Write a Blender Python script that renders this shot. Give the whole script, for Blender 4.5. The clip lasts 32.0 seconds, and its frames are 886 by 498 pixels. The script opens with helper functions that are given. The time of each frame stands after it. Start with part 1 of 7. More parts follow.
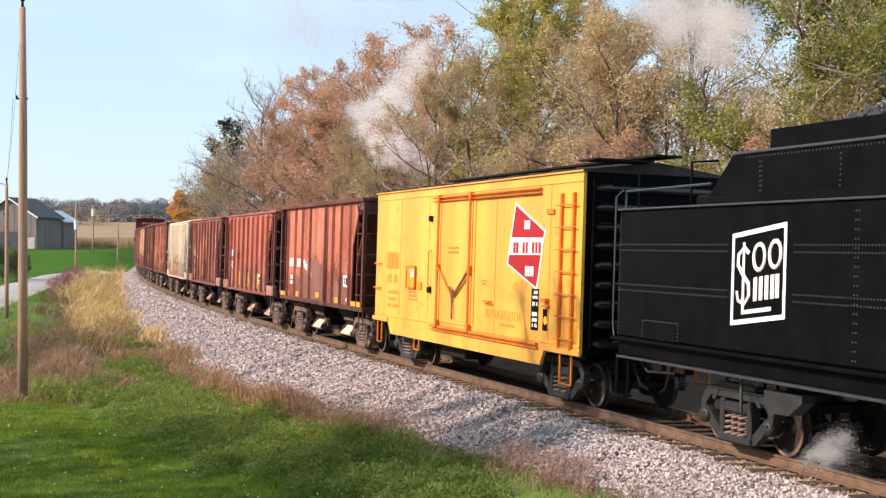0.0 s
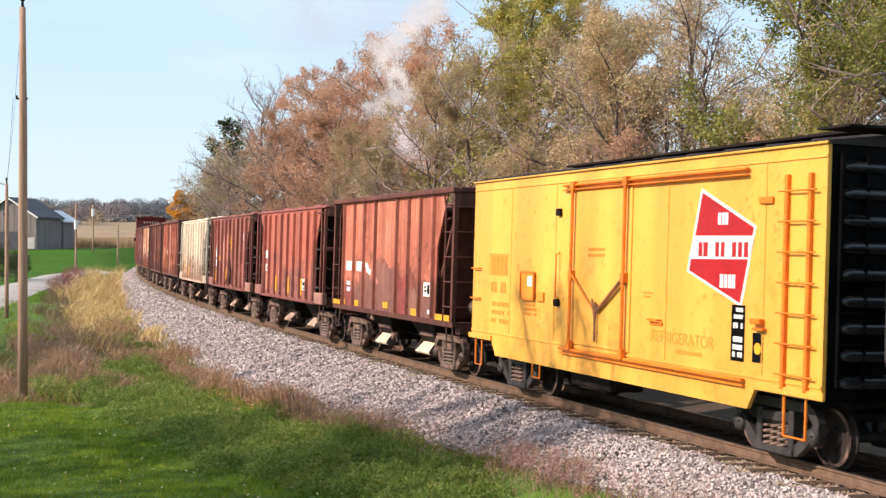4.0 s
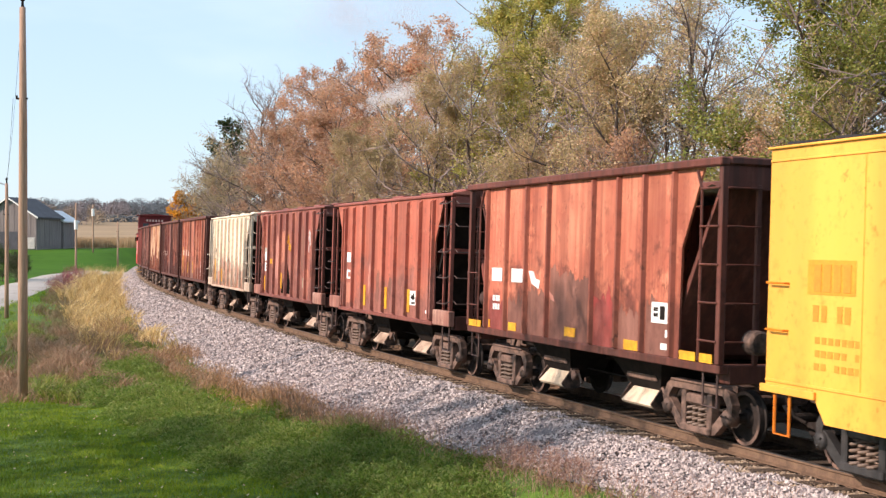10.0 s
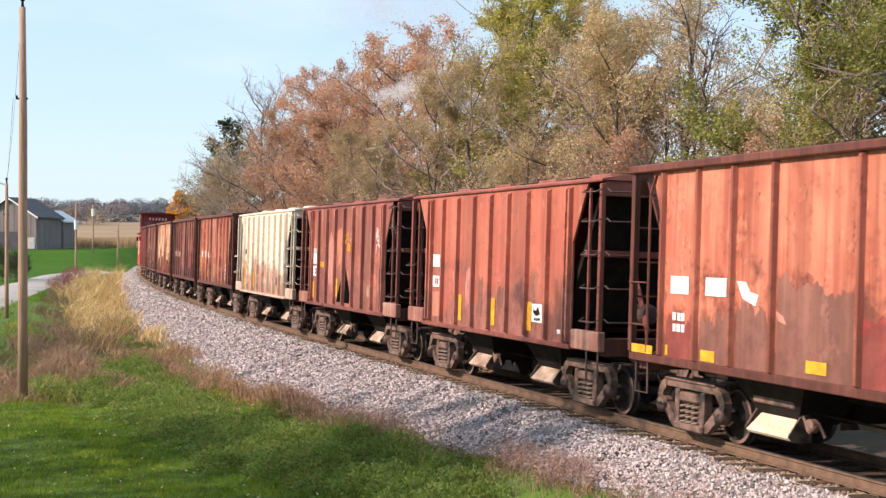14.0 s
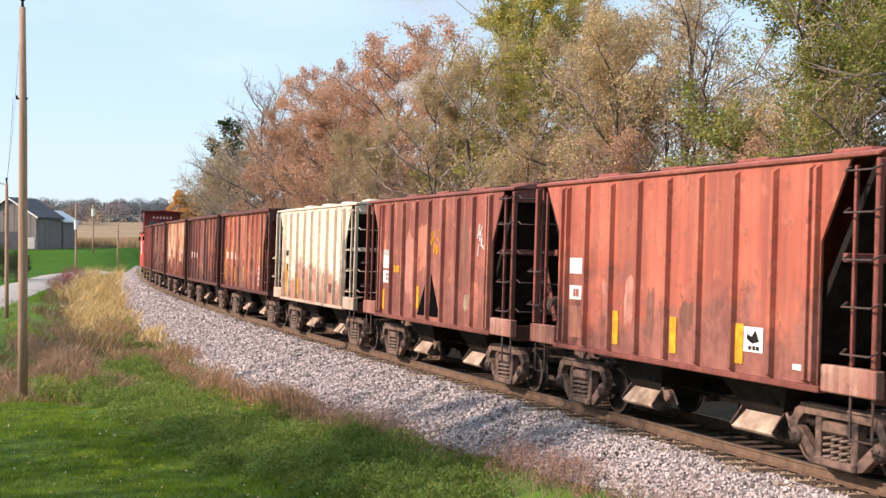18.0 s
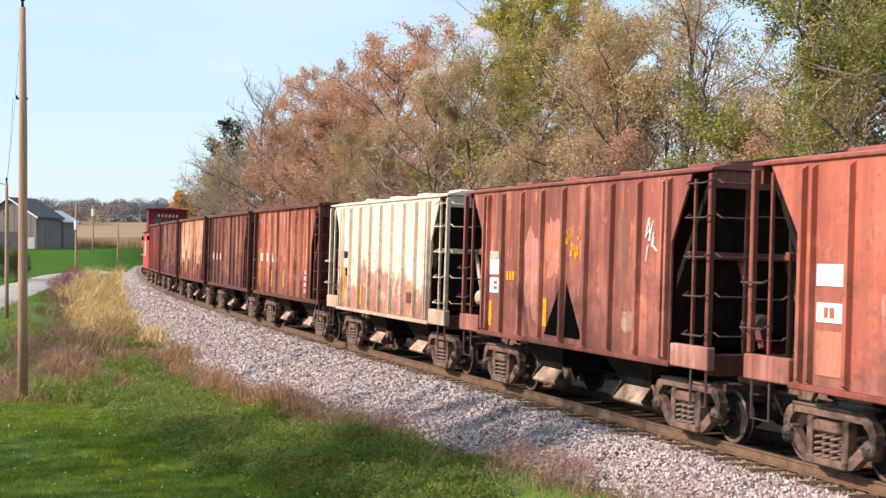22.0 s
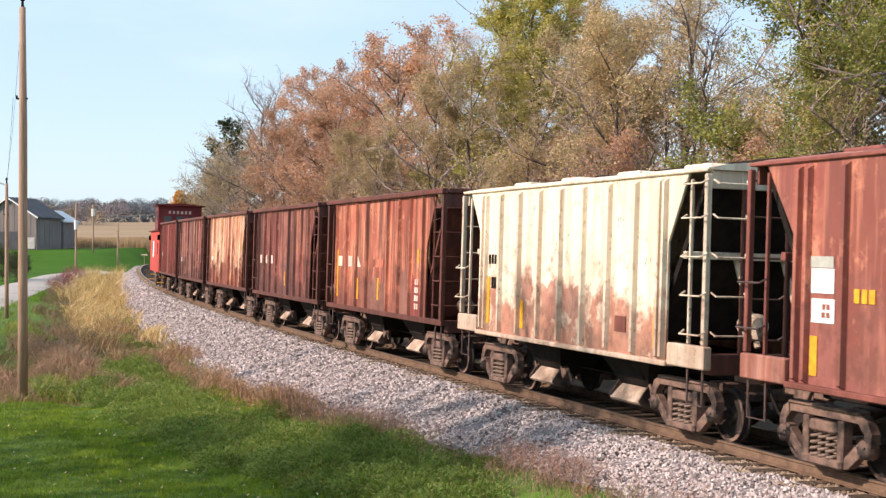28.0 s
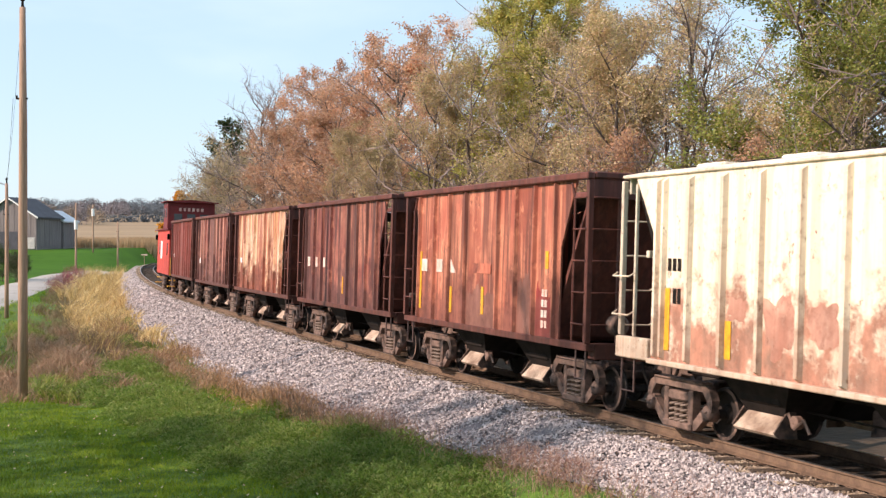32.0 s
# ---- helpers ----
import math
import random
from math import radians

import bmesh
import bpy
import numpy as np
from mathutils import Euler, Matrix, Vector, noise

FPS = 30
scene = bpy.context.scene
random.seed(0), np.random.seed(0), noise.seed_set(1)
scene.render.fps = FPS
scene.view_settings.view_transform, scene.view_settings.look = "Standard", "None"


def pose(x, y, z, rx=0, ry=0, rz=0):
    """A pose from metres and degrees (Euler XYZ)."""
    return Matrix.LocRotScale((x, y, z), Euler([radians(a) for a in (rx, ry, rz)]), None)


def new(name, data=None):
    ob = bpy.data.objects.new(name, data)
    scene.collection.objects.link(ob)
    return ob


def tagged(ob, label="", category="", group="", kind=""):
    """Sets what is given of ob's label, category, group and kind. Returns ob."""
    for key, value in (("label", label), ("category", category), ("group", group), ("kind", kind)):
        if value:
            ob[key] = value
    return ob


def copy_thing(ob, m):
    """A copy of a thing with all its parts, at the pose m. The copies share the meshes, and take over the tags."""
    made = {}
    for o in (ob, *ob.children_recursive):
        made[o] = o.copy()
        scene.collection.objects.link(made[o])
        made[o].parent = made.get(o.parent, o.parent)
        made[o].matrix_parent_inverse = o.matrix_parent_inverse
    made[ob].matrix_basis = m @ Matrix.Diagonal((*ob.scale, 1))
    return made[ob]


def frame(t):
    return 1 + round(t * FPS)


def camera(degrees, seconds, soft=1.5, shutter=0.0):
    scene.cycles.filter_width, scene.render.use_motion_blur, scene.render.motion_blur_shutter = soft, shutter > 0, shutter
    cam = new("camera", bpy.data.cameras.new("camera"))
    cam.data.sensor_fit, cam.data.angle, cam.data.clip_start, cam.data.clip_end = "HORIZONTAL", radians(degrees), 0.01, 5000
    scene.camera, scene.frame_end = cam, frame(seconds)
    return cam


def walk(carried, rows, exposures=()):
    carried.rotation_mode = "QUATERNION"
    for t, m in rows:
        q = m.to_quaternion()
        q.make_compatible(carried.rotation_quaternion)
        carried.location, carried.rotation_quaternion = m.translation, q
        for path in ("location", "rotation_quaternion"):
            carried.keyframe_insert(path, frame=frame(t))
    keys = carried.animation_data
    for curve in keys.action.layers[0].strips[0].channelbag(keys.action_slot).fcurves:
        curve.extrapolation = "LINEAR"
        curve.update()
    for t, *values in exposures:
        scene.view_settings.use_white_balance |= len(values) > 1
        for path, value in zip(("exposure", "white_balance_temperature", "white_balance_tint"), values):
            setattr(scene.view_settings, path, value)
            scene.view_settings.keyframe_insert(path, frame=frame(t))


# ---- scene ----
cam = camera(37.42, 32.0, soft=1.35, shutter=0.5)
EYE_Z = 3.163
CAM_ROWS = [(0.0, pose(0, 0, EYE_Z, 89.718, 0.035, 0)), (32.0, pose(0, 0, EYE_Z, 89.718, 0.035, 0))]
walk(cam, CAM_ROWS, exposures=[(0.0, 0.50, 6700, 26), (32.0, 0.50, 6700, 26)])

# ---------------------------------------------------------------- light
SUN_EL, SUN_FROM = radians(33), Vector((-0.95, -0.31, 0.0)).normalized()
sun = new("sun", bpy.data.lights.new("sun", "SUN"))
sun.data.energy, sun.data.angle, sun.data.color = 4.3, radians(0.6), (1.0, 0.90, 0.74)
sun_dir = Vector((SUN_FROM.x * math.cos(SUN_EL), SUN_FROM.y * math.cos(SUN_EL), math.sin(SUN_EL)))
sun.matrix_world = Matrix.Translation((-60, -20, 60)) @ sun_dir.to_track_quat("Z", "Y").to_matrix().to_4x4()
tagged(sun, "low autumn afternoon sun", "sun", kind="structure")

world = bpy.data.worlds.new("sky")
scene.world = world
world.use_nodes = True
wt = world.node_tree
wt.nodes.clear()
w_out = wt.nodes.new("ShaderNodeOutputWorld")
w_bg = wt.nodes.new("ShaderNodeBackground")
w_sky = wt.nodes.new("ShaderNodeTexSky")
w_sky.sky_type, w_sky.sun_disc = "NISHITA", False
w_sky.sun_elevation, w_sky.sun_rotation = SUN_EL, math.atan2(SUN_FROM.x, SUN_FROM.y)
w_sky.air_density, w_sky.dust_density, w_sky.ozone_density = 1.0, 0.6, 1.4
w_co = wt.nodes.new("ShaderNodeTexCoord")
w_map = wt.nodes.new("ShaderNodeMapping")
w_map.inputs["Scale"].default_value = (1.6, 1.6, 5.0)
w_map.inputs["Location"].default_value = (0.35, 0.1, 0.0)
w_noise = wt.nodes.new("ShaderNodeTexNoise")
w_noise.inputs["Scale"].default_value, w_noise.inputs["Detail"].default_value = 1.6, 5.0
w_ramp = wt.nodes.new("ShaderNodeValToRGB")
w_ramp.color_ramp.elements[0].position, w_ramp.color_ramp.elements[1].position = 0.48, 0.72
w_mix = wt.nodes.new("ShaderNodeMixRGB")
w_mix.inputs[2].default_value = (8.0, 8.2, 9.0, 1)
w_mul = wt.nodes.new("ShaderNodeMath")
w_mul.operation, w_mul.inputs[1].default_value = "MULTIPLY", 0.55
wt.links.new(w_co.outputs["Generated"], w_map.inputs["Vector"])
wt.links.new(w_map.outputs["Vector"], w_noise.inputs["Vector"])
wt.links.new(w_noise.outputs["Fac"], w_ramp.inputs["Fac"])
wt.links.new(w_ramp.outputs["Color"], w_mul.inputs[0])
wt.links.new(w_mul.outputs[0], w_mix.inputs[0])
wt.links.new(w_sky.outputs["Color"], w_mix.inputs[1])
w_haze = wt.nodes.new("ShaderNodeMixRGB")
w_haze.inputs[0].default_value = 0.6
w_haze.inputs[2].default_value = (3.9, 6.15, 7.0, 1)
wt.links.new(w_mix.outputs["Color"], w_haze.inputs[1])
wt.links.new(w_haze.outputs["Color"], w_bg.inputs["Color"])
wt.links.new(w_bg.outputs["Background"], w_out.inputs["Surface"])
w_bg.inputs["Strength"].default_value = 0.120

# ---------------------------------------------------------------- mesh helpers
class Shape:
    """Collects vertices and faces of one mesh."""

    def __init__(self):
        self.v, self.f = [], []

    def add(self, verts, faces):
        n = len(self.v)
        self.v.extend(verts)
        self.f.extend([tuple(i + n for i in f) for f in faces])
        return self

    def box(self, x0, x1, y0, y1, z0, z1, ch=0.0, m=None):
        if ch <= 0:
            vs = [(x, y, z) for x in (x0, x1) for y in (y0, y1) for z in (z0, z1)]
            fs = [(0, 1, 3, 2), (4, 6, 7, 5), (0, 4, 5, 1), (2, 3, 7, 6), (0, 2, 6, 4), (1, 5, 7, 3)]
        else:
            vs, fs, ix = [], [], {}
            lo, hi = (x0, y0, z0), (x1, y1, z1)
            for sx in (0, 1):
                for sy in (0, 1):
                    for sz in (0, 1):
                        sg = (sx, sy, sz)
                        for a in range(3):
                            p = []
                            for k in range(3):
                                e = hi[k] if sg[k] else lo[k]
                                p.append(e if k == a else e + (-ch if sg[k] else ch))
                            ix[sg + (a,)] = len(vs)
                            vs.append(tuple(p))
                        c = [ix[sg + (a,)] for a in range(3)]
                        fs.append(tuple(c) if (sx + sy + sz) % 2 else tuple(reversed(c)))
            for a in range(3):
                b, c = (a + 1) % 3, (a + 2) % 3
                for e in (0, 1):
                    q = []
                    for sb, sc in ((0, 0), (1, 0), (1, 1), (0, 1)):
                        sg = [0, 0, 0]
                        sg[a], sg[b], sg[c] = e, sb, sc
                        q.append(ix[tuple(sg) + (a,)])
                    fs.append(tuple(q) if e else tuple(reversed(q)))
                for sb in (0, 1):
                    for sc in (0, 1):
                        s0, s1 = [0, 0, 0], [0, 0, 0]
                        s0[b] = s1[b] = sb
                        s0[c] = s1[c] = sc
                        s1[a] = 1
                        q = [ix[tuple(s0) + (b,)], ix[tuple(s1) + (b,)], ix[tuple(s1) + (c,)], ix[tuple(s0) + (c,)]]
                        fs.append(tuple(q) if sb == sc else tuple(reversed(q)))
        if m is not None:
            vs = [tuple(m @ Vector(p)) for p in vs]
        return self.add(vs, fs)

    def prism(self, poly, axis, a, b):
        """A flat polygon, given in the two axes other than axis, drawn out from a to b."""
        def at(p, h):
            return {"x": (h, p[0], p[1]), "y": (p[0], h, p[1]), "z": (p[0], p[1], h)}[axis]
        n = len(poly)
        vs = [at(p, a) for p in poly] + [at(p, b) for p in poly]
        fs = [tuple(range(n)), tuple(reversed(range(n, 2 * n)))]
        fs += [(i, i + n, (i + 1) % n + n, (i + 1) % n) for i in range(n)]
        return self.add(vs, fs)

    def tube(self, pts, r, n=6, cap=True):
        pts = [Vector(p) for p in pts]
        rs = r if isinstance(r, (list, tuple)) else [r] * len(pts)
        vs, fs = [], []
        up = None
        for i, p in enumerate(pts):
            d = (pts[min(i + 1, len(pts) - 1)] - pts[max(i - 1, 0)])
            d = d.normalized() if d.length > 1e-9 else Vector((0, 0, 1))
            if up is None:
                up = d.orthogonal().normalized()
            u = (up - d * up.dot(d))
            u = u.normalized() if u.length > 1e-6 else d.orthogonal().normalized()
            up, w = u, d.cross(u)
            for k in range(n):
                a = 2 * math.pi * k / n
                vs.append(tuple(p + (u * math.cos(a) + w * math.sin(a)) * rs[i]))
        for i in range(len(pts) - 1):
            for k in range(n):
                k2 = (k + 1) % n
                fs.append((i * n + k, i * n + k2, (i + 1) * n + k2, (i + 1) * n + k))
        if cap:
            fs.append(tuple(reversed(range(n))))
            fs.append(tuple(range((len(pts) - 1) * n, len(pts) * n)))
        return self.add(vs, fs)

    def lathe(self, prof, c, axis="y", n=28):
        """Turns (radius, along) pairs round an axis through c."""
        vs, fs = [], []
        for r, h in prof:
            for k in range(n):
                a = 2 * math.pi * k / n
                u, w = r * math.cos(a), r * math.sin(a)
                o = {"y": (w, h, u), "x": (h, u, w), "z": (u, w, h)}[axis]
                vs.append((c[0] + o[0], c[1] + o[1], c[2] + o[2]))
        for i in range(len(prof) - 1):
            for k in range(n):
                k2 = (k + 1) % n
                fs.append((i * n + k, (i + 1) * n + k, (i + 1) * n + k2, i * n + k2))
        return self.add(vs, fs)

    def mesh(self, name, smooth=False):
        me = bpy.data.meshes.new(name)
        me.from_pydata([tuple(p) for p in self.v], [], self.f)
        me.update()
        if smooth:
            me.polygons.foreach_set("use_smooth", [True] * len(me.polygons))
        return me


def part(name, shape, material, parent=None, label="", smooth=False, kind="", fix=False):
    """Links a shape as one mesh object under a thing or a part."""
    me = shape if isinstance(shape, bpy.types.Mesh) else shape.mesh(name, smooth)
    if fix:
        bm = bmesh.new()
        bm.from_mesh(me)
        bmesh.ops.recalc_face_normals(bm, faces=bm.faces)
        bm.to_mesh(me)
        bm.free()
    if material is not None and not me.materials:
        for mt in material if isinstance(material, (list, tuple)) else (material,):
            me.materials.append(mt)
    ob = new(name, me)
    if parent is not None:
        ob.parent = parent
    if label or kind:
        tagged(ob, label, kind=kind)
    return ob


# ---------------------------------------------------------------- materials
class Nodes:
    def __init__(self, name):
        self.mat = bpy.data.materials.new(name)
        self.mat.use_nodes = True
        self.t = self.mat.node_tree
        self.bsdf = self.t.nodes["Principled BSDF"]
        self.out = self.t.nodes["Material Output"]
        self.co = self.t.nodes.new("ShaderNodeTexCoord")

    def node(self, kind, **kw):
        n = self.t.nodes.new(kind)
        for k, v in kw.items():
            n.inputs[k].default_value = v
        return n

    def link(self, a, b):
        self.t.links.new(a, b)

    def noise(self, scale, detail=4.0, stretch=(1, 1, 1), rough=0.55, shift=(0, 0, 0), space="Object"):
        m = self.node("ShaderNodeMapping", Scale=stretch, Location=shift)
        self.link(self.co.outputs[space], m.inputs["Vector"])
        n = self.node("ShaderNodeTexNoise", Scale=scale, Detail=detail, Roughness=rough)
        self.link(m.outputs["Vector"], n.inputs["Vector"])
        return n.outputs["Fac"]

    def ramp(self, fac, lo, hi):
        r = self.t.nodes.new("ShaderNodeMapRange")
        r.inputs["From Min"].default_value, r.inputs["From Max"].default_value = lo, hi
        self.link(fac, r.inputs["Value"])
        return r.outputs["Result"]

    def mix(self, fac, a, b, mode="MIX"):
        m = self.t.nodes.new("ShaderNodeMixRGB")
        m.blend_type = mode
        for i, s in enumerate((fac, a, b)):
            if isinstance(s, (int, float)):
                m.inputs[i].default_value = s
            elif isinstance(s, (tuple, list)):
                m.inputs[i].default_value = (*s[:3], 1)
            else:
                self.link(s, m.inputs[i])
        return m.outputs["Color"]

    def math(self, op, a, b):
        m = self.t.nodes.new("ShaderNodeMath")
        m.operation = op
        m.use_clamp = True
        for i, s in enumerate((a, b)):
            if isinstance(s, (int, float)):
                m.inputs[i].default_value = s
            else:
                self.link(s, m.inputs[i])
        return m.outputs[0]

    def bump(self, fac, strength, dist=0.01):
        b = self.node("ShaderNodeBump", Strength=strength, Distance=dist)
        self.link(fac, b.inputs["Height"])
        self.link(b.outputs["Normal"], self.bsdf.inputs["Normal"])

    def done(self, color, rough=0.7, metal=0.0, spec=0.5):
        if isinstance(color, (tuple, list)):
            self.bsdf.inputs["Base Color"].default_value = (*color[:3], 1)
        else:
            self.link(color, self.bsdf.inputs["Base Color"])
        if isinstance(rough, (int, float)):
            self.bsdf.inputs["Roughness"].default_value = rough
        else:
            self.link(rough, self.bsdf.inputs["Roughness"])
        self.bsdf.inputs["Metallic"].default_value = metal
        self.bsdf.inputs["Specular IOR Level"].default_value = spec
        return self.mat


def simple(name, a, b=None, scale=6.0, rough=0.7, metal=0.0, bump=0.15, dist=0.01, stretch=(1, 1, 1), spec=0.4, lo=0.35, hi=0.68):
    """Two tones mixed by coarse and fine noise, with fine relief."""
    n = Nodes(name)
    b = b or tuple(c * 0.72 for c in a)
    f1 = n.noise(scale, 5.0, stretch)
    f2 = n.noise(scale * 7.3, 3.0, stretch, shift=(3, 1, 7))
    c = n.mix(n.ramp(f1, lo, hi), a, b)
    c = n.mix(n.math("MULTIPLY", n.ramp(f2, 0.45, 0.8), 0.5), c, tuple(x * 0.6 for x in b))
    if bump:
        n.bump(f2, bump, dist)
    return n.done(c, rough, metal, spec)


def weathered(name, paint, stain, rust, low=0.5, streak=0.5, patch=0.4, shift=(0, 0, 0), rough=0.62, pale=None, panels=0.5):
    """Freight-car paint: patches, soot streaks that run down, and rust that grows from below in blotches of its own."""
    n = Nodes(name)
    big = n.noise(0.55, 5.0, (1, 1, 1.2), shift=shift)
    fine = n.noise(5.0, 6.0, (1, 1, 1), rough=0.65, shift=shift)
    run = n.noise(1.0, 4.0, (5.0, 5.0, 0.22), rough=0.6, shift=shift)
    run2 = n.noise(1.0, 3.0, (16.0, 16.0, 0.7), rough=0.6, shift=shift)
    c = n.mix(n.math("MULTIPLY", n.ramp(big, 0.42, 0.62), patch), paint, pale or tuple(min(1, x * 1.45 + 0.02) for x in paint))
    panel = n.noise(1.0, 1.0, (0.9, 0.9, 0.05), shift=(shift[0] + 5, 2, 1))
    c = n.mix(n.math("MULTIPLY", n.ramp(panel, 0.40, 0.60), panels), c, tuple(x * 0.5 for x in paint))
    scuff = n.noise(2.6, 6.0, (1, 1, 0.8), rough=0.7, shift=(shift[0], 4, shift[2]))
    c = n.mix(n.math("MULTIPLY", n.ramp(scuff, 0.56, 0.66), patch), c, pale or tuple(min(1, x * 1.5 + 0.03) for x in paint))
    light = n.noise(1.0, 4.0, (6.0, 6.0, 0.35), rough=0.6, shift=(shift[0] + 7, 3, 11))
    c = n.mix(n.math("MULTIPLY", n.ramp(light, 0.50, 0.62), streak * 0.75), c, pale or tuple(min(1, x * 1.5 + 0.03) for x in paint))
    c = n.mix(n.math("MULTIPLY", n.ramp(run, 0.47, 0.57), streak), c, stain)
    c = n.mix(n.math("MULTIPLY", n.ramp(run2, 0.52, 0.72), streak * 0.6), c, stain)
    sep = n.t.nodes.new("ShaderNodeSeparateXYZ")
    n.link(n.co.outputs["Object"], sep.inputs[0])
    height = n.t.nodes.new("ShaderNodeMapRange")
    for k, v in (("From Min", 1.2), ("From Max", 3.3), ("To Min", 0.34), ("To Max", -0.1)):
        height.inputs[k].default_value = v
    n.link(sep.outputs["Z"], height.inputs["Value"])
    add = n.t.nodes.new("ShaderNodeMath")
    add.operation = "ADD"
    n.link(height.outputs["Result"], add.inputs[0])
    blot = n.noise(1.1, 6.0, (1, 1, 1.1), rough=0.62, shift=(shift[0] + 9, shift[1], shift[2] + 4))
    n.link(blot, add.inputs[1])
    ragged = n.t.nodes.new("ShaderNodeMath")
    ragged.operation, ragged.inputs[1].default_value = "MULTIPLY_ADD", 0.45
    n.link(fine, ragged.inputs[0])
    n.link(add.outputs[0], ragged.inputs[2])
    core = n.mix(n.ramp(scuff, 0.40, 0.62), rust, tuple(x * 0.42 for x in rust))
    c = n.mix(n.math("MULTIPLY", n.ramp(ragged.outputs[0], 0.79, 0.96), low), c, core)
    c = n.mix(n.math("MULTIPLY", n.ramp(fine, 0.55, 0.78), 0.55), c, tuple(x * 0.55 for x in rust))
    chip = n.noise(13.0, 3.0, (1, 1, 0.55), rough=0.6, shift=(shift[0] + 1, 8, shift[2]))
    c = n.mix(n.math("MULTIPLY", n.ramp(chip, 0.58, 0.66), n.math("MULTIPLY", n.ramp(scuff, 0.48, 0.62), 0.8)), c, tuple(x * 0.5 for x in rust))
    dent = n.noise(1.6, 2.0, (1, 1, 0.6), shift=(shift[0] + 2, 6, 3))
    both = n.t.nodes.new("ShaderNodeMath")
    both.operation = "MULTIPLY_ADD"
    both.inputs[1].default_value = 0.12
    n.link(fine, both.inputs[0])
    n.link(dent, both.inputs[2])
    n.bump(both.outputs[0], 0.35, 0.06)
    shine = n.t.nodes.new("ShaderNodeMapRange")
    shine.inputs["To Min"].default_value, shine.inputs["To Max"].default_value = rough - 0.14, rough + 0.18
    n.link(scuff, shine.inputs["Value"])
    return n.done(c, shine.outputs["Result"], 0.0, 0.35)


def leafy(name, cols, rough=0.6, trans=0.38, drift=0.0):
    """Leaves or blades: a colour for each island, between the given tones, and some light through them; drift: strength
    of paler and darker noise patches.
    """
    n = Nodes(name)
    g = n.t.nodes.new("ShaderNodeNewGeometry")
    r = n.t.nodes.new("ShaderNodeValToRGB")
    el = r.color_ramp.elements
    el[0].position, el[0].color = 0.0, (*cols[0], 1)
    el[1].position, el[1].color = 1.0, (*cols[-1], 1)
    for i, c in enumerate(cols[1:-1]):
        e = el.new((i + 1) / (len(cols) - 1))
        e.color = (*c, 1)
    n.link(g.outputs["Random Per Island"], r.inputs["Fac"])
    oi = n.t.nodes.new("ShaderNodeObjectInfo")
    hsv = n.node("ShaderNodeHueSaturation", Saturation=1.0)
    va = n.t.nodes.new("ShaderNodeMapRange")
    va.inputs["To Min"].default_value, va.inputs["To Max"].default_value = 0.8, 1.25
    n.link(oi.outputs["Random"], va.inputs["Value"])
    n.link(va.outputs["Result"], hsv.inputs["Value"])
    n.link(r.outputs["Color"], hsv.inputs["Color"])
    col = hsv.outputs["Color"]
    if drift > 0:
        wide = n.noise(0.35, 3.0, (0.6, 1.6, 1))
        tuft = n.noise(1.9, 4.0, (1, 1.3, 1), rough=0.65)
        col = n.mix(n.math("MULTIPLY", n.ramp(wide, 0.40, 0.60), drift), col, (1.5, 1.28, 1.2), "MULTIPLY")
        col = n.mix(n.math("MULTIPLY", n.ramp(tuft, 0.46, 0.62), drift), col, (0.42, 0.50, 0.5), "MULTIPLY")
    n.done(col, rough, 0.0, 0.3)
    if trans > 0:
        tr = n.t.nodes.new("ShaderNodeBsdfTranslucent")
        n.link(col, tr.inputs["Color"])
        mx = n.node("ShaderNodeMixShader", Fac=trans)
        n.link(n.bsdf.outputs[0], mx.inputs[1])
        n.link(tr.outputs[0], mx.inputs[2])
        n.link(mx.outputs[0], n.out.inputs["Surface"])
    return n.mat


M_BLACK = simple("black_enamel", (0.0032, 0.0032, 0.0036), (0.006, 0.006, 0.0065), 2.0, 0.42, 0.0, 0.05, spec=0.03)
M_RIVET = simple("paler_gloss_black_rivet", (0.05, 0.05, 0.052), (0.03, 0.03, 0.032), 9.0, 0.3, 0.0, 0.0, spec=0.6)
# Sooty steel, darkened further to hold the shade under and between the cars.
M_SOOT_SHADE = simple("soot_and_shade_steel", (0.012, 0.010, 0.009), (0.028, 0.021, 0.018), 4.0, 0.8, 0.0, 0.25, spec=0.1)
M_TRUCK = simple("rusty_cast_steel", (0.23, 0.14, 0.105), (0.03, 0.021, 0.018), 3.2, 0.7, 0.0, 0.5, 0.02, lo=0.40, hi=0.64)
M_SPRING = simple("pale_spring_steel", (0.32, 0.225, 0.17), (0.06, 0.04, 0.032), 6.0, 0.6, 0.0, 0.2)
M_STEP = simple("dark_grimy_step_steel", (0.11, 0.062, 0.052), (0.05, 0.034, 0.032), 6.0, 0.6, 0.0, 0.2)
M_TRUCK_BLACK = simple("black_cast_steel", (0.032, 0.031, 0.032), (0.014, 0.014, 0.015), 5.0, 0.55, 0.0, 0.2)
M_WHEEL = simple("dark_wheel_steel", (0.04, 0.03, 0.026), (0.02, 0.016, 0.015), 6.0, 0.7, 0.0, 0.2, spec=0.2)
M_TREAD = simple("worn_bright_steel", (0.42, 0.40, 0.38), (0.25, 0.22, 0.20), 8.0, 0.38, 0.9, 0.05)
M_RAIL = simple("rusty_rail_side", (0.20, 0.125, 0.08), (0.11, 0.07, 0.048), 5.0, 0.85, 0.0, 0.2, spec=0.2)
M_TIE = simple("weathered_tie_wood", (0.13, 0.092, 0.065), (0.05, 0.036, 0.028), 3.0, 0.9, 0.0, 0.5, stretch=(1, 8, 8), spec=0.15)
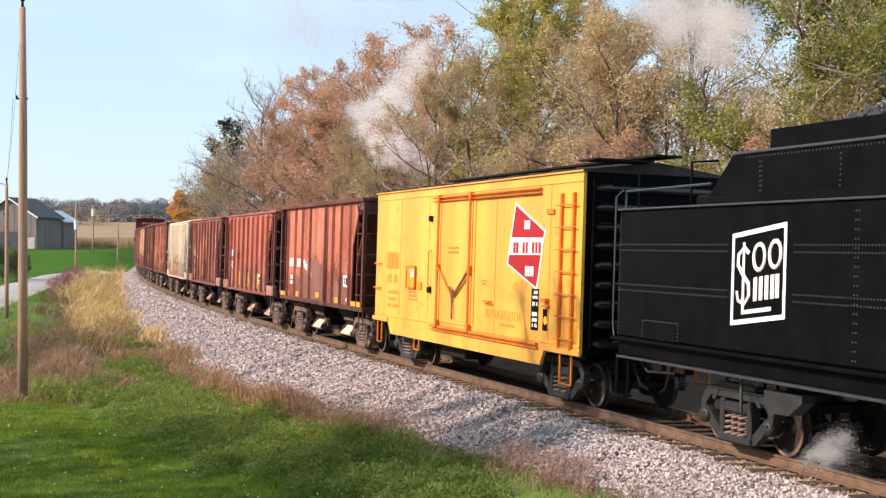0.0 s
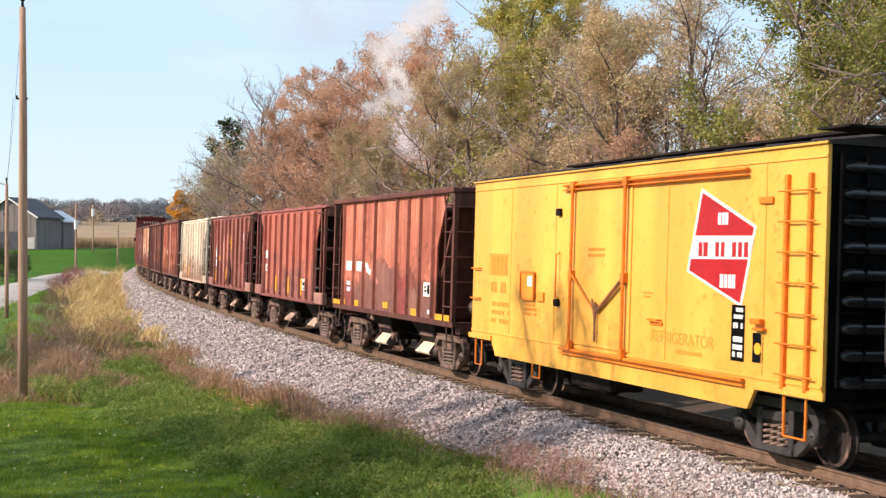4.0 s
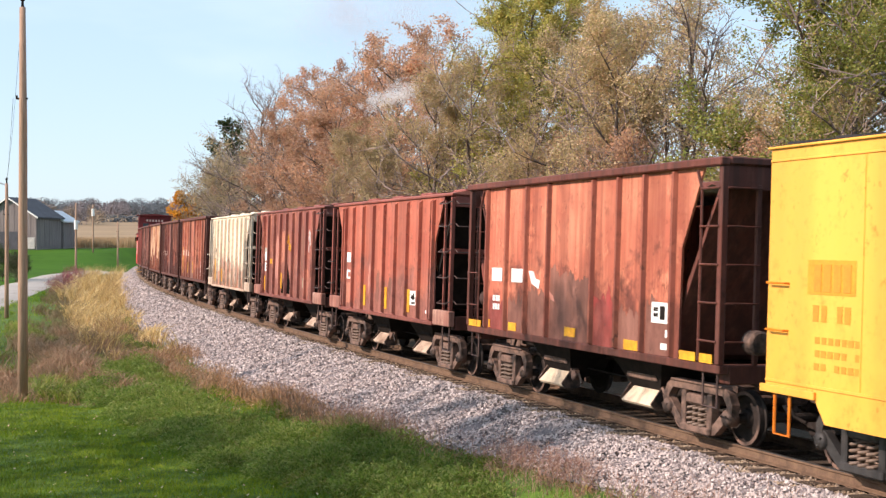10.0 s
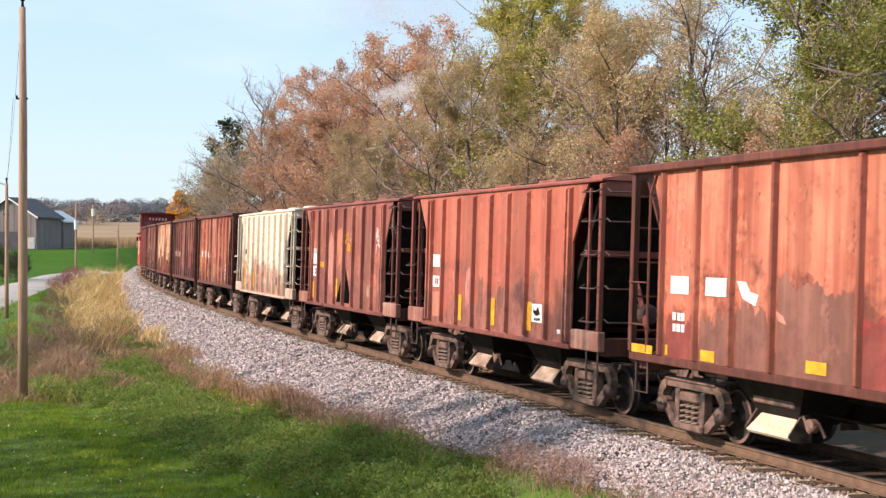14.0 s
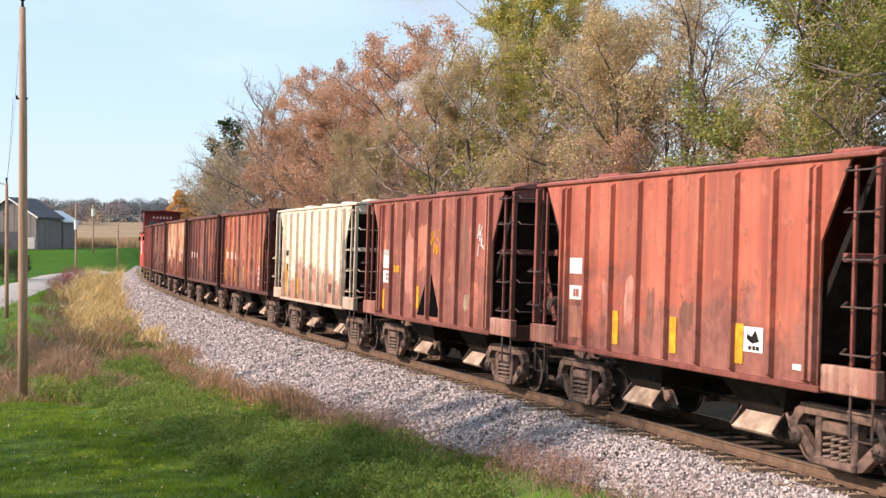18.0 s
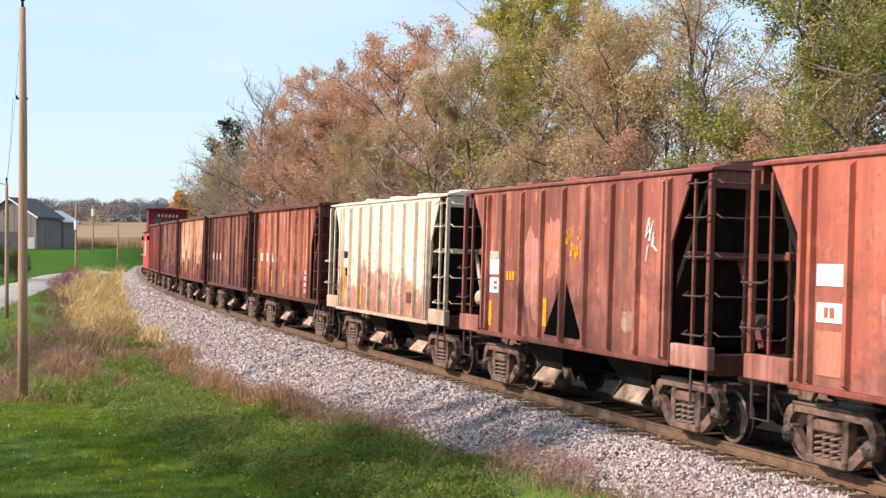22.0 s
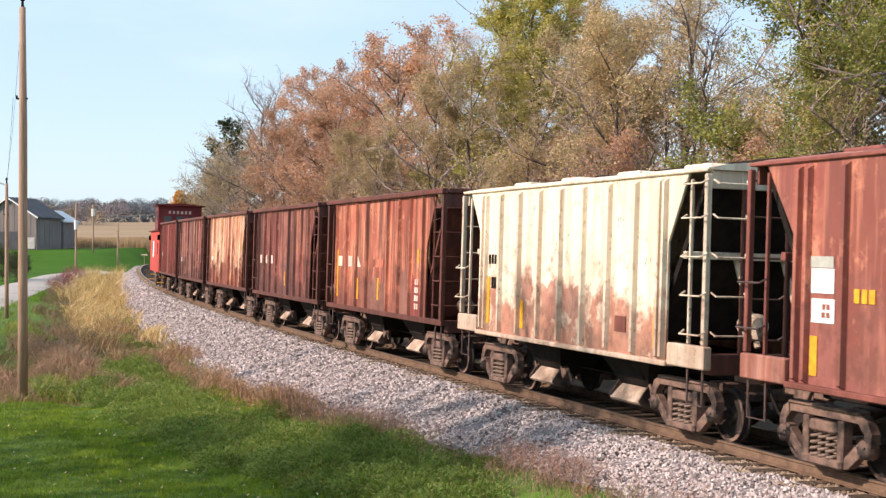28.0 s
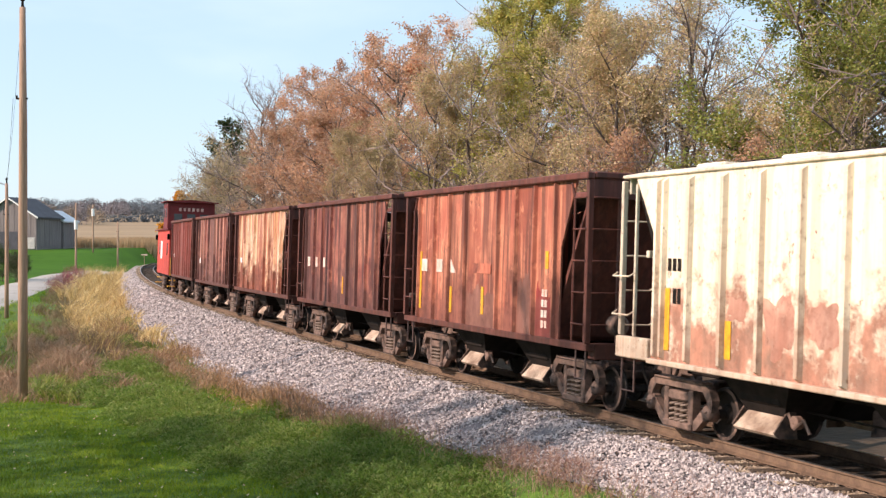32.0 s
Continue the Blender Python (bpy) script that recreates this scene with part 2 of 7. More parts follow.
M_VOID = simple("painted_hollow_shade", (0.004, 0.0035, 0.003), (0.003, 0.003, 0.003), 3.0, 0.9, 0.0, 0.0, spec=0.03)
M_WHITE = simple("white_lettering_paint", (0.86, 0.86, 0.84), (0.74, 0.73, 0.70), 9.0, 0.6, 0.0, 0.05)
M_YELLOW = simple("yellow_marking_paint", (0.82, 0.42, 0.02), (0.55, 0.24, 0.02), 6.0, 0.6, 0.0, 0.05)
M_WOODPOLE = simple("weathered_pole_wood", (0.46, 0.30, 0.21), (0.29, 0.18, 0.12), 3.0, 0.9, 0.0, 0.5, stretch=(10, 10, 0.4))

# ---------------------------------------------------------------- the line of the track
STEP = 0.5
GRID = np.arange(-110.0, 420.0, STEP)
_g = np.clip(GRID, -16.0, 172.0) / 50.0
_k = 0.000394 - 0.004145 * _g + 0.002947 * _g ** 2 - 0.000588 * _g ** 3
_a = np.concatenate([[0.0], np.cumsum((_k[1:] + _k[:-1]) / 2 * STEP)])
_zero = int(np.argmin(abs(GRID)))
HEAD = _a - _a[_zero] + 1.924213
_x = np.concatenate([[0.0], np.cumsum((np.cos(HEAD)[1:] + np.cos(HEAD)[:-1]) / 2 * STEP)])
_y = np.concatenate([[0.0], np.cumsum((np.sin(HEAD)[1:] + np.sin(HEAD)[:-1]) / 2 * STEP)])
LINE_X, LINE_Y = _x - _x[_zero] + 4.255395, _y - _y[_zero] + 23.469485
CANT = 0.032692


def line(s, w=0.0, z=0.0):
    """A point of the track: s metres along the centre line, w towards the lawn, z over the rail heads, with the cant."""
    a = float(np.interp(s, GRID, HEAD))
    wc, zc = w * math.cos(CANT) - z * math.sin(CANT), w * math.sin(CANT) + z * math.cos(CANT)
    return Vector((float(np.interp(s, GRID, LINE_X)) - math.sin(a) * wc, float(np.interp(s, GRID, LINE_Y)) + math.cos(a) * wc, zc))


def level(s, w, z):
    """The same with no cant."""
    a = float(np.interp(s, GRID, HEAD))
    return Vector((float(np.interp(s, GRID, LINE_X)) - math.sin(a) * w, float(np.interp(s, GRID, LINE_Y)) + math.cos(a) * w, z))


def toe(s):
    """Width of the ballast on the lawn's side."""
    return float(np.interp(s, (-60, -3, -1, 4.5, 9.5, 16, 26, 39.5, 64.5, 119, 200), (2.7, 2.75, 2.95, 3.3, 3.85, 4.3, 4.35, 4.25, 3.4, 3.0, 2.8)))


def near_line(x, y):
    """Arrays of s and w of points on the ground."""
    best = np.full(x.shape, 1e18)
    s = np.zeros(x.shape)
    for i in range(0, len(GRID), 2):
        d = (x - LINE_X[i]) ** 2 + (y - LINE_Y[i]) ** 2
        m = d < best
        best[m], s[m] = d[m], GRID[i]
    a = np.interp(s, GRID, HEAD)
    w = -(x - np.interp(s, GRID, LINE_X)) * np.sin(a) + (y - np.interp(s, GRID, LINE_Y)) * np.cos(a)
    return s, np.where(np.sqrt(best) > abs(w) + 3, np.sqrt(best) * np.sign(w), w)


GAUGE = 0.76


def toe_z(s):
    """Height of the ballast's foot on the lawn's side."""
    return np.interp(s, (-60, -1, 4.5, 9.5, 16), (-0.56, -0.58, -0.75, -0.9, -1.0))



def ground_z(x, y):
    """Height of the land at arrays of points."""
    far = np.interp(y, (-500, 60, 165, 190, 215, 240, 300, 520, 700, 1500, 4000), (-1.38, -1.38, -1.25, -0.4, 1.9, 2.3, 4.2, 12.4, 19.0, 40, 60))
    s, w = near_line(x, y)
    t = np.interp(s, (-60, -3, -1, 4.5, 9.5, 16, 26, 39.5, 64.5, 119, 200), (2.7, 2.75, 2.95, 3.3, 3.85, 4.3, 4.35, 4.25, 3.4, 3.0, 2.8))
    bank = np.interp(w - t, (-0.8, 0.0, 0.9, 2.6, 4.5), (-1.25, -1.0, -1.12, -1.32, -1.38))
    bank = bank + (toe_z(s) + 1.0) * np.clip(1 - (w - t) / 2.6, 0, 1)
    other = np.interp(-w, (0, 3.0, 5.5, 12, 40), (-1.2, -1.0, -0.75, -0.4, 0.5))
    z = np.where(w > 0, np.where(w < t + 4.5, np.maximum(bank, -1.38), far), other)
    z = np.where(w > 0, z + (far + 1.38) * np.clip((w - t) / 25.0, 0, 1) * (w < t + 4.5), np.where(-w > 25, np.maximum(far, z), z))
    blend = np.clip((w - 3.8) / 3.4, 0, 1)
    z = np.where((w > 0) & (y > 150), bank * (1 - blend) + far * blend, z)
    lump = np.sin(x * 0.9 + 1.3 * np.sin(y * 0.31)) * np.sin(y * 0.47 + 1.1 * np.sin(x * 0.6)) + 0.5 * np.sin(x * 2.3 + y * 1.1)
    past = w - t
    z = z + 0.25 * lump * np.clip(past / 0.8, 0, 1) * np.clip((5.5 - past) / 2.0, 0, 1) * np.clip((75 - y) / 20, 0, 1) * (w > 0) * np.where(y < 36, np.clip((3.2 - past) / 1.2, 0, 1), 1)
    z = z + np.where((y < 110) & (past > 0), 0.03 * np.sin(x * 0.9 + 0.7 * np.sin(y * 0.35)) * np.sin(y * 0.6 + 1.0), 0)
    return z, s, w

# ---------------------------------------------------------------- ground
M_LAWN = simple("mown_lawn", (0.09, 0.17, 0.014), (0.04, 0.085, 0.010), 1.6, 0.95, 0.0, 0.6, 0.05)
M_BANK = simple("rough_weedy_soil", (0.16, 0.115, 0.055), (0.075, 0.085, 0.028), 0.6, 0.95, 0.0, 0.6, 0.05)
M_FIELD = simple("green_winter_crop", (0.05, 0.135, 0.008), (0.035, 0.10, 0.008), 0.05, 0.95, 0.0, 0.3, 0.05, spec=0.1)
M_CORN = simple("dry_corn_stubble", (0.34, 0.235, 0.13), (0.25, 0.17, 0.095), 0.03, 0.95, 0.0, 0.4, 0.1, stretch=(0.3, 2.5, 1))
M_WOODFLOOR = simple("leaf_litter", (0.075, 0.05, 0.03), (0.04, 0.028, 0.018), 0.8, 0.95, 0.0, 0.6, 0.05)
M_BALLAST = simple("pink_grey_ballast", (0.33, 0.29, 0.285), (0.15, 0.13, 0.135), 9.0, 0.92, 0.0, 0.9, 0.03)
M_TAN = simple("rusty_tan_ballast", (0.40, 0.29, 0.19), (0.16, 0.12, 0.09), 9.0, 0.95, 0.0, 0.9, 0.03)
# Oily bed; the shade beneath the train is put into its near-black colour too.
M_BED = simple("oily_and_shaded_ballast", (0.04, 0.033, 0.028), (0.02, 0.017, 0.015), 8.0, 0.95, 0.0, 0.9, 0.03, spec=0.1)
M_ROAD = simple("pale_chip_seal_road", (0.42, 0.39, 0.35), (0.33, 0.30, 0.27), 0.4, 0.9, 0.0, 0.2)


def spread(dense, step, far, grow):
    lo, hi = dense
    a = list(np.arange(lo, hi + 1e-6, step))
    d, v = step, hi
    while v < far[1]:
        d *= grow
        v += d
        a.append(v)
    d, v = step, lo
    while v > far[0]:
        d *= grow
        v -= d
        a.insert(0, v)
    return np.array(a)


def make_ground():
    xs = spread((-30.0, 22.0), 0.5, (-2500, 2500), 1.12)
    ys = spread((8.0, 100.0), 0.6, (-400, 4200), 1.10)
    gx, gy = np.meshgrid(xs, ys)
    z, s, w = ground_z(gx, gy)
    rng = np.random.RandomState(3)
    z = z + rng.normal(0, 0.006, z.shape)
    nx = len(xs)
    verts = np.stack([gx.ravel(), gy.ravel(), z.ravel()], 1)
    faces, mats = [], []
    for j in range(len(ys) - 1):
        for i in range(nx - 1):
            faces.append((j * nx + i, j * nx + i + 1, (j + 1) * nx + i + 1, (j + 1) * nx + i))
            x, y, ww, ss = gx[j, i], gy[j, i], w[j, i], s[j, i]
            past = ww - toe(ss)
            if ww < 0 and abs(ww) < 60 and y < 230:
                m = 4
            elif past < 0.5 + 1.2 * math.exp(-((ss - 12) / 6) ** 2):
                m = 1
            elif y < 37.6 + 0.8 * math.sin(x * 0.8):
                m = 0
            elif y > 236 + 0.05 * x:
                m = 3
            elif y > 168 or (past > 5.0 and y > 100):
                m = 2
            elif past > 5.0 + math.sin(y * 0.4) and y > 46:
                m = 0
            else:
                m = 1
            mats.append(m)
    me = bpy.data.meshes.new("ground")
    me.from_pydata(verts.tolist(), [], faces)
    for mt in (M_LAWN, M_BANK, M_FIELD, M_CORN, M_WOODFLOOR):
        me.materials.append(mt)
    me.polygons.foreach_set("material_index", mats)
    me.polygons.foreach_set("use_smooth", [True] * len(faces))
    ob = new("ground", me)
    tagged(ob, "green lawn, weedy bank and tan farm fields running to the horizon", "ground", kind="structure")
    return ob


make_ground()


def land(x, y):
    return float(ground_z(np.array([float(x)]), np.array([float(y)]))[0][0])


def make_ballast():
    prof = [(-4.2, -1.1), (-3.2, -0.85), (-1.75, -0.24), (-1.35, -0.22), (-0.76, -0.23), (0.0, -0.24), (0.76, -0.215), (1.35, -0.21), (1.72, -0.225)]
    sh = Shape()
    ss = list(np.arange(-60, 60, 0.5)) + list(np.arange(60, 330, 2.0))
    rng = random.Random(4)
    rows = []
    for s in ss:
        t = toe(s)
        row = [line(s, w, z) for w, z in prof]
        for k in (0.3, 0.6, 0.85, 1.0, 1.15):
            w = 1.72 + (t - 1.72) * k
            z = -0.16 + (float(toe_z(s)) + 0.16) * k ** 0.92
            row.append(level(s, w + rng.uniform(-0.05, 0.05), z + rng.uniform(-0.03, 0.03)))
        rows.append(row)
    n = len(rows[0])
    sh.v = [tuple(p) for r in rows for p in r]
    sh.f = [(i * n + k, i * n + k + 1, (i + 1) * n + k + 1, (i + 1) * n + k) for i in range(len(rows) - 1) for k in range(n - 1)]
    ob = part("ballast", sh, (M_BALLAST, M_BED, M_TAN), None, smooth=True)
    # Track bed and far slope take the shade-darkened colour.
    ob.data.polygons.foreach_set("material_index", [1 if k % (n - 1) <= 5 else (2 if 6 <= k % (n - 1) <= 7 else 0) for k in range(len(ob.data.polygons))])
    tagged(ob, "sloping bed of pale pink-grey crushed stone under the track", "ballast", kind="structure")
    return ob


make_ballast()


def make_track():
    rails = bpy.data.objects.new("track", None)
    scene.collection.objects.link(rails)
    tagged(rails, "curved single railway track of rusty rails on wooden ties", "track", kind="structure")
    prof = [(-0.07, -0.175), (-0.07, -0.16), (-0.012, -0.14), (-0.012, -0.05), (-0.036, -0.035), (-0.036, -0.006), (-0.028, 0.0),
            (0.028, 0.0), (0.036, -0.006), (0.036, -0.035), (0.012, -0.05), (0.012, -0.14), (0.07, -0.16), (0.07, -0.175)]
    ss = list(np.arange(-60, 60, 1.0)) + list(np.arange(60, 330, 2.0))
    for side in (-1, 1):
        sh = Shape()
        n = len(prof)
        for s in ss:
            sh.v.extend(tuple(line(s, side * GAUGE + a, b)) for a, b in prof)
        for i in range(len(ss) - 1):
            sh.f.extend((i * n + k, i * n + k + 1, (i + 1) * n + k + 1, (i + 1) * n + k) for k in range(n - 1))
        me = sh.mesh("rail")
        me.materials.append(M_RAIL)
        me.materials.append(M_TREAD)
        me.polygons.foreach_set("material_index", [1 if (k % (n - 1)) in (5, 6, 7) else 0 for k in range(len(me.polygons))])
        part("rail", me, None, rails, "steel rail with a shiny worn head")
    tie = Shape().box(-0.115, 0.115, -1.4, 1.4, -0.36, -0.176, 0.012).mesh("tie")
    tie.materials.append(M_TIE)
    plate = Shape().box(-0.09, 0.09, -0.17, 0.17, -0.178, -0.168).mesh("tie_plate")
    plate.materials.append(M_RAIL)
    rng = random.Random(8)
    far = Shape()
    for i in range(320):
        s = -16.0 + i * 0.53
        a = float(np.interp(s, GRID, HEAD)) + rng.uniform(-0.02, 0.02)
        m = Matrix.Translation(line(s, rng.uniform(-0.06, 0.10), rng.uniform(-0.010, 0.004))) @ Matrix.Rotation(a, 4, "Z") @ Matrix.Rotation(CANT, 4, "X")
        if i < 230:
            ob = new("tie", tie)
            ob.parent, ob.matrix_basis = rails, m
            if i < 90:
                for side in (-1, 1):
                    pl = new("tie_plate", plate)
                    pl.parent, pl.matrix_basis = ob, Matrix.Translation((0, side * GAUGE, 0))
        else:
            far.box(-0.115, 0.115, -1.3, 1.3, -0.36, -0.178, 0, m)
    part("distant_ties", far, M_TIE, rails, kind="stuff")


make_track()


def make_road():
    mid = [(-17, 20), (-25, 55), (-32.5, 87), (-38, 112), (-42.3, 132), (-46.2, 153), (-49.0, 166), (-48.2, 174), (-44.5, 181), (-36, 186), (0, 205), (60, 230)]
    pts = [Vector((*p, 0)) for p in mid]
    fine = []
    for i in range(len(pts) - 1):
        for k in range(10):
            t = k / 10
            p0, p1, p2, p3 = pts[max(i - 1, 0)], pts[i], pts[i + 1], pts[min(i + 2, len(pts) - 1)]
            fine.append(0.5 * ((2 * p1) + (p2 - p0) * t + (2 * p0 - 5 * p1 + 4 * p2 - p3) * t * t + (3 * p1 - p0 - 3 * p2 + p3) * t ** 3))
    fine = [p for p in fine if p.y > 56]
    sh = Shape()
    for i, p in enumerate(fine):
        d = (fine[min(i + 1, len(fine) - 1)] - fine[max(i - 1, 0)]).normalized()
        nn = Vector((-d.y, d.x, 0))
        for o, dz in ((-3.0, -0.1), (-2.5, 0.05), (0, 0.12), (2.5, 0.05), (3.0, -0.1)):
            q = p + nn * o
            sh.v.append((q.x, q.y, land(q.x, q.y) + dz + 0.03))
    sh.f = [(i * 5 + k, i * 5 + k + 1, i * 5 + k + 6, i * 5 + k + 5) for i in range(len(fine) - 1) for k in range(4)]
    tagged(part("road", sh, M_ROAD, None, smooth=True), "pale narrow country road curving past green fields", "road", kind="structure")


make_road()

# ---------------------------------------------------------------- rolling stock
# Car space: x along the track towards the train's tail, y to the lawn's side, z over the rail heads.
CARS = []          # thing, place along the train, half the distance between its trucks
WHEELS = []        # every wheelset, in its truck's space

_wheel = Shape()
for sd in (-1, 1):
    pr = [(0.10, 0.62), (0.10, 0.665), (0.34, 0.675), (0.36, 0.655), (0.445, 0.655), (0.447, 0.685), (0.424, 0.70), (0.418, 0.785), (0.365, 0.79), (0.35, 0.74), (0.16, 0.72), (0.14, 0.78), (0.0, 0.78)]
    _wheel.lathe([(r, h * sd) for r, h in pr], (0, 0, 0), "y", 30)
_wheel.tube([(0, -1.02, 0), (0, 1.02, 0)], 0.075, 10)
for sd in (-1, 1):
    for k in range(5):
        a = 2 * math.pi * k / 5
        _wheel.tube([(0.25 * math.cos(a), sd * 0.73, 0.25 * math.sin(a)), (0.25 * math.cos(a), sd * 0.738, 0.25 * math.sin(a))], 0.022, 6)
WHEEL_MESH = _wheel.mesh("wheelset", False)
WHEEL_MESH.materials.append(M_WHEEL)
WHEEL_MESH.materials.append(M_TRUCK)
WHEEL_MESH.polygons.foreach_set("material_index", [1 if (p.index % 390) // 30 == 6 and p.index < 720 else 0 for p in WHEEL_MESH.polygons])

CHORD = [(-1.0, 0.44), (-1.02, 0.64), (-0.93, 0.80), (-0.76, 0.89), (0.76, 0.89), (0.93, 0.80), (1.02, 0.64), (1.0, 0.44), (0.89, 0.40), (0.87, 0.62), (0.74, 0.75), (-0.74, 0.75), (-0.87, 0.62), (-0.89, 0.40)]


def frame_mesh(old):
    """A cast side frame: flat top chord bent down to the journals, slanting struts, columns and a spring seat."""
    sh = Shape().prism(CHORD, "y", 0.96, 1.10)
    sh.box(-0.78, 0.78, 0.925, 1.135, 0.86, 0.905, 0.015)
    for e in (-1, 1):
        sh.prism([(e * 0.38, 0.09), (e * 0.54, 0.12), (e * 0.93, 0.44), (e * 0.90, 0.58), (e * 0.80, 0.54), (e * 0.44, 0.24)], "y", 0.97, 1.09)
        sh.box(e * 0.385 - 0.065, e * 0.385 + 0.065, 0.94, 1.12, 0.18, 0.74, 0.02)
        sh.box(e * 0.96 - 0.05, e * 0.96 + 0.05, 0.95, 1.12, 0.44, 0.62, 0.02)
    sh.box(-0.45, 0.45, 0.93, 1.15, 0.085, 0.21, 0.025)
    if old:
        sh.prism([(-0.7, 0.70), (-0.5, 0.98), (0.5, 0.98), (0.7, 0.70), (0.6, 0.68), (0.45, 0.90), (-0.45, 0.90), (-0.6, 0.68)], "y", 0.95, 1.11)
    return sh


def coil(sh, x, y, z0, z1, r):
    pts = []
    turns = 4
    for i in range(turns * 8 + 1):
        a = 2 * math.pi * i / 8
        pts.append((x + r * math.cos(a), y + r * math.sin(a), z0 + (z1 - z0) * i / (turns * 8)))
    sh.tube(pts, 0.027, 5)


_f1, _f2 = frame_mesh(False).mesh("side_frame"), frame_mesh(True).mesh("side_frame")
_sp = Shape()
coil(_sp, 0.0, 1.06, 0.20, 0.54, 0.078)
SPRING = _sp.mesh("spring")
_bl = Shape().box(-0.30, 0.30, -1.13, 1.13, 0.54, 0.70, 0.03).box(-0.2, 0.2, -0.5, 0.5, 0.66, 0.86, 0.03)
_bl.tube([(0, 0, 0.8), (0, 0, 0.98)], 0.18, 12)
BOLSTER = _bl.mesh("bolster")
_jb = Shape()
for cx in (0.0,):
    _jb.lathe([(0.0, 1.17), (0.06, 1.17), (0.09, 1.15), (0.125, 1.13), (0.125, 0.95), (0.0, 0.95)], (cx, 0, 0.42), "y", 14)
    for k in range(3):
        a = 2 * math.pi * k / 3 + 0.5
        _jb.tube([(cx + 0.07 * math.cos(a), 1.15, 0.42 + 0.07 * math.sin(a)), (cx + 0.07 * math.cos(a), 1.18, 0.42 + 0.07 * math.sin(a))], 0.018, 6)
JOURNAL = _jb.mesh("journal_bearing")
_bs = Shape()
for cx in (-0.40, 0.40):
    _bs.box(cx - 0.05, cx + 0.05, 0.62, 0.84, 0.25, 0.52, 0.015)
    _bs.box(cx - 0.04, cx + 0.04, -0.84, 0.84, 0.30, 0.37, 0.01)
BRAKE = _bs.mesh("brake_beam")
for _m in (SPRING, JOURNAL):
    _m.polygons.foreach_set("use_smooth", [True] * len(_m.polygons))


_painted = {}


def painted(me, mat):
    """One copy of a mesh for each material."""
    if (me.name, mat.name) not in _painted:
        c = me.copy()
        c.materials.append(mat)
        _painted[me.name, mat.name] = c
    return _painted[me.name, mat.name]


def truck(car, x, mat, old=False, base=1.78):
    body = part("truck", painted(BOLSTER, mat), None, car)
    body.location = (x, 0, 0)
    k = base / 1.78
    for sd in (1, -1):
        for me, nm, dx in ((_f2 if old else _f1, "side_frame", 0), (SPRING, "spring", -0.175), (SPRING, "spring", 0.001), (SPRING, "spring", 0.175), (JOURNAL, "journal_bearing", -base / 2), (JOURNAL, "journal_bearing", base / 2)):
            ob = part(nm, painted(me, M_SPRING if nm == "spring" else mat), None, body)
            ob.location = (dx, 0, 0)
            ob.scale = (k if dx == 0 else 1, sd, 1)
    part("brake_beam", painted(BRAKE, mat), None, body)
    for dx in (-base / 2, base / 2):
        ws = part("wheelset", WHEEL_MESH, None, body)
        ws.location = (dx, 0, 0.42)
        WHEELS.append((ws, dx))
    return body


def coupler(car, x, mat):
    sg = 1 if x > 0 else -1
    sh = Shape().box(min(x, x + sg * 0.35), max(x, x + sg * 0.35), -0.09, 0.09, 0.80, 0.98, 0.02)
    sh.box(min(x + sg * 0.33, x + sg * 0.62), max(x + sg * 0.33, x + sg * 0.62), -0.16, 0.14, 0.74, 1.04, 0.04)
    part("coupler", sh, mat, car, "rusty cast knuckle coupler")
    hose = Shape()
    pts = [(x, 0.35, 0.95), (x + sg * 0.12, 0.36, 0.75), (x + sg * 0.28, 0.33, 0.52), (x + sg * 0.5, 0.28, 0.45)]
    hose.tube(pts, 0.028, 6)
    part("brake_hose", hose, M_SOOT_SHADE, car, "black rubber air hose")


def new_car(name, label, place, half, category):
    car = bpy.data.objects.new(name, None)
    scene.collection.objects.link(car)
    tagged(car, label, category, "cars of the train")
    CARS.append((car, place, half))
    return car


def bent_rung(x0, x1, y, z, out=0.09, drop=0.05):
    return [(x0, y, z), (x0, y + out, z - drop), (x1, y + out, z - drop), (x1, y, z)]


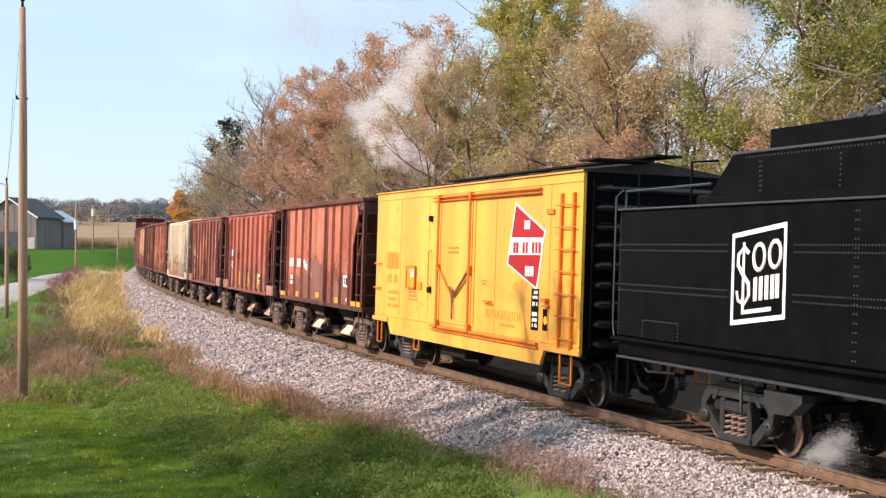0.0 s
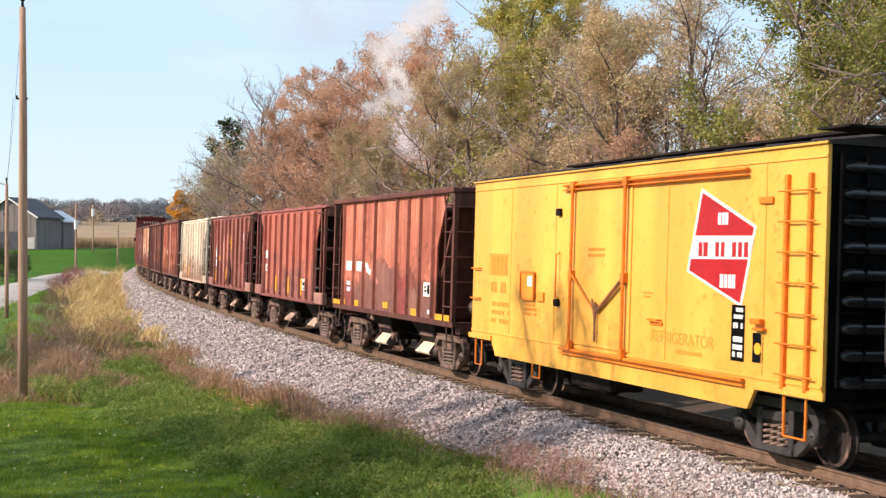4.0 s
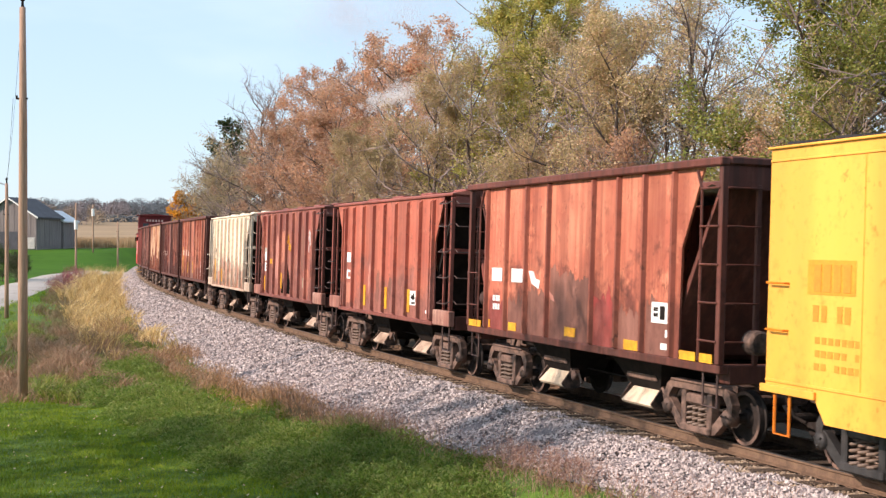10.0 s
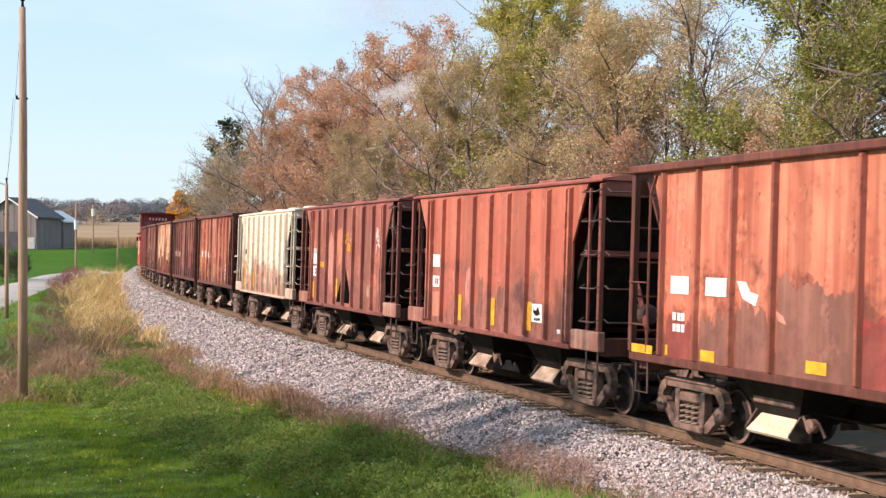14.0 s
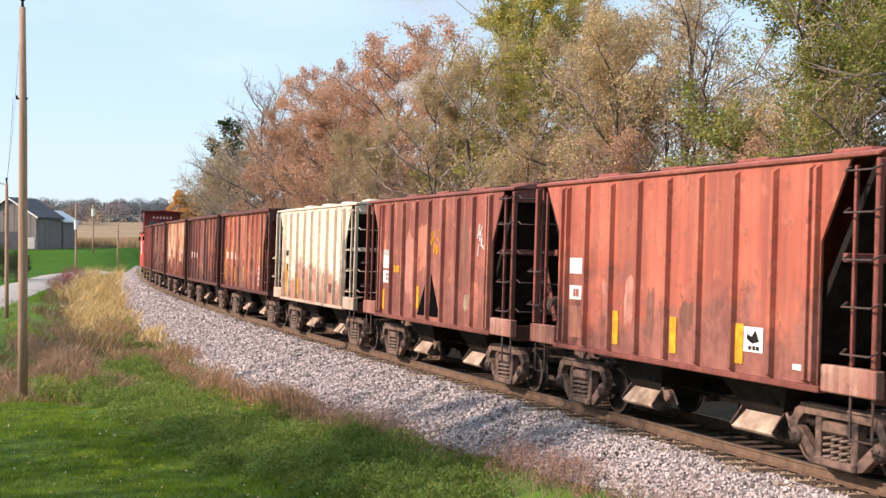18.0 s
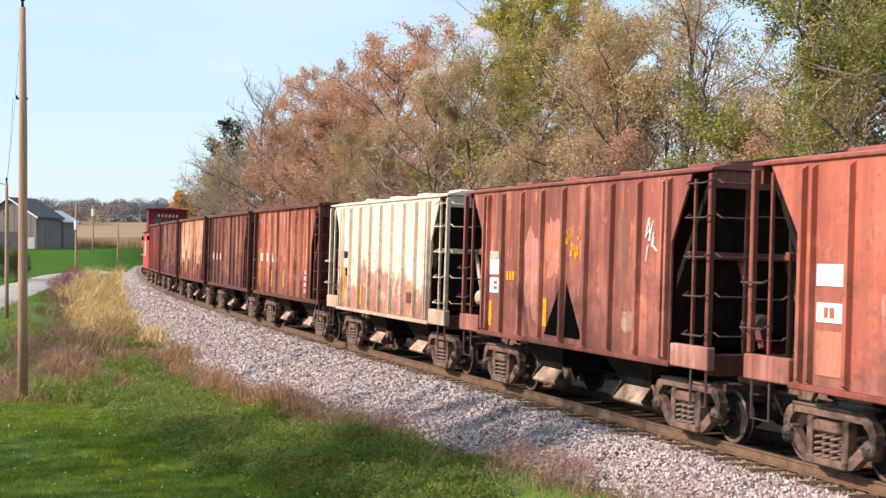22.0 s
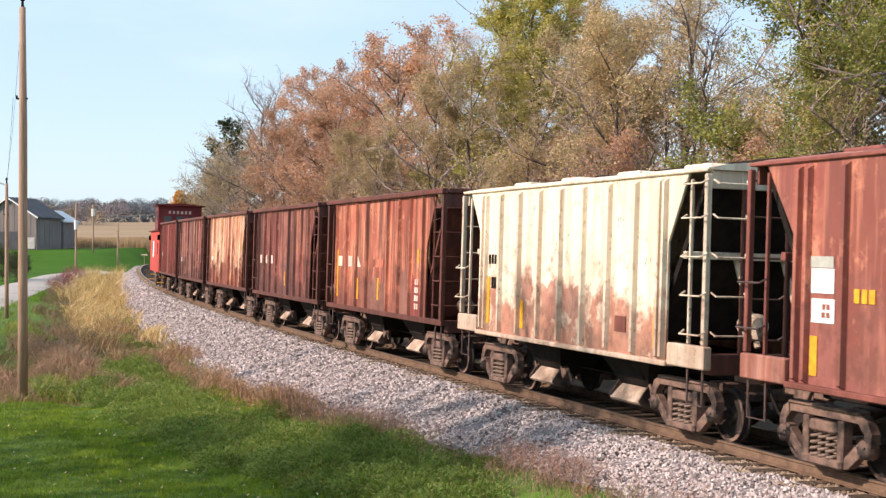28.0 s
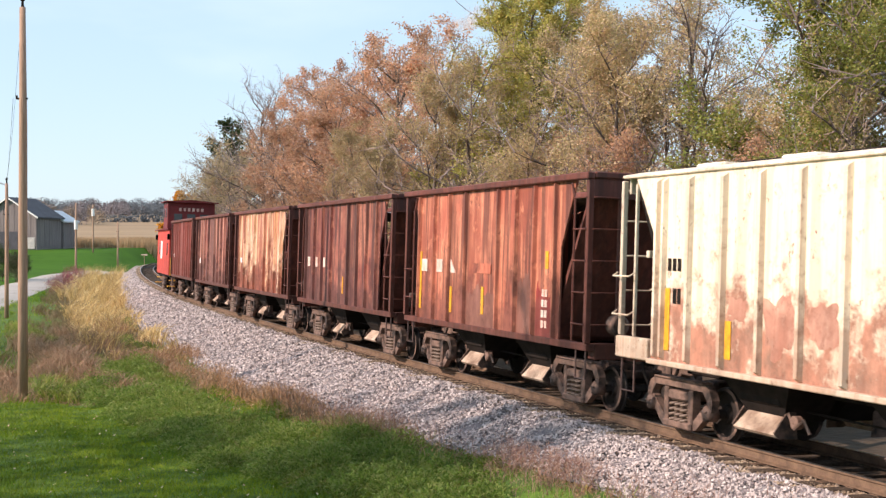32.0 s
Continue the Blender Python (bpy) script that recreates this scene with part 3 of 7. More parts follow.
def outlets(car, mat, chute, xs=(1.77, -1.77)):
    """Discharge hoppers under the floor with their sloping doors."""
    for x in xs:
        sh = Shape()
        top, bot = 1.05, 0.42
        for sd in (1, -1):
            vs = [(x - top, sd * 1.15, 1.25), (x + top, sd * 1.15, 1.25), (x + bot, sd * 0.80, 0.50), (x - bot, sd * 0.80, 0.50),
                  (x - top, sd * 0.1, 1.25), (x + top, sd * 0.1, 1.25), (x + bot, sd * 0.1, 0.50), (x - bot, sd * 0.1, 0.50)]
            sh.add(vs, [(0, 1, 2, 3), (4, 7, 6, 5), (0, 3, 7, 4), (1, 5, 6, 2), (3, 2, 6, 7), (0, 4, 5, 1)])
        part("discharge_hopper", sh, mat, car)
        for sd in (1, -1):
            d = Shape()
            d.add([(x - 0.43, sd * 0.80, 0.63), (x + 0.43, sd * 0.80, 0.63), (x + 0.53, sd * 1.05, 0.33), (x - 0.53, sd * 1.05, 0.33),
                   (x - 0.43, sd * 0.77, 0.59), (x + 0.43, sd * 0.77, 0.59), (x + 0.53, sd * 1.01, 0.29), (x - 0.53, sd * 1.01, 0.29)],
                  [(0, 1, 2, 3), (7, 6, 5, 4), (0, 4, 5, 1), (1, 5, 6, 2), (2, 6, 7, 3), (3, 7, 4, 0)])
            part("chute", d, chute, car, "dusty pale sloping discharge chute")
            for e in (-1, 1):
                xa = x + e * 0.53
                ck = Shape().prism([(sd * 0.66, 0.27), (sd * 0.98, 0.27), (sd * 1.06, 0.36), (sd * 0.84, 0.66), (sd * 0.70, 0.74)], "x", xa, xa + e * 0.03)
                part("chute_cheek", ck, M_TRUCK, car, "rusty cheek plate of the chute", fix=True)
            lp = Shape().box(x - 0.52, x + 0.52, min(sd * 0.86, sd * 0.96), max(sd * 0.86, sd * 0.96), 0.74, 0.86, 0.02)
            part("door_hinge_beam", lp, M_TRUCK if chute is M_CHUTE_BRIGHT else mat, car)
            lv = Shape().tube([(x - 0.75, sd * 0.95, 0.66), (x - 1.0, sd * 1.02, 0.48), (x - 1.18, sd * 1.0, 0.62), (x - 1.3, sd * 0.98, 0.44)], 0.03, 5)
            lv.lathe([(0.0, -0.05), (0.10, -0.05), (0.10, 0.05), (0.0, 0.05)], (x - 0.95, sd * 0.95, 0.56), "y", 12)
            part("door_latch", lv, M_TRUCK, car, "rusty cast door latch")


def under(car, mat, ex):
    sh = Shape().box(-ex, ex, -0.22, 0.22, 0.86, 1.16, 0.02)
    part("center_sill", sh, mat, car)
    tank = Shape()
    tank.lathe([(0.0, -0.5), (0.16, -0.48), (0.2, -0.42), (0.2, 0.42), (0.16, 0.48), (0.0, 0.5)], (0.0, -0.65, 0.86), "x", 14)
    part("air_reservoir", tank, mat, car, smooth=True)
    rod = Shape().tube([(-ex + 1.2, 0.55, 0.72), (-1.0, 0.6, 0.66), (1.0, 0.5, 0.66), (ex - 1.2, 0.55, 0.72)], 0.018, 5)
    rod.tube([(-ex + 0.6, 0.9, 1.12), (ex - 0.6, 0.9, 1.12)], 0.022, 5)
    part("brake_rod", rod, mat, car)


def decal(car, x0, x1, z0, z1, mat, y=1.512, name="marking", label=""):
    return part(name, Shape().box(x0, x1, y - 0.004, y + 0.003, z0, z1), mat, car, label)


def bars(car, x0, z0, x1, z1, rows, mat, y, gap=0.45, name="lettering", label="", dash=6, seed=1):
    """Lines of unreadable writing."""
    sh = Shape()
    rng = random.Random(seed)
    h = (z1 - z0) / (rows + (rows - 1) * gap)
    for r in range(rows):
        z = z1 - r * h * (1 + gap)
        w = abs(x1 - x0) / dash
        for k in range(dash):
            if rng.random() < 0.12 and dash > 3:
                continue
            a = min(x0, x1) + k * w
            sh.box(a, a + w * rng.uniform(0.62, 0.8), y - 0.004, y + 0.003, z - h, z)
    return part(name, sh, mat, car, label, kind="stuff")


def open_hopper(place, paint, label, post_mat, marks, heavy=False):
    car = new_car("hopper_car", label, place, 3.95, "hopper car")
    dark = post_mat
    for sd in (1, -1):
        sh = Shape().prism([(4.18, 1.27), (4.18, 3.35), (4.55, 4.27), (-4.55, 4.27), (-3.95, 3.02), (-3.92, 1.27)], "y", sd * 1.46, sd * 1.50)
        part("side_sheet", sh, paint, car, fix=True)
        for x in (4.13, 3.06, 2.06, 1.02, -0.88, -1.84, -2.76, -3.72):
            ps = Shape()
            ys = sorted((sd * 1.50, sd * 1.585))
            ps.add([(x - 0.06, sd * 1.5, 1.27), (x - 0.03, sd * 1.575, 1.30), (x + 0.03, sd * 1.575, 1.30), (x + 0.06, sd * 1.5, 1.27),
                    (x - 0.06, sd * 1.5, 4.27), (x - 0.03, sd * 1.575, 4.24), (x + 0.03, sd * 1.575, 4.24), (x + 0.06, sd * 1.5, 4.27)],
                   [(0, 1, 5, 4), (1, 2, 6, 5), (2, 3, 7, 6), (0, 3, 2, 1), (4, 5, 6, 7)])
            part("side_post", ps, M_POST_RED if heavy else paint, car)
        ys = sorted((sd * 1.45, sd * 1.615))
        part("top_rim", Shape().box(-5.2, 5.2, ys[0], ys[1], 4.27, 4.40, 0.02), dark, car)
        ys = sorted((sd * 1.36, sd * 1.535))
        part("side_sill", Shape().box(-5.16, 5.16, ys[0], ys[1], 1.14, 1.275, 0.015), dark, car)
    for e in (1, -1):
        slope = Shape().prism([(e * 4.95, 4.2), (e * 5.0, 4.2), (e * 3.4, 1.3), (e * 3.2, 1.2)], "y", -1.38, 1.38)
        part("slope_sheet", slope, dark, car, fix=True)
        part("end_plate", Shape().box(min(e * 5.08, e * 5.14), max(e * 5.08, e * 5.14), -1.5, 1.5, 3.92, 4.36, 0.01), dark, car)
        part("end_rim", Shape().box(min(e * 5.03, e * 5.2), max(e * 5.03, e * 5.2), -1.44, 1.44, 4.29, 4.41, 0.02), dark, car)
        part("end_sill", Shape().box(min(e * 4.86, e * 5.14), max(e * 4.86, e * 5.14), -1.34, 1.34, 0.98, 1.27, 0.02), dark, car)
        for sd in (1, -1):
            xs = sorted((e * 5.06, e * 5.17))
            ys = sorted((sd * 1.44, sd * 1.56))
            part("corner_post", Shape().box(xs[0], xs[1], ys[0], ys[1], 1.28, 4.27, 0.015), dark, car)
            lad = Shape().tube([(e * 4.56, sd * 1.53, 1.30), (e * 4.56, sd * 1.53, 3.9), (e * 4.40, sd * 1.52, 4.22)], 0.024, 5)
            part("ladder_rail", lad, dark, car)
            part("end_post", Shape().box(xs[0] + 0.02, xs[1] - 0.02, sd * 0.88 - 0.04, sd * 0.88 + 0.04, 1.27, 4.0, 0.01), dark, car)
            zs = (1.62, 2.2, 2.78, 3.36, 3.94) if e < 0 else (1.75, 2.45)
            for z in zs:
                part("ladder_rung", Shape().tube([(e * 4.56, sd * 1.555, z), (e * 5.12, sd * 1.575, z)], 0.016, 5), dark, car)
            for z in (1.62, 2.2, 2.78, 3.36, 3.94):
                part("end_rung", Shape().tube([(e * 5.19, sd * 1.46, z), (e * 5.19, sd * 0.88, z)], 0.016, 5), dark, car)
            st = Shape().tube([(e * 4.62, sd * 1.46, 1.16), (e * 4.62, sd * 1.46, 0.62), (e * 5.02, sd * 1.46, 0.62), (e * 5.02, sd * 1.46, 1.16)], 0.02, 5)
            part("stirrup_step", st, M_STEP, car)
        coupler(car, e * 5.12, M_TRUCK)
    load = Shape()
    nx, ny = 26, 8
    rng = random.Random(int(place * 10))
    for i in range(nx + 1):
        for j in range(ny + 1):
            load.v.append((-4.7 + 9.4 * i / nx, -1.45 + 2.9 * j / ny, 3.95 + rng.uniform(-0.08, 0.08)))
    load.f = [(i * (ny + 1) + j, i * (ny + 1) + j + 1, (i + 1) * (ny + 1) + j + 1, (i + 1) * (ny + 1) + j) for i in range(nx) for j in range(ny)]
    part("load", load, M_BALLAST, car)
    cyl = Shape()
    cyl.lathe([(0.0, -0.14), (0.15, -0.13), (0.19, -0.1), (0.19, 0.12), (0.0, 0.14)], (-5.26, 0.95, 1.62), "x", 16)
    part("brake_cylinder", cyl, M_TRUCK, car, "round rusty brake cylinder")
    under(car, M_SOOT_SHADE, 5.1)
    outlets(car, M_SOOT_SHADE, M_CHUTE_BRIGHT if place < 0 else M_CHUTE)
    for x in (3.86, -3.86):
        truck(car, x, M_TRUCK)
    marks(car)
    return car


def covered_hopper(place, paint, trim, label, marks):
    car = new_car("covered_hopper_car", label, place, 3.95, "hopper car")
    rungs = M_STEP if place < 20 else trim
    posts = (3.71, 2.92, 1.95, 0.97, 0.0, -0.97, -1.95, -2.92, -3.75)
    for sd in (1, -1):
        sh = Shape().prism([(4.1, 1.2), (4.1, 3.24), (4.78, 4.24), (-4.56, 4.24), (-3.96, 3.12), (-3.96, 1.2)], "y", sd * 1.46, sd * 1.50)
        part("side_sheet", sh, paint, car, fix=True)
        for x in (*posts, 3.93, -3.90):
            wd = 0.052 if abs(x) < 3.6 else 0.045
            ps = Shape()
            ps.add([(x - wd, sd * 1.5, 1.22), (x - wd * 0.75, sd * 1.59, 1.27), (x + wd * 0.75, sd * 1.59, 1.27), (x + wd, sd * 1.5, 1.22),
                    (x - wd, sd * 1.5, 4.16), (x - wd * 0.75, sd * 1.59, 4.1), (x + wd * 0.75, sd * 1.59, 4.1), (x + wd, sd * 1.5, 4.16)],
                   [(0, 1, 5, 4), (1, 2, 6, 5), (2, 3, 7, 6), (0, 3, 2, 1), (4, 5, 6, 7)])
            part("side_post", ps, paint if place < 20 else trim, car)
        ys = sorted((sd * 1.42, sd * 1.60))
        part("side_plate", Shape().box(-5.15, 5.15, ys[0], ys[1] - 0.05, 4.205, 4.26, 0.012), trim, car)
        part("side_sill", Shape().box(-4.1, 4.1, ys[0], ys[1] + 0.0, 1.13, 1.215, 0.015), trim, car)
        for e in (1, -1):
            xs = sorted((e * 4.12, e * 5.22))
            part("end_side_box", Shape().box(xs[0], xs[1], ys[0], ys[1] - 0.02, 1.16, 1.52, 0.02), M_WORN if place < 20 else trim, car)
    roof = Shape()
    prof = [(-1.54, 4.26), (-1.2, 4.33), (-0.6, 4.39), (0, 4.41), (0.6, 4.39), (1.2, 4.33), (1.54, 4.26), (1.54, 4.235), (-1.54, 4.235)]
    roof.prism(prof, "x", -5.18, 5.18)
    part("roof", roof, paint, car, fix=True)
    for x in (-3.6, -1.2, 1.2, 3.6):
        for sd in (1, -1):
            part("roof_hatch", Shape().box(x - 0.42, x + 0.42, min(sd * 0.3, sd * 0.9), max(sd * 0.3, sd * 0.8), 4.36, 4.44, 0.03), trim, car)
    part("running_board", Shape().box(-5.3, 5.3, -0.24, 0.24, 4.46, 4.49), M_SOOT_SHADE, car)
    for e in (1, -1):
        # Near-black slope sheets carry the shade of the gap between cars in their colour.
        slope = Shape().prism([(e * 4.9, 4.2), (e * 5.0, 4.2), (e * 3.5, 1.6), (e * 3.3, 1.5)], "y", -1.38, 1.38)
        part("slope_sheet", slope, M_SOOT_SHADE, car, fix=True)
        part("end_plate", Shape().box(min(e * 5.06, e * 5.12), max(e * 5.06, e * 5.12), -1.44, 1.44, 3.95, 4.23, 0.01), trim, car)
        # The end sill's shadow is painted in by giving it the dark post colour.
        part("end_sill", Shape().box(min(e * 4.92, e * 5.17), max(e * 4.92, e * 5.17), -1.40, 1.40, 1.08, 1.40, 0.02), M_POST, car)
        part("slope_brace", Shape().tube([(e * 5.0, 0.45, 1.5), (e * 4.3, 0.45, 2.9)], 0.05, 5).tube([(e * 5.0, -0.45, 1.5), (e * 4.3, -0.45, 2.9)], 0.05, 5), trim, car)
        part("cross_brace", Shape().box(min(e * 4.35, e * 4.45), max(e * 4.35, e * 4.45), -1.45, 1.45, 2.86, 2.98, 0.01), trim, car)
        for sd in (1, -1):
            xs = sorted((e * 5.10, e * 5.18))
            ys = sorted((sd * 1.46, sd * 1.56))
            part("corner_post", Shape().box(xs[0], xs[1], ys[0], ys[1], 1.53, 4.17, 0.015), trim, car)
            xs = sorted((e * 4.66, e * 4.705))
            part("ladder_rail", Shape().box(xs[0], xs[1], ys[0] + 0.02, ys[1] - 0.02, 1.53, 4.1, 0.01), trim, car)
            part("end_post", Shape().box(min(e * 5.1, e * 5.18), max(e * 5.1, e * 5.18), sd * 0.86 - 0.03, sd * 0.86 + 0.03, 1.40, 3.95, 0.01), M_POST, car)
            for z in (1.75, 2.35, 2.95, 3.55, 4.08) if e < 0 else (1.95, 2.6):
                y = sd * 1.56
                part("ladder_rung", Shape().tube([(e * 4.62, y, z), (e * 4.64, y + sd * 0.1, z - 0.06), (e * 5.2, y + sd * 0.1, z - 0.06), (e * 5.24, y, z)], 0.016, 5), rungs, car)
            for z in (1.75, 2.35, 2.95, 3.55, 4.08):
                x = e * 5.2
                part("end_rung", Shape().tube([(x, sd * 1.45, z), (x + e * 0.09, sd * 1.42, z - 0.06), (x + e * 0.09, sd * 0.9, z - 0.06), (x, sd * 0.86, z)], 0.016, 5), rungs, car)
            st = Shape().tube([(e * 4.66, sd * 1.5, 1.18), (e * 4.66, sd * 1.5, 0.6), (e * 5.1, sd * 1.5, 0.6), (e * 5.1, sd * 1.5, 1.18)], 0.02, 5)
            part("stirrup_step", st, M_STEP, car)
        coupler(car, e * 5.16, M_TRUCK)
    cyl = Shape()
    cyl.lathe([(0.0, -0.2), (0.15, -0.18), (0.2, -0.14), (0.2, 0.16), (0.0, 0.2)], (-4.70, 0.35, 1.82), "x", 16)
    part("brake_cylinder", cyl, rungs, car, "round brake cylinder on the end platform")
    under(car, M_SOOT_SHADE, 5.1)
    outlets(car, M_SOOT_SHADE, M_CHUTE)
    for x in (3.86, -3.86):
        truck(car, x, M_TRUCK)
    marks(car)
    return car


M_WORN = weathered("worn_pale_red_paint", (0.48, 0.17, 0.115), (0.20, 0.07, 0.05), (0.24, 0.09, 0.07), 0.5, 0.5, 0.8, (5, 9, 2), pale=(0.82, 0.52, 0.40))
M_CHUTE = simple("dusty_chute_steel", (0.55, 0.42, 0.32), (0.20, 0.12, 0.08), 2.4, 0.8, 0.0, 0.1)
M_CHUTE_BRIGHT = simple("brighter_chute_steel", (0.74, 0.61, 0.45), (0.62, 0.48, 0.34), 2.4, 0.8, 0.0, 0.1)
RUST = (0.10, 0.035, 0.022)
DARK = (0.045, 0.022, 0.018)
M_POST = weathered("rusty_post_and_shade_paint", (0.15, 0.042, 0.028), DARK, RUST, 0.4, 0.5, 0.3)
M_POST_RED = weathered("faded_red_post_paint", (0.34, 0.092, 0.06), (0.13, 0.04, 0.03), RUST, 0.5, 0.5, 0.5, (4, 4, 2), pale=(0.50, 0.17, 0.10))
P1 = weathered("faded_orange_red_paint", (0.54, 0.15, 0.09), (0.20, 0.05, 0.03), (0.17, 0.05, 0.035), 0.9, 0.4, 0.6, (1, 2, 3), pale=(0.74, 0.29, 0.17))
P2 = weathered("dull_brick_red_paint", (0.46, 0.118, 0.075), (0.22, 0.075, 0.06), (0.30, 0.125, 0.10), 0.75, 0.35, 0.6, (4, 0, 8), pale=(0.58, 0.20, 0.125))
P3 = weathered("brown_red_paint", (0.34, 0.10, 0.075), (0.17, 0.06, 0.048), (0.27, 0.10, 0.08), 0.7, 0.55, 0.6, (7, 5, 1), pale=(0.66, 0.27, 0.17), panels=0.75)
P4 = weathered("cream_paint", (0.82, 0.71, 0.54), (0.44, 0.22, 0.14), (0.42, 0.155, 0.095), 0.88, 0.3, 0.35, (3, 3, 0.35), pale=(0.86, 0.77, 0.62), panels=0.1)
P5 = weathered("streaked_red_lead_paint", (0.43, 0.115, 0.07), (0.075, 0.027, 0.022), (0.24, 0.08, 0.055), 0.85, 0.72, 0.65, (2, 8, 5), pale=(0.76, 0.31, 0.18), panels=0.6)
P6 = weathered("dark_maroon_paint", (0.21, 0.05, 0.04), (0.04, 0.018, 0.017), (0.12, 0.045, 0.038), 0.8, 0.75, 0.65, (6, 1, 7), pale=(0.54, 0.22, 0.14), panels=0.8)
P7 = weathered("peeling_buff_paint", (0.76, 0.42, 0.23), (0.30, 0.07, 0.04), (0.26, 0.07, 0.04), 0.95, 0.85, 0.6, (9, 9, 3), pale=(0.90, 0.74, 0.56))
P8 = weathered("sooty_red_paint", (0.26, 0.066, 0.052), (0.05, 0.024, 0.022), (0.12, 0.045, 0.038), 0.8, 0.75, 0.7, (5, 6, 9), pale=(0.66, 0.33, 0.24), panels=0.6)
P9 = weathered("plain_oxide_red_paint", (0.27, 0.066, 0.05), (0.12, 0.04, 0.034), (0.16, 0.045, 0.03), 0.5, 0.5, 0.3, (8, 2, 4))
T2 = weathered("brick_red_trim", (0.30, 0.085, 0.062), (0.10, 0.03, 0.02), RUST, 0.3, 0.3, 0.3, (1, 1, 1))
T3 = weathered("brown_red_trim", (0.25, 0.075, 0.056), (0.09, 0.03, 0.02), RUST, 0.3, 0.3, 0.3, (2, 1, 1))
T4 = weathered("cream_trim", (0.82, 0.70, 0.54), (0.40, 0.22, 0.14), (0.34, 0.14, 0.08), 0.5, 0.35, 0.3, (3, 1, 1))


M_BROWN = weathered("brown_repaint", (0.25, 0.105, 0.075), (0.14, 0.055, 0.04), (0.20, 0.08, 0.06), 0.5, 0.35, 0.4, (3, 7, 7))
M_SCUFF = weathered("pale_scuffed_paint", (0.50, 0.22, 0.17), (0.34, 0.13, 0.10), (0.30, 0.12, 0.10), 0.5, 0.5, 0.6, (5, 5, 5))
M_DEEPRED = weathered("deep_red_repaint", (0.30, 0.035, 0.03), (0.16, 0.03, 0.025), (0.22, 0.08, 0.06), 0.5, 0.5, 0.5, (8, 3, 2))


M_PALE_RED = weathered("pale_red_repaint", (0.62, 0.24, 0.15), (0.40, 0.13, 0.09), (0.30, 0.12, 0.10), 0.3, 0.3, 0.5, (2, 5, 1))
M_GREENISH = weathered("dull_green_grey_paint", (0.34, 0.33, 0.24), (0.30, 0.16, 0.11), (0.30, 0.12, 0.08), 0.6, 0.4, 0.6, (4, 1, 6))
M_RUSTPATCH = weathered("dull_pink_rust", (0.50, 0.24, 0.17), (0.38, 0.15, 0.10), (0.34, 0.12, 0.08), 0.5, 0.3, 0.6, (6, 2, 8), pale=(0.70, 0.45, 0.34))


def patch(c, x0, x1, z0, z1, mat, seed):
    """An uneven repainted or stained area: ragged-topped where it starts at the sill, else a ragged blot."""
    rng = random.Random(seed)
    n = 30

    def rough(q, k):
        return 0.5 * noise.noise((q * 2.0, seed * 3.7, k)) + 0.32 * noise.noise((q * 5.3, seed * 1.9, k + 4)) + 0.2 * noise.noise((q * 13.0, seed, k + 9))

    if z0 < 1.3:
        rise = rng.uniform(-0.12, 0.12)
        pts = [(x1, z0), (x0, z0)] + [(x0 + (x1 - x0) * i / n, z0 + (z1 - z0) * (0.84 + rise * (2 * i / n - 1)) + 0.42 * rough(3.0 * i / n, 0)) for i in range(n + 1)]
    else:
        cx, cz, rx, rz = (x0 + x1) / 2, (z0 + z1) / 2, abs(x1 - x0) / 2, (z1 - z0) / 2
        pts = []
        for i in range(n):
            q = 2 * math.pi * i / n
            k = min(1.2, 0.95 + 0.75 * rough(1.3 + math.cos(q), math.sin(q)))
            px, pz = abs(math.cos(q)) ** 0.7 * (1 if math.cos(q) > 0 else -1), abs(math.sin(q)) ** 0.7 * (1 if math.sin(q) > 0 else -1)
            pts.append((cx + rx * px * k, cz + rz * pz * k))
    part("stain_patch", Shape().prism(pts, "y", 1.5005, 1.503), mat, c)


M_FADED = simple("faded_white_stencil", (0.74, 0.60, 0.52), (0.58, 0.36, 0.28), 5.0, 0.7, 0.0, 0.05)


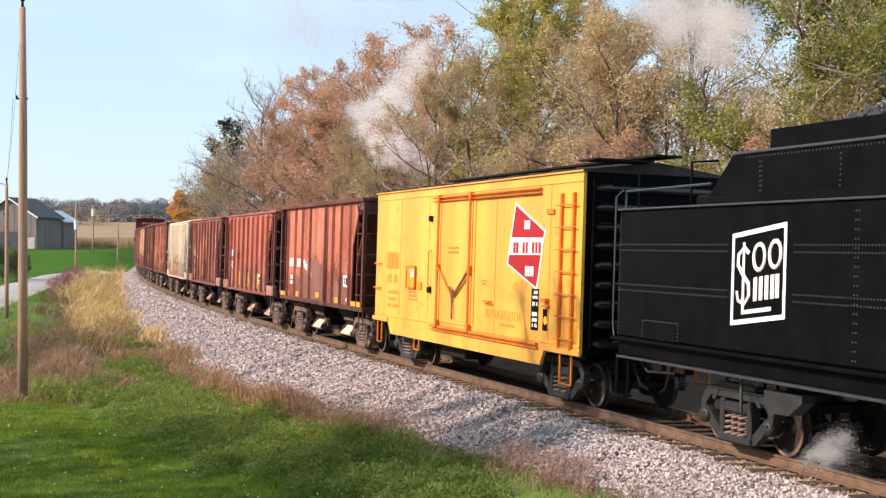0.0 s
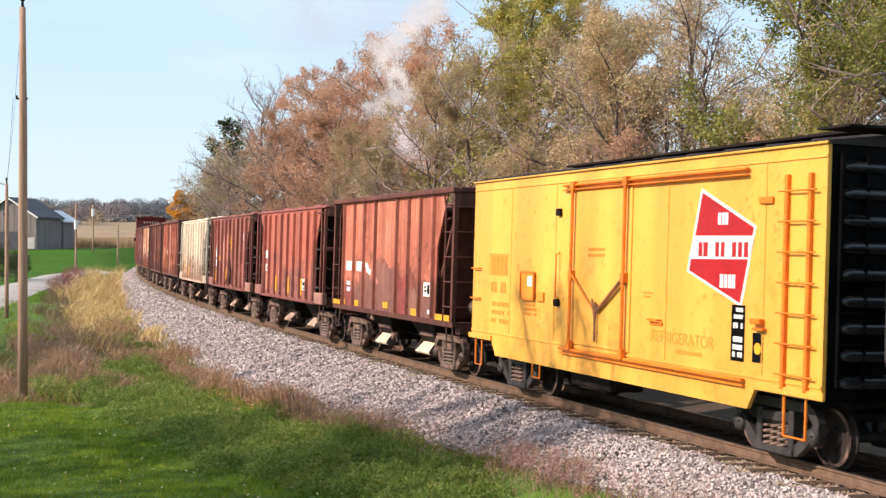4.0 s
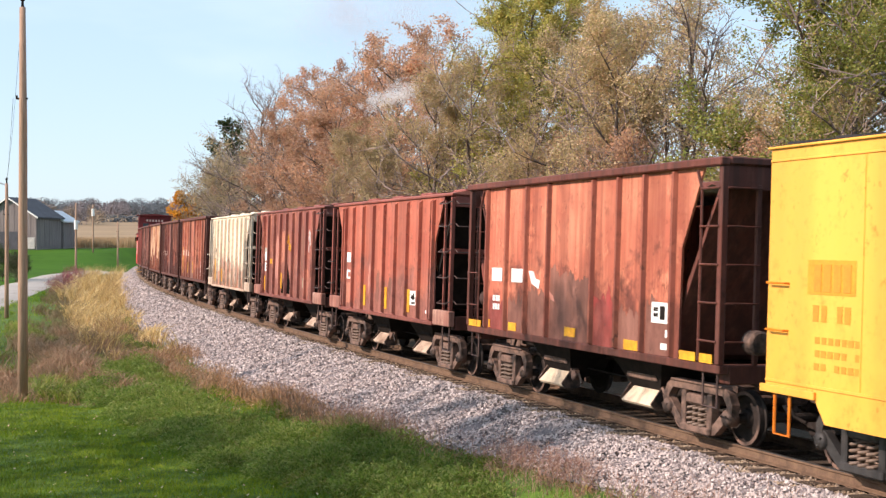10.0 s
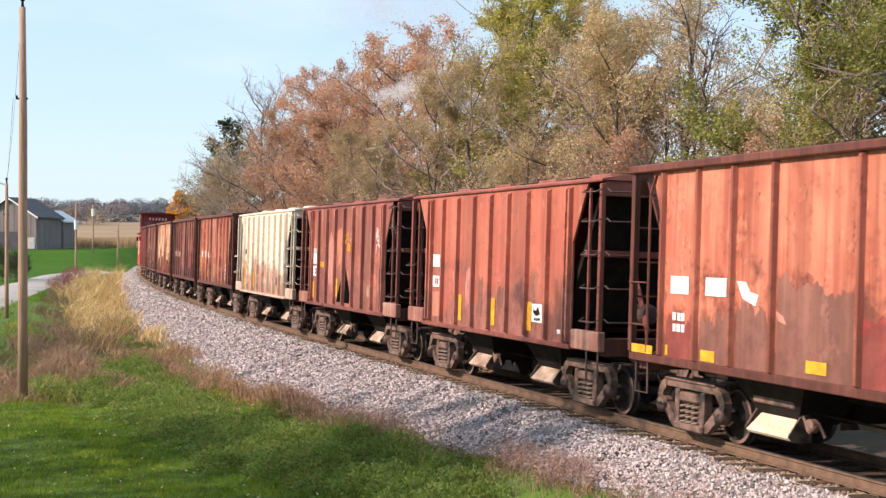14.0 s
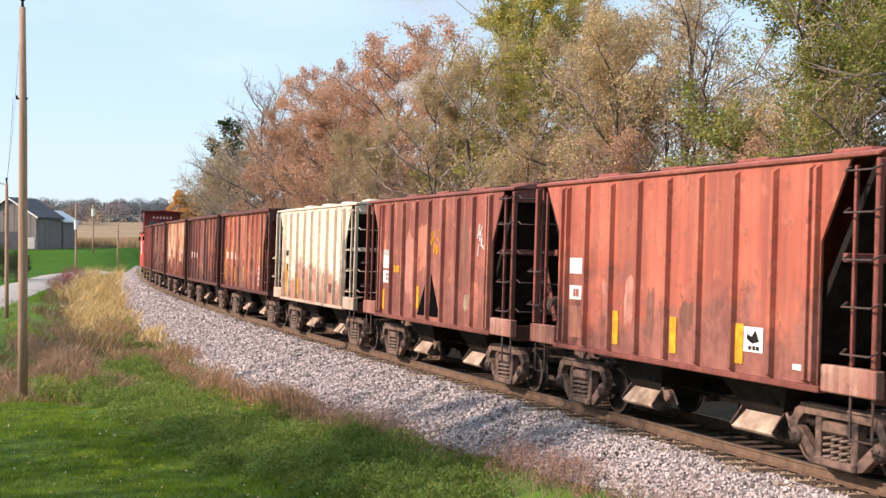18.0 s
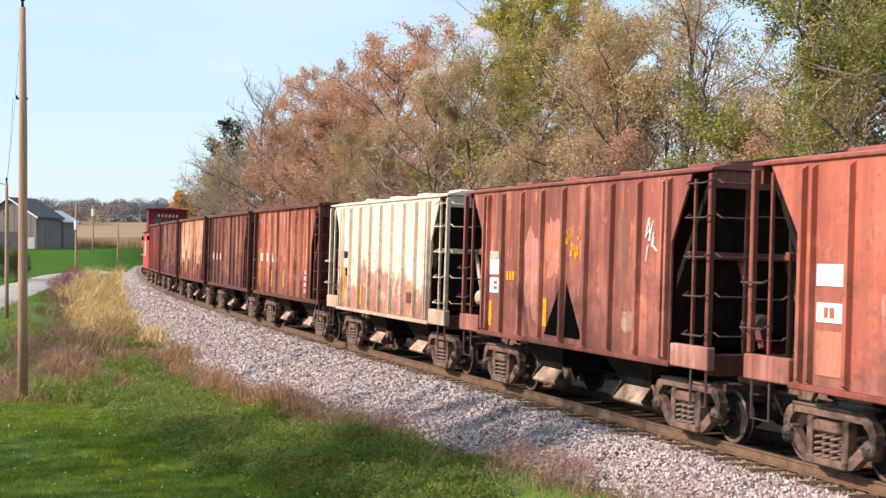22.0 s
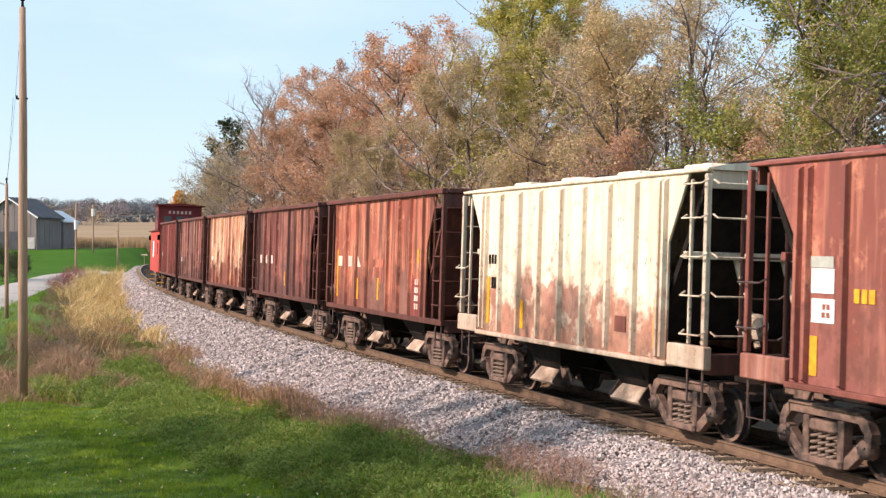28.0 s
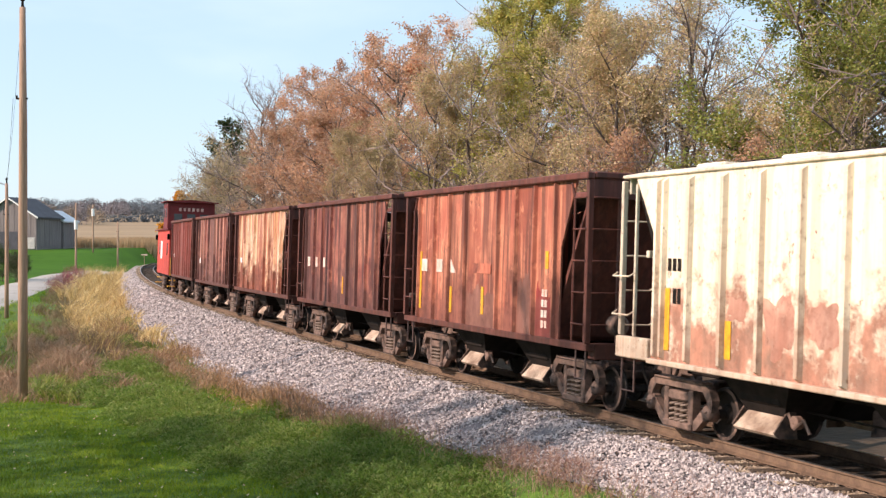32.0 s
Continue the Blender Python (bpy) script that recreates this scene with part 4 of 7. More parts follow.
def marks_1(c):
    patch(c, 0.93, -0.75, 1.28, 2.74, M_BROWN, 1)
    patch(c, -0.90, -1.72, 1.28, 2.30, M_DEEPRED, 2)
    patch(c, -1.90, -2.66, 1.28, 2.05, M_BROWN, 3)
    patch(c, -2.86, -3.60, 1.28, 2.25, M_BROWN, 9)
    patch(c, 1.95, 1.12, 1.28, 2.3, M_BROWN, 4)
    patch(c, 2.96, 2.16, 1.28, 2.15, M_BROWN, 5)
    patch(c, 3.98, 3.16, 1.28, 2.0, M_DEEPRED, 10)
    for x0, x1 in ((3.85, 3.3), (2.80, 2.22)):
        decal(c, x1, x0, 2.30, 2.58, M_WHITE)
    part("marking", Shape().prism([(1.94, 2.55), (1.78, 2.30), (1.45, 2.20), (1.38, 2.36), (1.60, 2.40), (1.72, 2.54)], "y", 1.503, 1.515), M_WHITE, c)
    part("marking", Shape().prism([(0.95, 2.16), (0.88, 2.02), (0.70, 1.98), (0.78, 2.1)], "y", 1.503, 1.512), M_SCUFF, c)
    for x0, x1, z in ((2.9, 2.5, 1.30), (0.22, -0.23, 1.36), (-2.12, -2.64, 1.29), (3.98, 3.9, 1.30)):
        decal(c, min(x0, x1), max(x0, x1), z, z + 0.17, M_YELLOW)
    decal(c, -3.58, -3.06, 1.80, 2.14, M_WHITE, label="white stencilled inspection panel")
    bars(c, -3.5, 1.86, -3.30, 2.08, 1, M_SOOT_SHADE, 1.518, dash=1)
    bars(c, -3.28, 1.90, -3.12, 2.06, 2, M_SOOT_SHADE, 1.518, dash=2, seed=5)
    bars(c, 3.8, 1.7, 3.4, 2.0, 2, M_WHITE, 1.512, dash=3, seed=2)
    decal(c, -3.62, -3.52, 1.58, 1.70, M_WHITE)
    decal(c, -3.60, -3.38, 1.38, 1.48, M_WHITE)
    for x0, x1 in ((-4.50, -4.02), (-4.98, -4.62), (4.35, 5.05)):
        part("sill_marking", Shape().box(x0, x1, 1.53, 1.545, 1.28, 1.42), M_YELLOW, c, "faded yellow sill end")


def marks_2(c):
    patch(c, 0.70, 0.42, 1.5, 2.35, M_BROWN, 11)
    patch(c, 1.52, 1.15, 1.7, 2.5, M_SCUFF, 12)
    patch(c, 2.3, 1.95, 1.75, 2.45, M_SCUFF, 14)
    patch(c, -0.38, -0.85, 1.72, 2.2, M_BROWN, 13)
    patch(c, -1.22, -1.42, 2.0, 2.2, M_BROWN, 15)
    decal(c, 3.06, 3.62, 2.54, 2.83, M_WHITE)
    decal(c, 3.04, 3.60, 2.06, 2.32, M_WHITE)
    bars(c, 3.22, 2.12, 3.48, 2.26, 1, P2, 1.518, dash=2)
    for x in (1.76, -0.20, -2.10):
        decal(c, x - 0.1, x + 0.1, 1.35, 1.93, M_YELLOW)
    decal(c, -2.70, -2.22, 1.54, 1.90, M_WHITE, label="white panel with a stencilled drawing")
    part("stencil", Shape().prism([(-2.32, 1.86), (-2.32, 1.80), (-2.42, 1.76), (-2.52, 1.86), (-2.62, 1.70), (-2.45, 1.66), (-2.30, 1.72)], "y", 1.514, 1.519), M_SOOT_SHADE, c)
    bars(c, -2.62, 1.57, -2.32, 1.63, 1, M_SOOT_SHADE, 1.518, dash=3)
    decal(c, -3.62, -3.42, 1.38, 1.46, M_WHITE)
    decal(c, 3.06, 3.6, 1.36, 1.95, M_PALE_RED)


def marks_3(c):
    decal(c, 3.17, 3.66, 2.78, 2.93, simple("old_green_grey_patch", (0.45, 0.46, 0.40), (0.35, 0.36, 0.33), 6))
    decal(c, 3.15, 3.64, 2.44, 2.77, M_WHITE)
    decal(c, 3.13, 3.62, 2.05, 2.37, M_WHITE)
    bars(c, 3.22, 2.12, 3.42, 2.30, 2, P3, 1.518, dash=2)
    for x, z0, z1 in ((3.56, 1.34, 1.87), (0.79, 1.48, 2.03)):
        decal(c, x - 0.08, x + 0.08, z0, z1, M_YELLOW)
    # Flat near-black plates stand in for the shade inside two triangular openings.
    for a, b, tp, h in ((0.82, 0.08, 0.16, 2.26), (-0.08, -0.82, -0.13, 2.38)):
        part("opening_shade_plate", Shape().prism([(a, 1.33), (b, 1.33), (tp, h)], "y", 1.503, 1.507), M_VOID, c, "near-black triangular plate painted in for the shade of an opening")
    gr = Shape()
    rng = random.Random(5)
    for k in range(9):
        x, z = -0.08 - 0.065 * k - rng.uniform(0, 0.06), 3.1 + rng.uniform(-0.22, 0.2)
        pts = [(x + 0.06 * math.cos(q), 1.507, z + 0.12 * math.sin(q)) for q in np.linspace(rng.uniform(0, 3), rng.uniform(4, 6.5), 8)]
        gr.tube(pts, 0.016, 4)
    part("paint_scrawl", gr, M_YELLOW, c, "scrawled orange paint marks", kind="stuff")
    bars(c, 2.78, 2.34, 2.32, 2.52, 1, M_YELLOW, 1.512, dash=3)
    wh = Shape()
    for k in range(9):
        x, z = -3.18 - rng.uniform(0, 0.26), 3.05 + rng.uniform(0, 0.5)
        wh.tube([(x, 1.507, z), (x - rng.uniform(-0.15, 0.15), 1.507, z - rng.uniform(0.1, 0.4))], 0.016, 4)
    part("chalk_scrawl", wh, M_WHITE, c, "white chalk scrawl", kind="stuff")
    patch(c, -2.30, -2.80, 1.58, 1.96, M_GREENISH, 21)
    patch(c, 1.85, 1.08, 1.5, 3.3, M_SCUFF, 22)
    patch(c, 0.88, 0.1, 2.4, 3.6, M_PALE_RED, 23)
    patch(c, -2.02, -2.5, 2.1, 3.7, M_BROWN, 24)


def marks_4(c):
    bars(c, 3.66, 2.66, 3.2, 2.86, 1, M_SOOT_SHADE, 1.512, dash=3, seed=4)
    bars(c, 3.46, 2.14, 3.2, 2.38, 1, M_SOOT_SHADE, 1.512, dash=2, seed=9)
    for x, z0, z1 in ((3.60, 1.38, 2.38), (1.80, 1.38, 1.95), (-3.64, 1.38, 2.2)):
        decal(c, x - 0.08, x + 0.08, z0, z1, M_YELLOW)
    patch(c, 1.85, 1.3, 1.95, 2.3, M_RUSTPATCH, 31)
    patch(c, 0.90, 0.14, 1.5, 2.42, M_RUSTPATCH, 32)
    patch(c, -0.12, -0.85, 1.7, 2.3, M_RUSTPATCH, 33)
    decal(c, -2.62, -2.22, 1.58, 1.85, T3)


def marks_5(c):
    patch(c, -1.94, -2.66, 1.28, 2.6, M_BROWN, 6)
    patch(c, -2.86, -3.62, 1.28, 2.3, M_DEEPRED, 7)
    patch(c, 0.9, -0.78, 1.28, 2.2, M_BROWN, 8)
    for x0, x1 in ((3.95, 3.55), (2.9, 2.5)):
        decal(c, x1, x0, 2.42, 2.72, M_FADED)
    part("marking", Shape().prism([(1.95, 2.72), (1.7, 2.5), (1.62, 2.42), (1.95, 2.42)], "y", 1.503, 1.515), M_FADED, c)
    for x, z0, z1 in ((4.02, 1.5, 2.9), (1.9, 1.5, 2.1), (-0.05, 1.55, 2.15), (-3.35, 2.6, 2.95)):
        decal(c, x - 0.07, x + 0.07, z0, z1, M_YELLOW)
    bars(c, -3.4, 1.45, -3.1, 2.2, 4, M_FADED, 1.512, dash=2, seed=6)
    decal(c, -0.5, 0.55, 2.44, 2.66, P1)


def marks_6(c):
    for x0, x1 in ((3.9, 3.6), (2.9, 2.65), (1.95, 1.7)):
        decal(c, x1, x0, 2.35, 2.65, M_FADED)
    decal(c, -0.4, -0.3, 1.6, 2.1, M_YELLOW)


def marks_8(c):
    decal(c, 3.6, 3.9, 2.1, 2.35, M_WHITE)


def marks_none(c):
    decal(c, 3.62, 3.9, 2.3, 2.5, M_WHITE)


open_hopper(-9.76, P1, "open-top hopper car in faded orange-red paint with dark stains", M_POST, marks_1, True)
covered_hopper(1.71, P2, T2, "covered hopper car in dull brick red with yellow stripes", marks_2)
covered_hopper(13.15, P3, T3, "brown-red covered hopper car with rust and orange scrawls", marks_3)
covered_hopper(24.6, P4, T4, "cream covered hopper car with rust blotches along the bottom", marks_4)
open_hopper(36.2, P5, "open-top hopper car in streaked orange-red paint", M_POST, marks_5)
open_hopper(47.65, P6, "dark maroon open hopper car streaked with soot", M_POST, marks_6)
open_hopper(59.35, P7, "peeling buff and rust hopper car with open top", M_POST, marks_none)
open_hopper(71.0, P8, "sooty red open hopper car with black streaks", M_POST, marks_8)
open_hopper(82.7, P9, "oxide-red open hopper car coupled to the caboose", M_POST, marks_none)

# ---------------------------------------------------------------- refrigerator car
M_ORANGE = weathered("yellow_orange_car_paint", (0.94, 0.465, 0.078), (0.88, 0.38, 0.05), (0.86, 0.39, 0.055), 0.2, 0.10, 0.14, (2, 2, 2), rough=0.42, pale=(0.95, 0.44, 0.065))
M_ORANGE_TRIM = simple("orange_trim_paint", (0.80, 0.22, 0.012), (0.62, 0.15, 0.01), 3.0, 0.5, 0.0, 0.05)
M_LETTER = simple("faded_brown_lettering", (0.70, 0.28, 0.03), (0.62, 0.23, 0.025), 9.0, 0.6, 0.0, 0.05)
M_PATCH = simple("orange_repaint_patch", (0.86, 0.32, 0.03), (0.80, 0.28, 0.025), 3.0, 0.5, 0.0, 0.05)
M_RED = simple("bright_red_emblem_paint", (0.45, 0.009, 0.012), (0.36, 0.008, 0.011), 5.0, 0.45, 0.0, 0.03)
M_ROOF = simple("black_brown_roof_coating", (0.06, 0.045, 0.04), (0.03, 0.025, 0.025), 3.0, 0.8, 0.0, 0.3)


def words(name, text, x, z, size, mat, parent, y, stretch=1.0, label=""):
    """Letters on a car's lawn side, read along decreasing x."""
    cu = bpy.data.curves.new(name, "FONT")
    cu.body, cu.size, cu.extrude = text, size, 0.002
    tmp = bpy.data.objects.new(name, cu)
    scene.collection.objects.link(tmp)
    dg = bpy.context.evaluated_depsgraph_get()
    me = bpy.data.meshes.new_from_object(tmp.evaluated_get(dg))
    bpy.data.objects.remove(tmp)
    me.materials.clear()
    me.materials.append(mat)
    ob = part(name, me, None, parent, label)
    ob.matrix_basis = Matrix.Translation((x, y, z)) @ Matrix(((-stretch, 0, 0, 0), (0, 0, 1, 0), (0, 1, 0, 0), (0, 0, 0, 1)))
    return ob


M_HANDLE = simple("worn_brown_orange_steel", (0.34, 0.13, 0.04), (0.14, 0.07, 0.04), 4.0, 0.6, 0.0, 0.1)
M_GLOSS = simple("glossy_black_enamel", (0.010, 0.010, 0.011), (0.02, 0.02, 0.021), 3.0, 0.3, 0.0, 0.05, spec=0.6)


def reefer(place):
    car = new_car("refrigerator_car", "yellow-orange refrigerator boxcar with plug door and red emblem", place, 4.65, "boxcar")
    H = 6.28
    for sd in (1, -1):
        side = Shape().prism([(H, 1.04), (H, 4.42), (-H, 4.42), (-H, 1.04), (-4.75, 1.04), (-4.55, 0.72), (4.9, 0.72), (5.15, 1.04)], "y", sd * 1.46, sd * 1.52)
        part("side_panel", side, M_ORANGE, car, fix=True)
        y = sd * 1.52
        ys = sorted((y, y + sd * 0.018))
        part("side_sill", Shape().box(-H, H, ys[0], ys[1], 1.17, 1.21, 0.004), M_ORANGE, car)
        part("eave_strip", Shape().box(-H, H, ys[0], ys[1], 4.24, 4.27, 0.004), M_ORANGE, car)
        for x in (4.2, 2.05, -2.18, -4.9):
            part("panel_seam", Shape().box(x - 0.012, x + 0.012, ys[0], ys[1] - 0.008, 1.22, 4.23), M_ORANGE, car)
        ys = sorted((y + sd * 0.02, y + sd * 0.09))
        part("door_track", Shape().box(-4.5, 1.65, ys[0], ys[1], 4.16, 4.20, 0.008).box(-4.5, 1.65, ys[0], ys[1], 4.08, 4.105, 0.008), M_ORANGE_TRIM, car, "orange upper door rail")
        part("door_track", Shape().box(-4.5, 1.65, ys[0], ys[1], 1.10, 1.15, 0.008).box(-4.5, 1.65, ys[0], ys[1] - 0.03, 1.03, 1.06), M_ORANGE_TRIM, car, "orange lower door rail")
        door = Shape().box(-1.0, 1.34, min(y, y + sd * 0.03), max(y, y + sd * 0.03), 1.24, 4.06, 0.012)
        dr = part("plug_door", door, M_ORANGE, car, "sliding plug door")
        for x in (1.17, -0.87):
            rod = Shape().tube([(x, y + sd * 0.10, 1.14), (x, y + sd * 0.10, 4.22)], 0.034, 8)
            rod.box(x - 0.07, x + 0.07, min(y + sd * 0.03, y + sd * 0.13), max(y + sd * 0.03, y + sd * 0.13), 4.08, 4.24, 0.01)
            rod.box(x - 0.05, x + 0.05, min(y + sd * 0.03, y + sd * 0.13), max(y + sd * 0.03, y + sd * 0.13), 1.12, 1.30, 0.01)
            rod.box(x - 0.06, x + 0.06, min(y + sd * 0.03, y + sd * 0.13), max(y + sd * 0.03, y + sd * 0.13), 2.42, 2.60, 0.01)
            part("locking_rod", rod, M_ORANGE_TRIM, dr)
        vee = Shape().tube([(1.17, y + sd * 0.1, 2.55), (0.22, y + sd * 0.08, 1.88)], 0.02, 6)
        part("locking_lever", vee, M_ORANGE_TRIM, dr)
        vee = Shape().tube([(-0.87, y + sd * 0.1, 2.5), (0.12, y + sd * 0.08, 1.88)], 0.034, 6)
        vee.tube([(0.17, y + sd * 0.08, 2.05), (0.17, y + sd * 0.08, 1.35)], 0.024, 6).tube([(0.3, y + sd * 0.08, 2.1), (0.2, y + sd * 0.08, 1.8), (0.08, y + sd * 0.08, 2.02)], 0.02, 6)
        part("locking_handle", vee, M_HANDLE, dr, "dark worn locking handle")
        for z in (3.62, 1.9):
            part("door_stop", Shape().box(1.78, 1.94, min(y, y + sd * 0.08), max(y, y + sd * 0.08), z, z + 0.14, 0.015), M_SOOT_SHADE, car)
        part("grab_bar", Shape().tube([(1.85, y, 2.05), (1.85, y + sd * 0.08, 2.08), (1.85, y + sd * 0.08, 2.88), (1.85, y, 2.92)], 0.018, 6), M_ORANGE_TRIM, car)
        for z in (1.85, 3.8):
            part("grab_bracket", Shape().tube([(-1.75, y, z), (-1.75, y + sd * 0.09, z), (-2.05, y + sd * 0.09, z), (-2.05, y, z)], 0.018, 6).box(-2.1, -1.7, min(y, y + sd * 0.03), max(y, y + sd * 0.03), z - 0.08, z - 0.03), M_ORANGE_TRIM, car) if z < 3 else None
        for z in (2.55, 1.9):
            part("grab_iron", Shape().tube([(6.2, y, z), (6.2, y + sd * 0.08, z), (5.78, y + sd * 0.08, z), (5.78, y, z)], 0.016, 6), M_ORANGE_TRIM, car)
        for x in (-5.45, -5.98):
            part("ladder_rail", Shape().box(x - 0.035, x + 0.035, min(y, y + sd * 0.07), max(y, y + sd * 0.07), 1.1, 4.05, 0.01), M_ORANGE_TRIM, car)
        for k in range(7):
            z = 1.3 + 0.42 * k
            part("ladder_rung", Shape().tube([(-5.3, y + sd * 0.075, z), (-6.15, y + sd * 0.075, z)], 0.014, 6), M_ORANGE_TRIM, car)
        for x0, x1 in ((5.75, 6.1), (-5.4, -5.9), (2.7, 3.05)):
            st = Shape().tube([(x0, sd * 1.48, 1.06 if abs(x0) > 4 else 0.74), (x0, sd * 1.48, 0.45), (x1, sd * 1.48, 0.45), (x1, sd * 1.48, 1.06 if abs(x0) > 4 else 0.74)], 0.024, 6)
            part("stirrup_step", st, M_ORANGE_TRIM, car)
        part("sill_end_flange", Shape().box(5.1, 6.36, min(y, y + sd * 0.05), max(y, y + sd * 0.05), 1.02, 1.13, 0.01), M_ORANGE, car)
        part("sill_end_flange", Shape().box(-6.36, -4.75, min(y, y + sd * 0.05), max(y, y + sd * 0.05), 1.02, 1.13, 0.01), M_ORANGE, car)
    y = 1.524
    em = Shape().prism([(-3.17, 3.95), (-4.68, 3.35), (-4.35, 2.17), (-2.80, 2.66)], "y", y - 0.003, y + 0.001)
    part("emblem_border", em, M_WHITE, car, "white border of a red emblem")
    part("emblem", Shape().prism([(-3.21, 3.88), (-4.62, 3.33), (-4.31, 2.23), (-2.87, 2.68)], "y", y, y + 0.006), M_RED, car, "tilted red rectangular emblem")
    part("emblem_band", Shape().prism([(-3.0, 3.22), (-4.65, 3.21), (-4.52, 2.87), (-2.86, 2.86)], "y", y + 0.007, y + 0.010), M_WHITE, car, "white band across the emblem")
    bars(car, -3.65, 3.38, -3.95, 3.56, 1, M_WHITE, y + 0.011, dash=3)
    bars(car, -3.75, 2.44, -4.18, 2.64, 1, M_WHITE, y + 0.011, dash=4)
    bars(car, -3.1, 2.9, -4.5, 3.12, 1, M_RED, y + 0.014, dash=9, seed=7)
    part("repaint_patch", Shape().box(4.33, 5.35, y - 0.002, y + 0.002, 2.42, 2.88), M_PATCH, car, "darker orange repainted rectangle")
    bars(car, 4.42, 2.46, 5.26, 2.82, 1, M_LETTER, y + 0.006, dash=4, seed=11)
    bars(car, 4.42, 2.06, 5.26, 2.28, 1, M_LETTER, y, dash=5, seed=12)
    bars(car, 4.2, 1.42, 5.2, 1.86, 3, M_LETTER, y, 0.9, dash=7, seed=13)
    bars(car, 2.85, 1.66, 3.5, 1.9, 3, M_LETTER, y, 0.6, dash=8, seed=14)
    bars(car, -0.05, 2.86, 0.62, 3.02, 2, M_LETTER, y + 0.032, 0.8, dash=7, seed=15)
    bars(car, -1.4, 2.2, -1.75, 2.3, 2, M_LETTER, y, 0.8, dash=4, seed=16)
    words("lettering", "REFRIGERATOR", -1.72, 1.50, 0.27, M_LETTER, car, y, 1.02, "faded brown word on the car's side")
    bars(car, -2.5, 1.36, -3.3, 1.42, 1, M_LETTER, y, dash=10, seed=18)
    board = Shape().box(2.93, 3.55, y, y + 0.04, 1.98, 2.52, 0.006)
    part("placard_board", board, M_PATCH, car, "orange placard board")
    for x0, x1, z0, z1 in ((2.90, 3.58, 2.5, 2.54), (2.90, 3.58, 1.96, 2.0), (2.9, 2.94, 1.96, 2.54), (3.54, 3.58, 1.96, 2.54)):
        part("placard_frame", Shape().box(x0, x1, y + 0.041, y + 0.06, z0, z1), M_ORANGE_TRIM, car)
    part("paper_notice", Shape().box(3.0, 3.22, y + 0.042, y + 0.048, 2.24, 2.44), M_WHITE, car, "white paper notice")
    part("placard_board", Shape().box(2.48, 2.78, y, y + 0.04, 1.96, 2.14, 0.006), M_PATCH, car)
    part("data_panel", Shape().box(-4.45, -4.10, y - 0.002, y + 0.002, 1.38, 2.2), M_BLACK, car, "black data panel with white stencils")
    for i, (z0, z1) in enumerate(((1.44, 1.62), (1.66, 1.74), (1.86, 1.94), (2.0, 2.06), (2.1, 2.16))):
        bars(car, -4.40, z0, -4.15, z1, 2 if i == 0 else 1, M_WHITE, y + 0.006, dash=4, seed=20 + i)
    part("data_panel", Shape().box(-4.92, -4.66, y - 0.002, y + 0.002, 1.40, 1.82), M_BLACK, car, "black panel with a yellow dot")
    dot = Shape()
    dot.lathe([(0.0, 0.006), (0.085, 0.006), (0.085, 0.002)], (-4.79, y, 1.60), "y", 18)
    part("yellow_dot", dot, M_YELLOW, car)
    part("retainer_box", Shape().box(-4.95, -4.7, y, y + 0.1, 1.95, 2.03, 0.01).box(-5.0, -4.75, y, y + 0.08, 1.86, 1.9, 0.005), M_ORANGE_TRIM, car)
    part("route_board", Shape().box(-5.1, -4.78, y, y + 0.04, 3.66, 3.76, 0.01), M_ORANGE_TRIM, car)
    roof = Shape()
    prof = [(-1.54, 4.42), (-1.56, 4.46), (0, 4.66), (1.56, 4.46), (1.54, 4.42)]
    roof.prism(prof, "x", -6.32, 6.32)
    part("roof", roof, M_ROOF, car, fix=True)
    part("eave_cap", Shape().box(-6.32, 6.32, 1.50, 1.565, 4.42, 4.455, 0.008), M_ORANGE, car)
    for k in range(12):
        x = -5.9 + k * 1.075
        part("roof_rib", Shape().add([(x - 0.04, 1.5, 4.475), (x + 0.04, 1.5, 4.475), (x + 0.04, 0.0, 4.665), (x - 0.04, 0.0, 4.665), (x, 1.5, 4.51), (x, 0.0, 4.70)],
                                     [(0, 4, 5, 3), (4, 1, 2, 5), (0, 1, 4), (3, 5, 2)]), M_ROOF, car)
    part("running_board", Shape().box(-6.7, 4.3, -0.28, -0.1, 4.74, 4.78).box(-6.7, 4.3, -0.08, 0.08, 4.74, 4.78).box(-6.7, 4.3, 0.1, 0.28, 4.74, 4.78), M_SOOT_SHADE, car)
    part("lateral_running_board", Shape().box(-6.7, -6.0, 0.3, 1.5, 4.62, 4.65), M_SOOT_SHADE, car)
    for e in (-1, 1):
        a, b = sorted((e * 6.20, e * 6.28))
        part("end_panel", Shape().prism([(-1.45, 1.0), (1.45, 1.0), (1.45, 4.42), (0, 4.62), (-1.45, 4.42)], "x", a, b), M_BLACK, car, "black corrugated end", fix=True)
        for k in range(9):
            z = 1.25 + k * 0.36
            rib = Shape()
            yy = [-1.3, -1.15, 1.15, 1.3]
            rr = [0.02, 0.085, 0.085, 0.02]
            rib.tube([(e * 6.285, q, z) for q in yy], rr, 8)
            part("end_rib", rib, M_GLOSS, car, smooth=True)
        for yq in (1.32, 0.92):
            part("end_ladder_rail", Shape().box(min(e * 6.30, e * 6.36), max(e * 6.30, e * 6.36), yq - 0.02, yq + 0.02, 1.2, 4.3), M_BLACK, car)
        for k in range(7):
            part("end_rung", Shape().tube([(e * 6.36, 1.36, 1.35 + 0.42 * k), (e * 6.36, 0.88, 1.35 + 0.42 * k)], 0.014, 5), M_BLACK, car)
        coupler(car, e * 6.2, M_SOOT_SHADE)
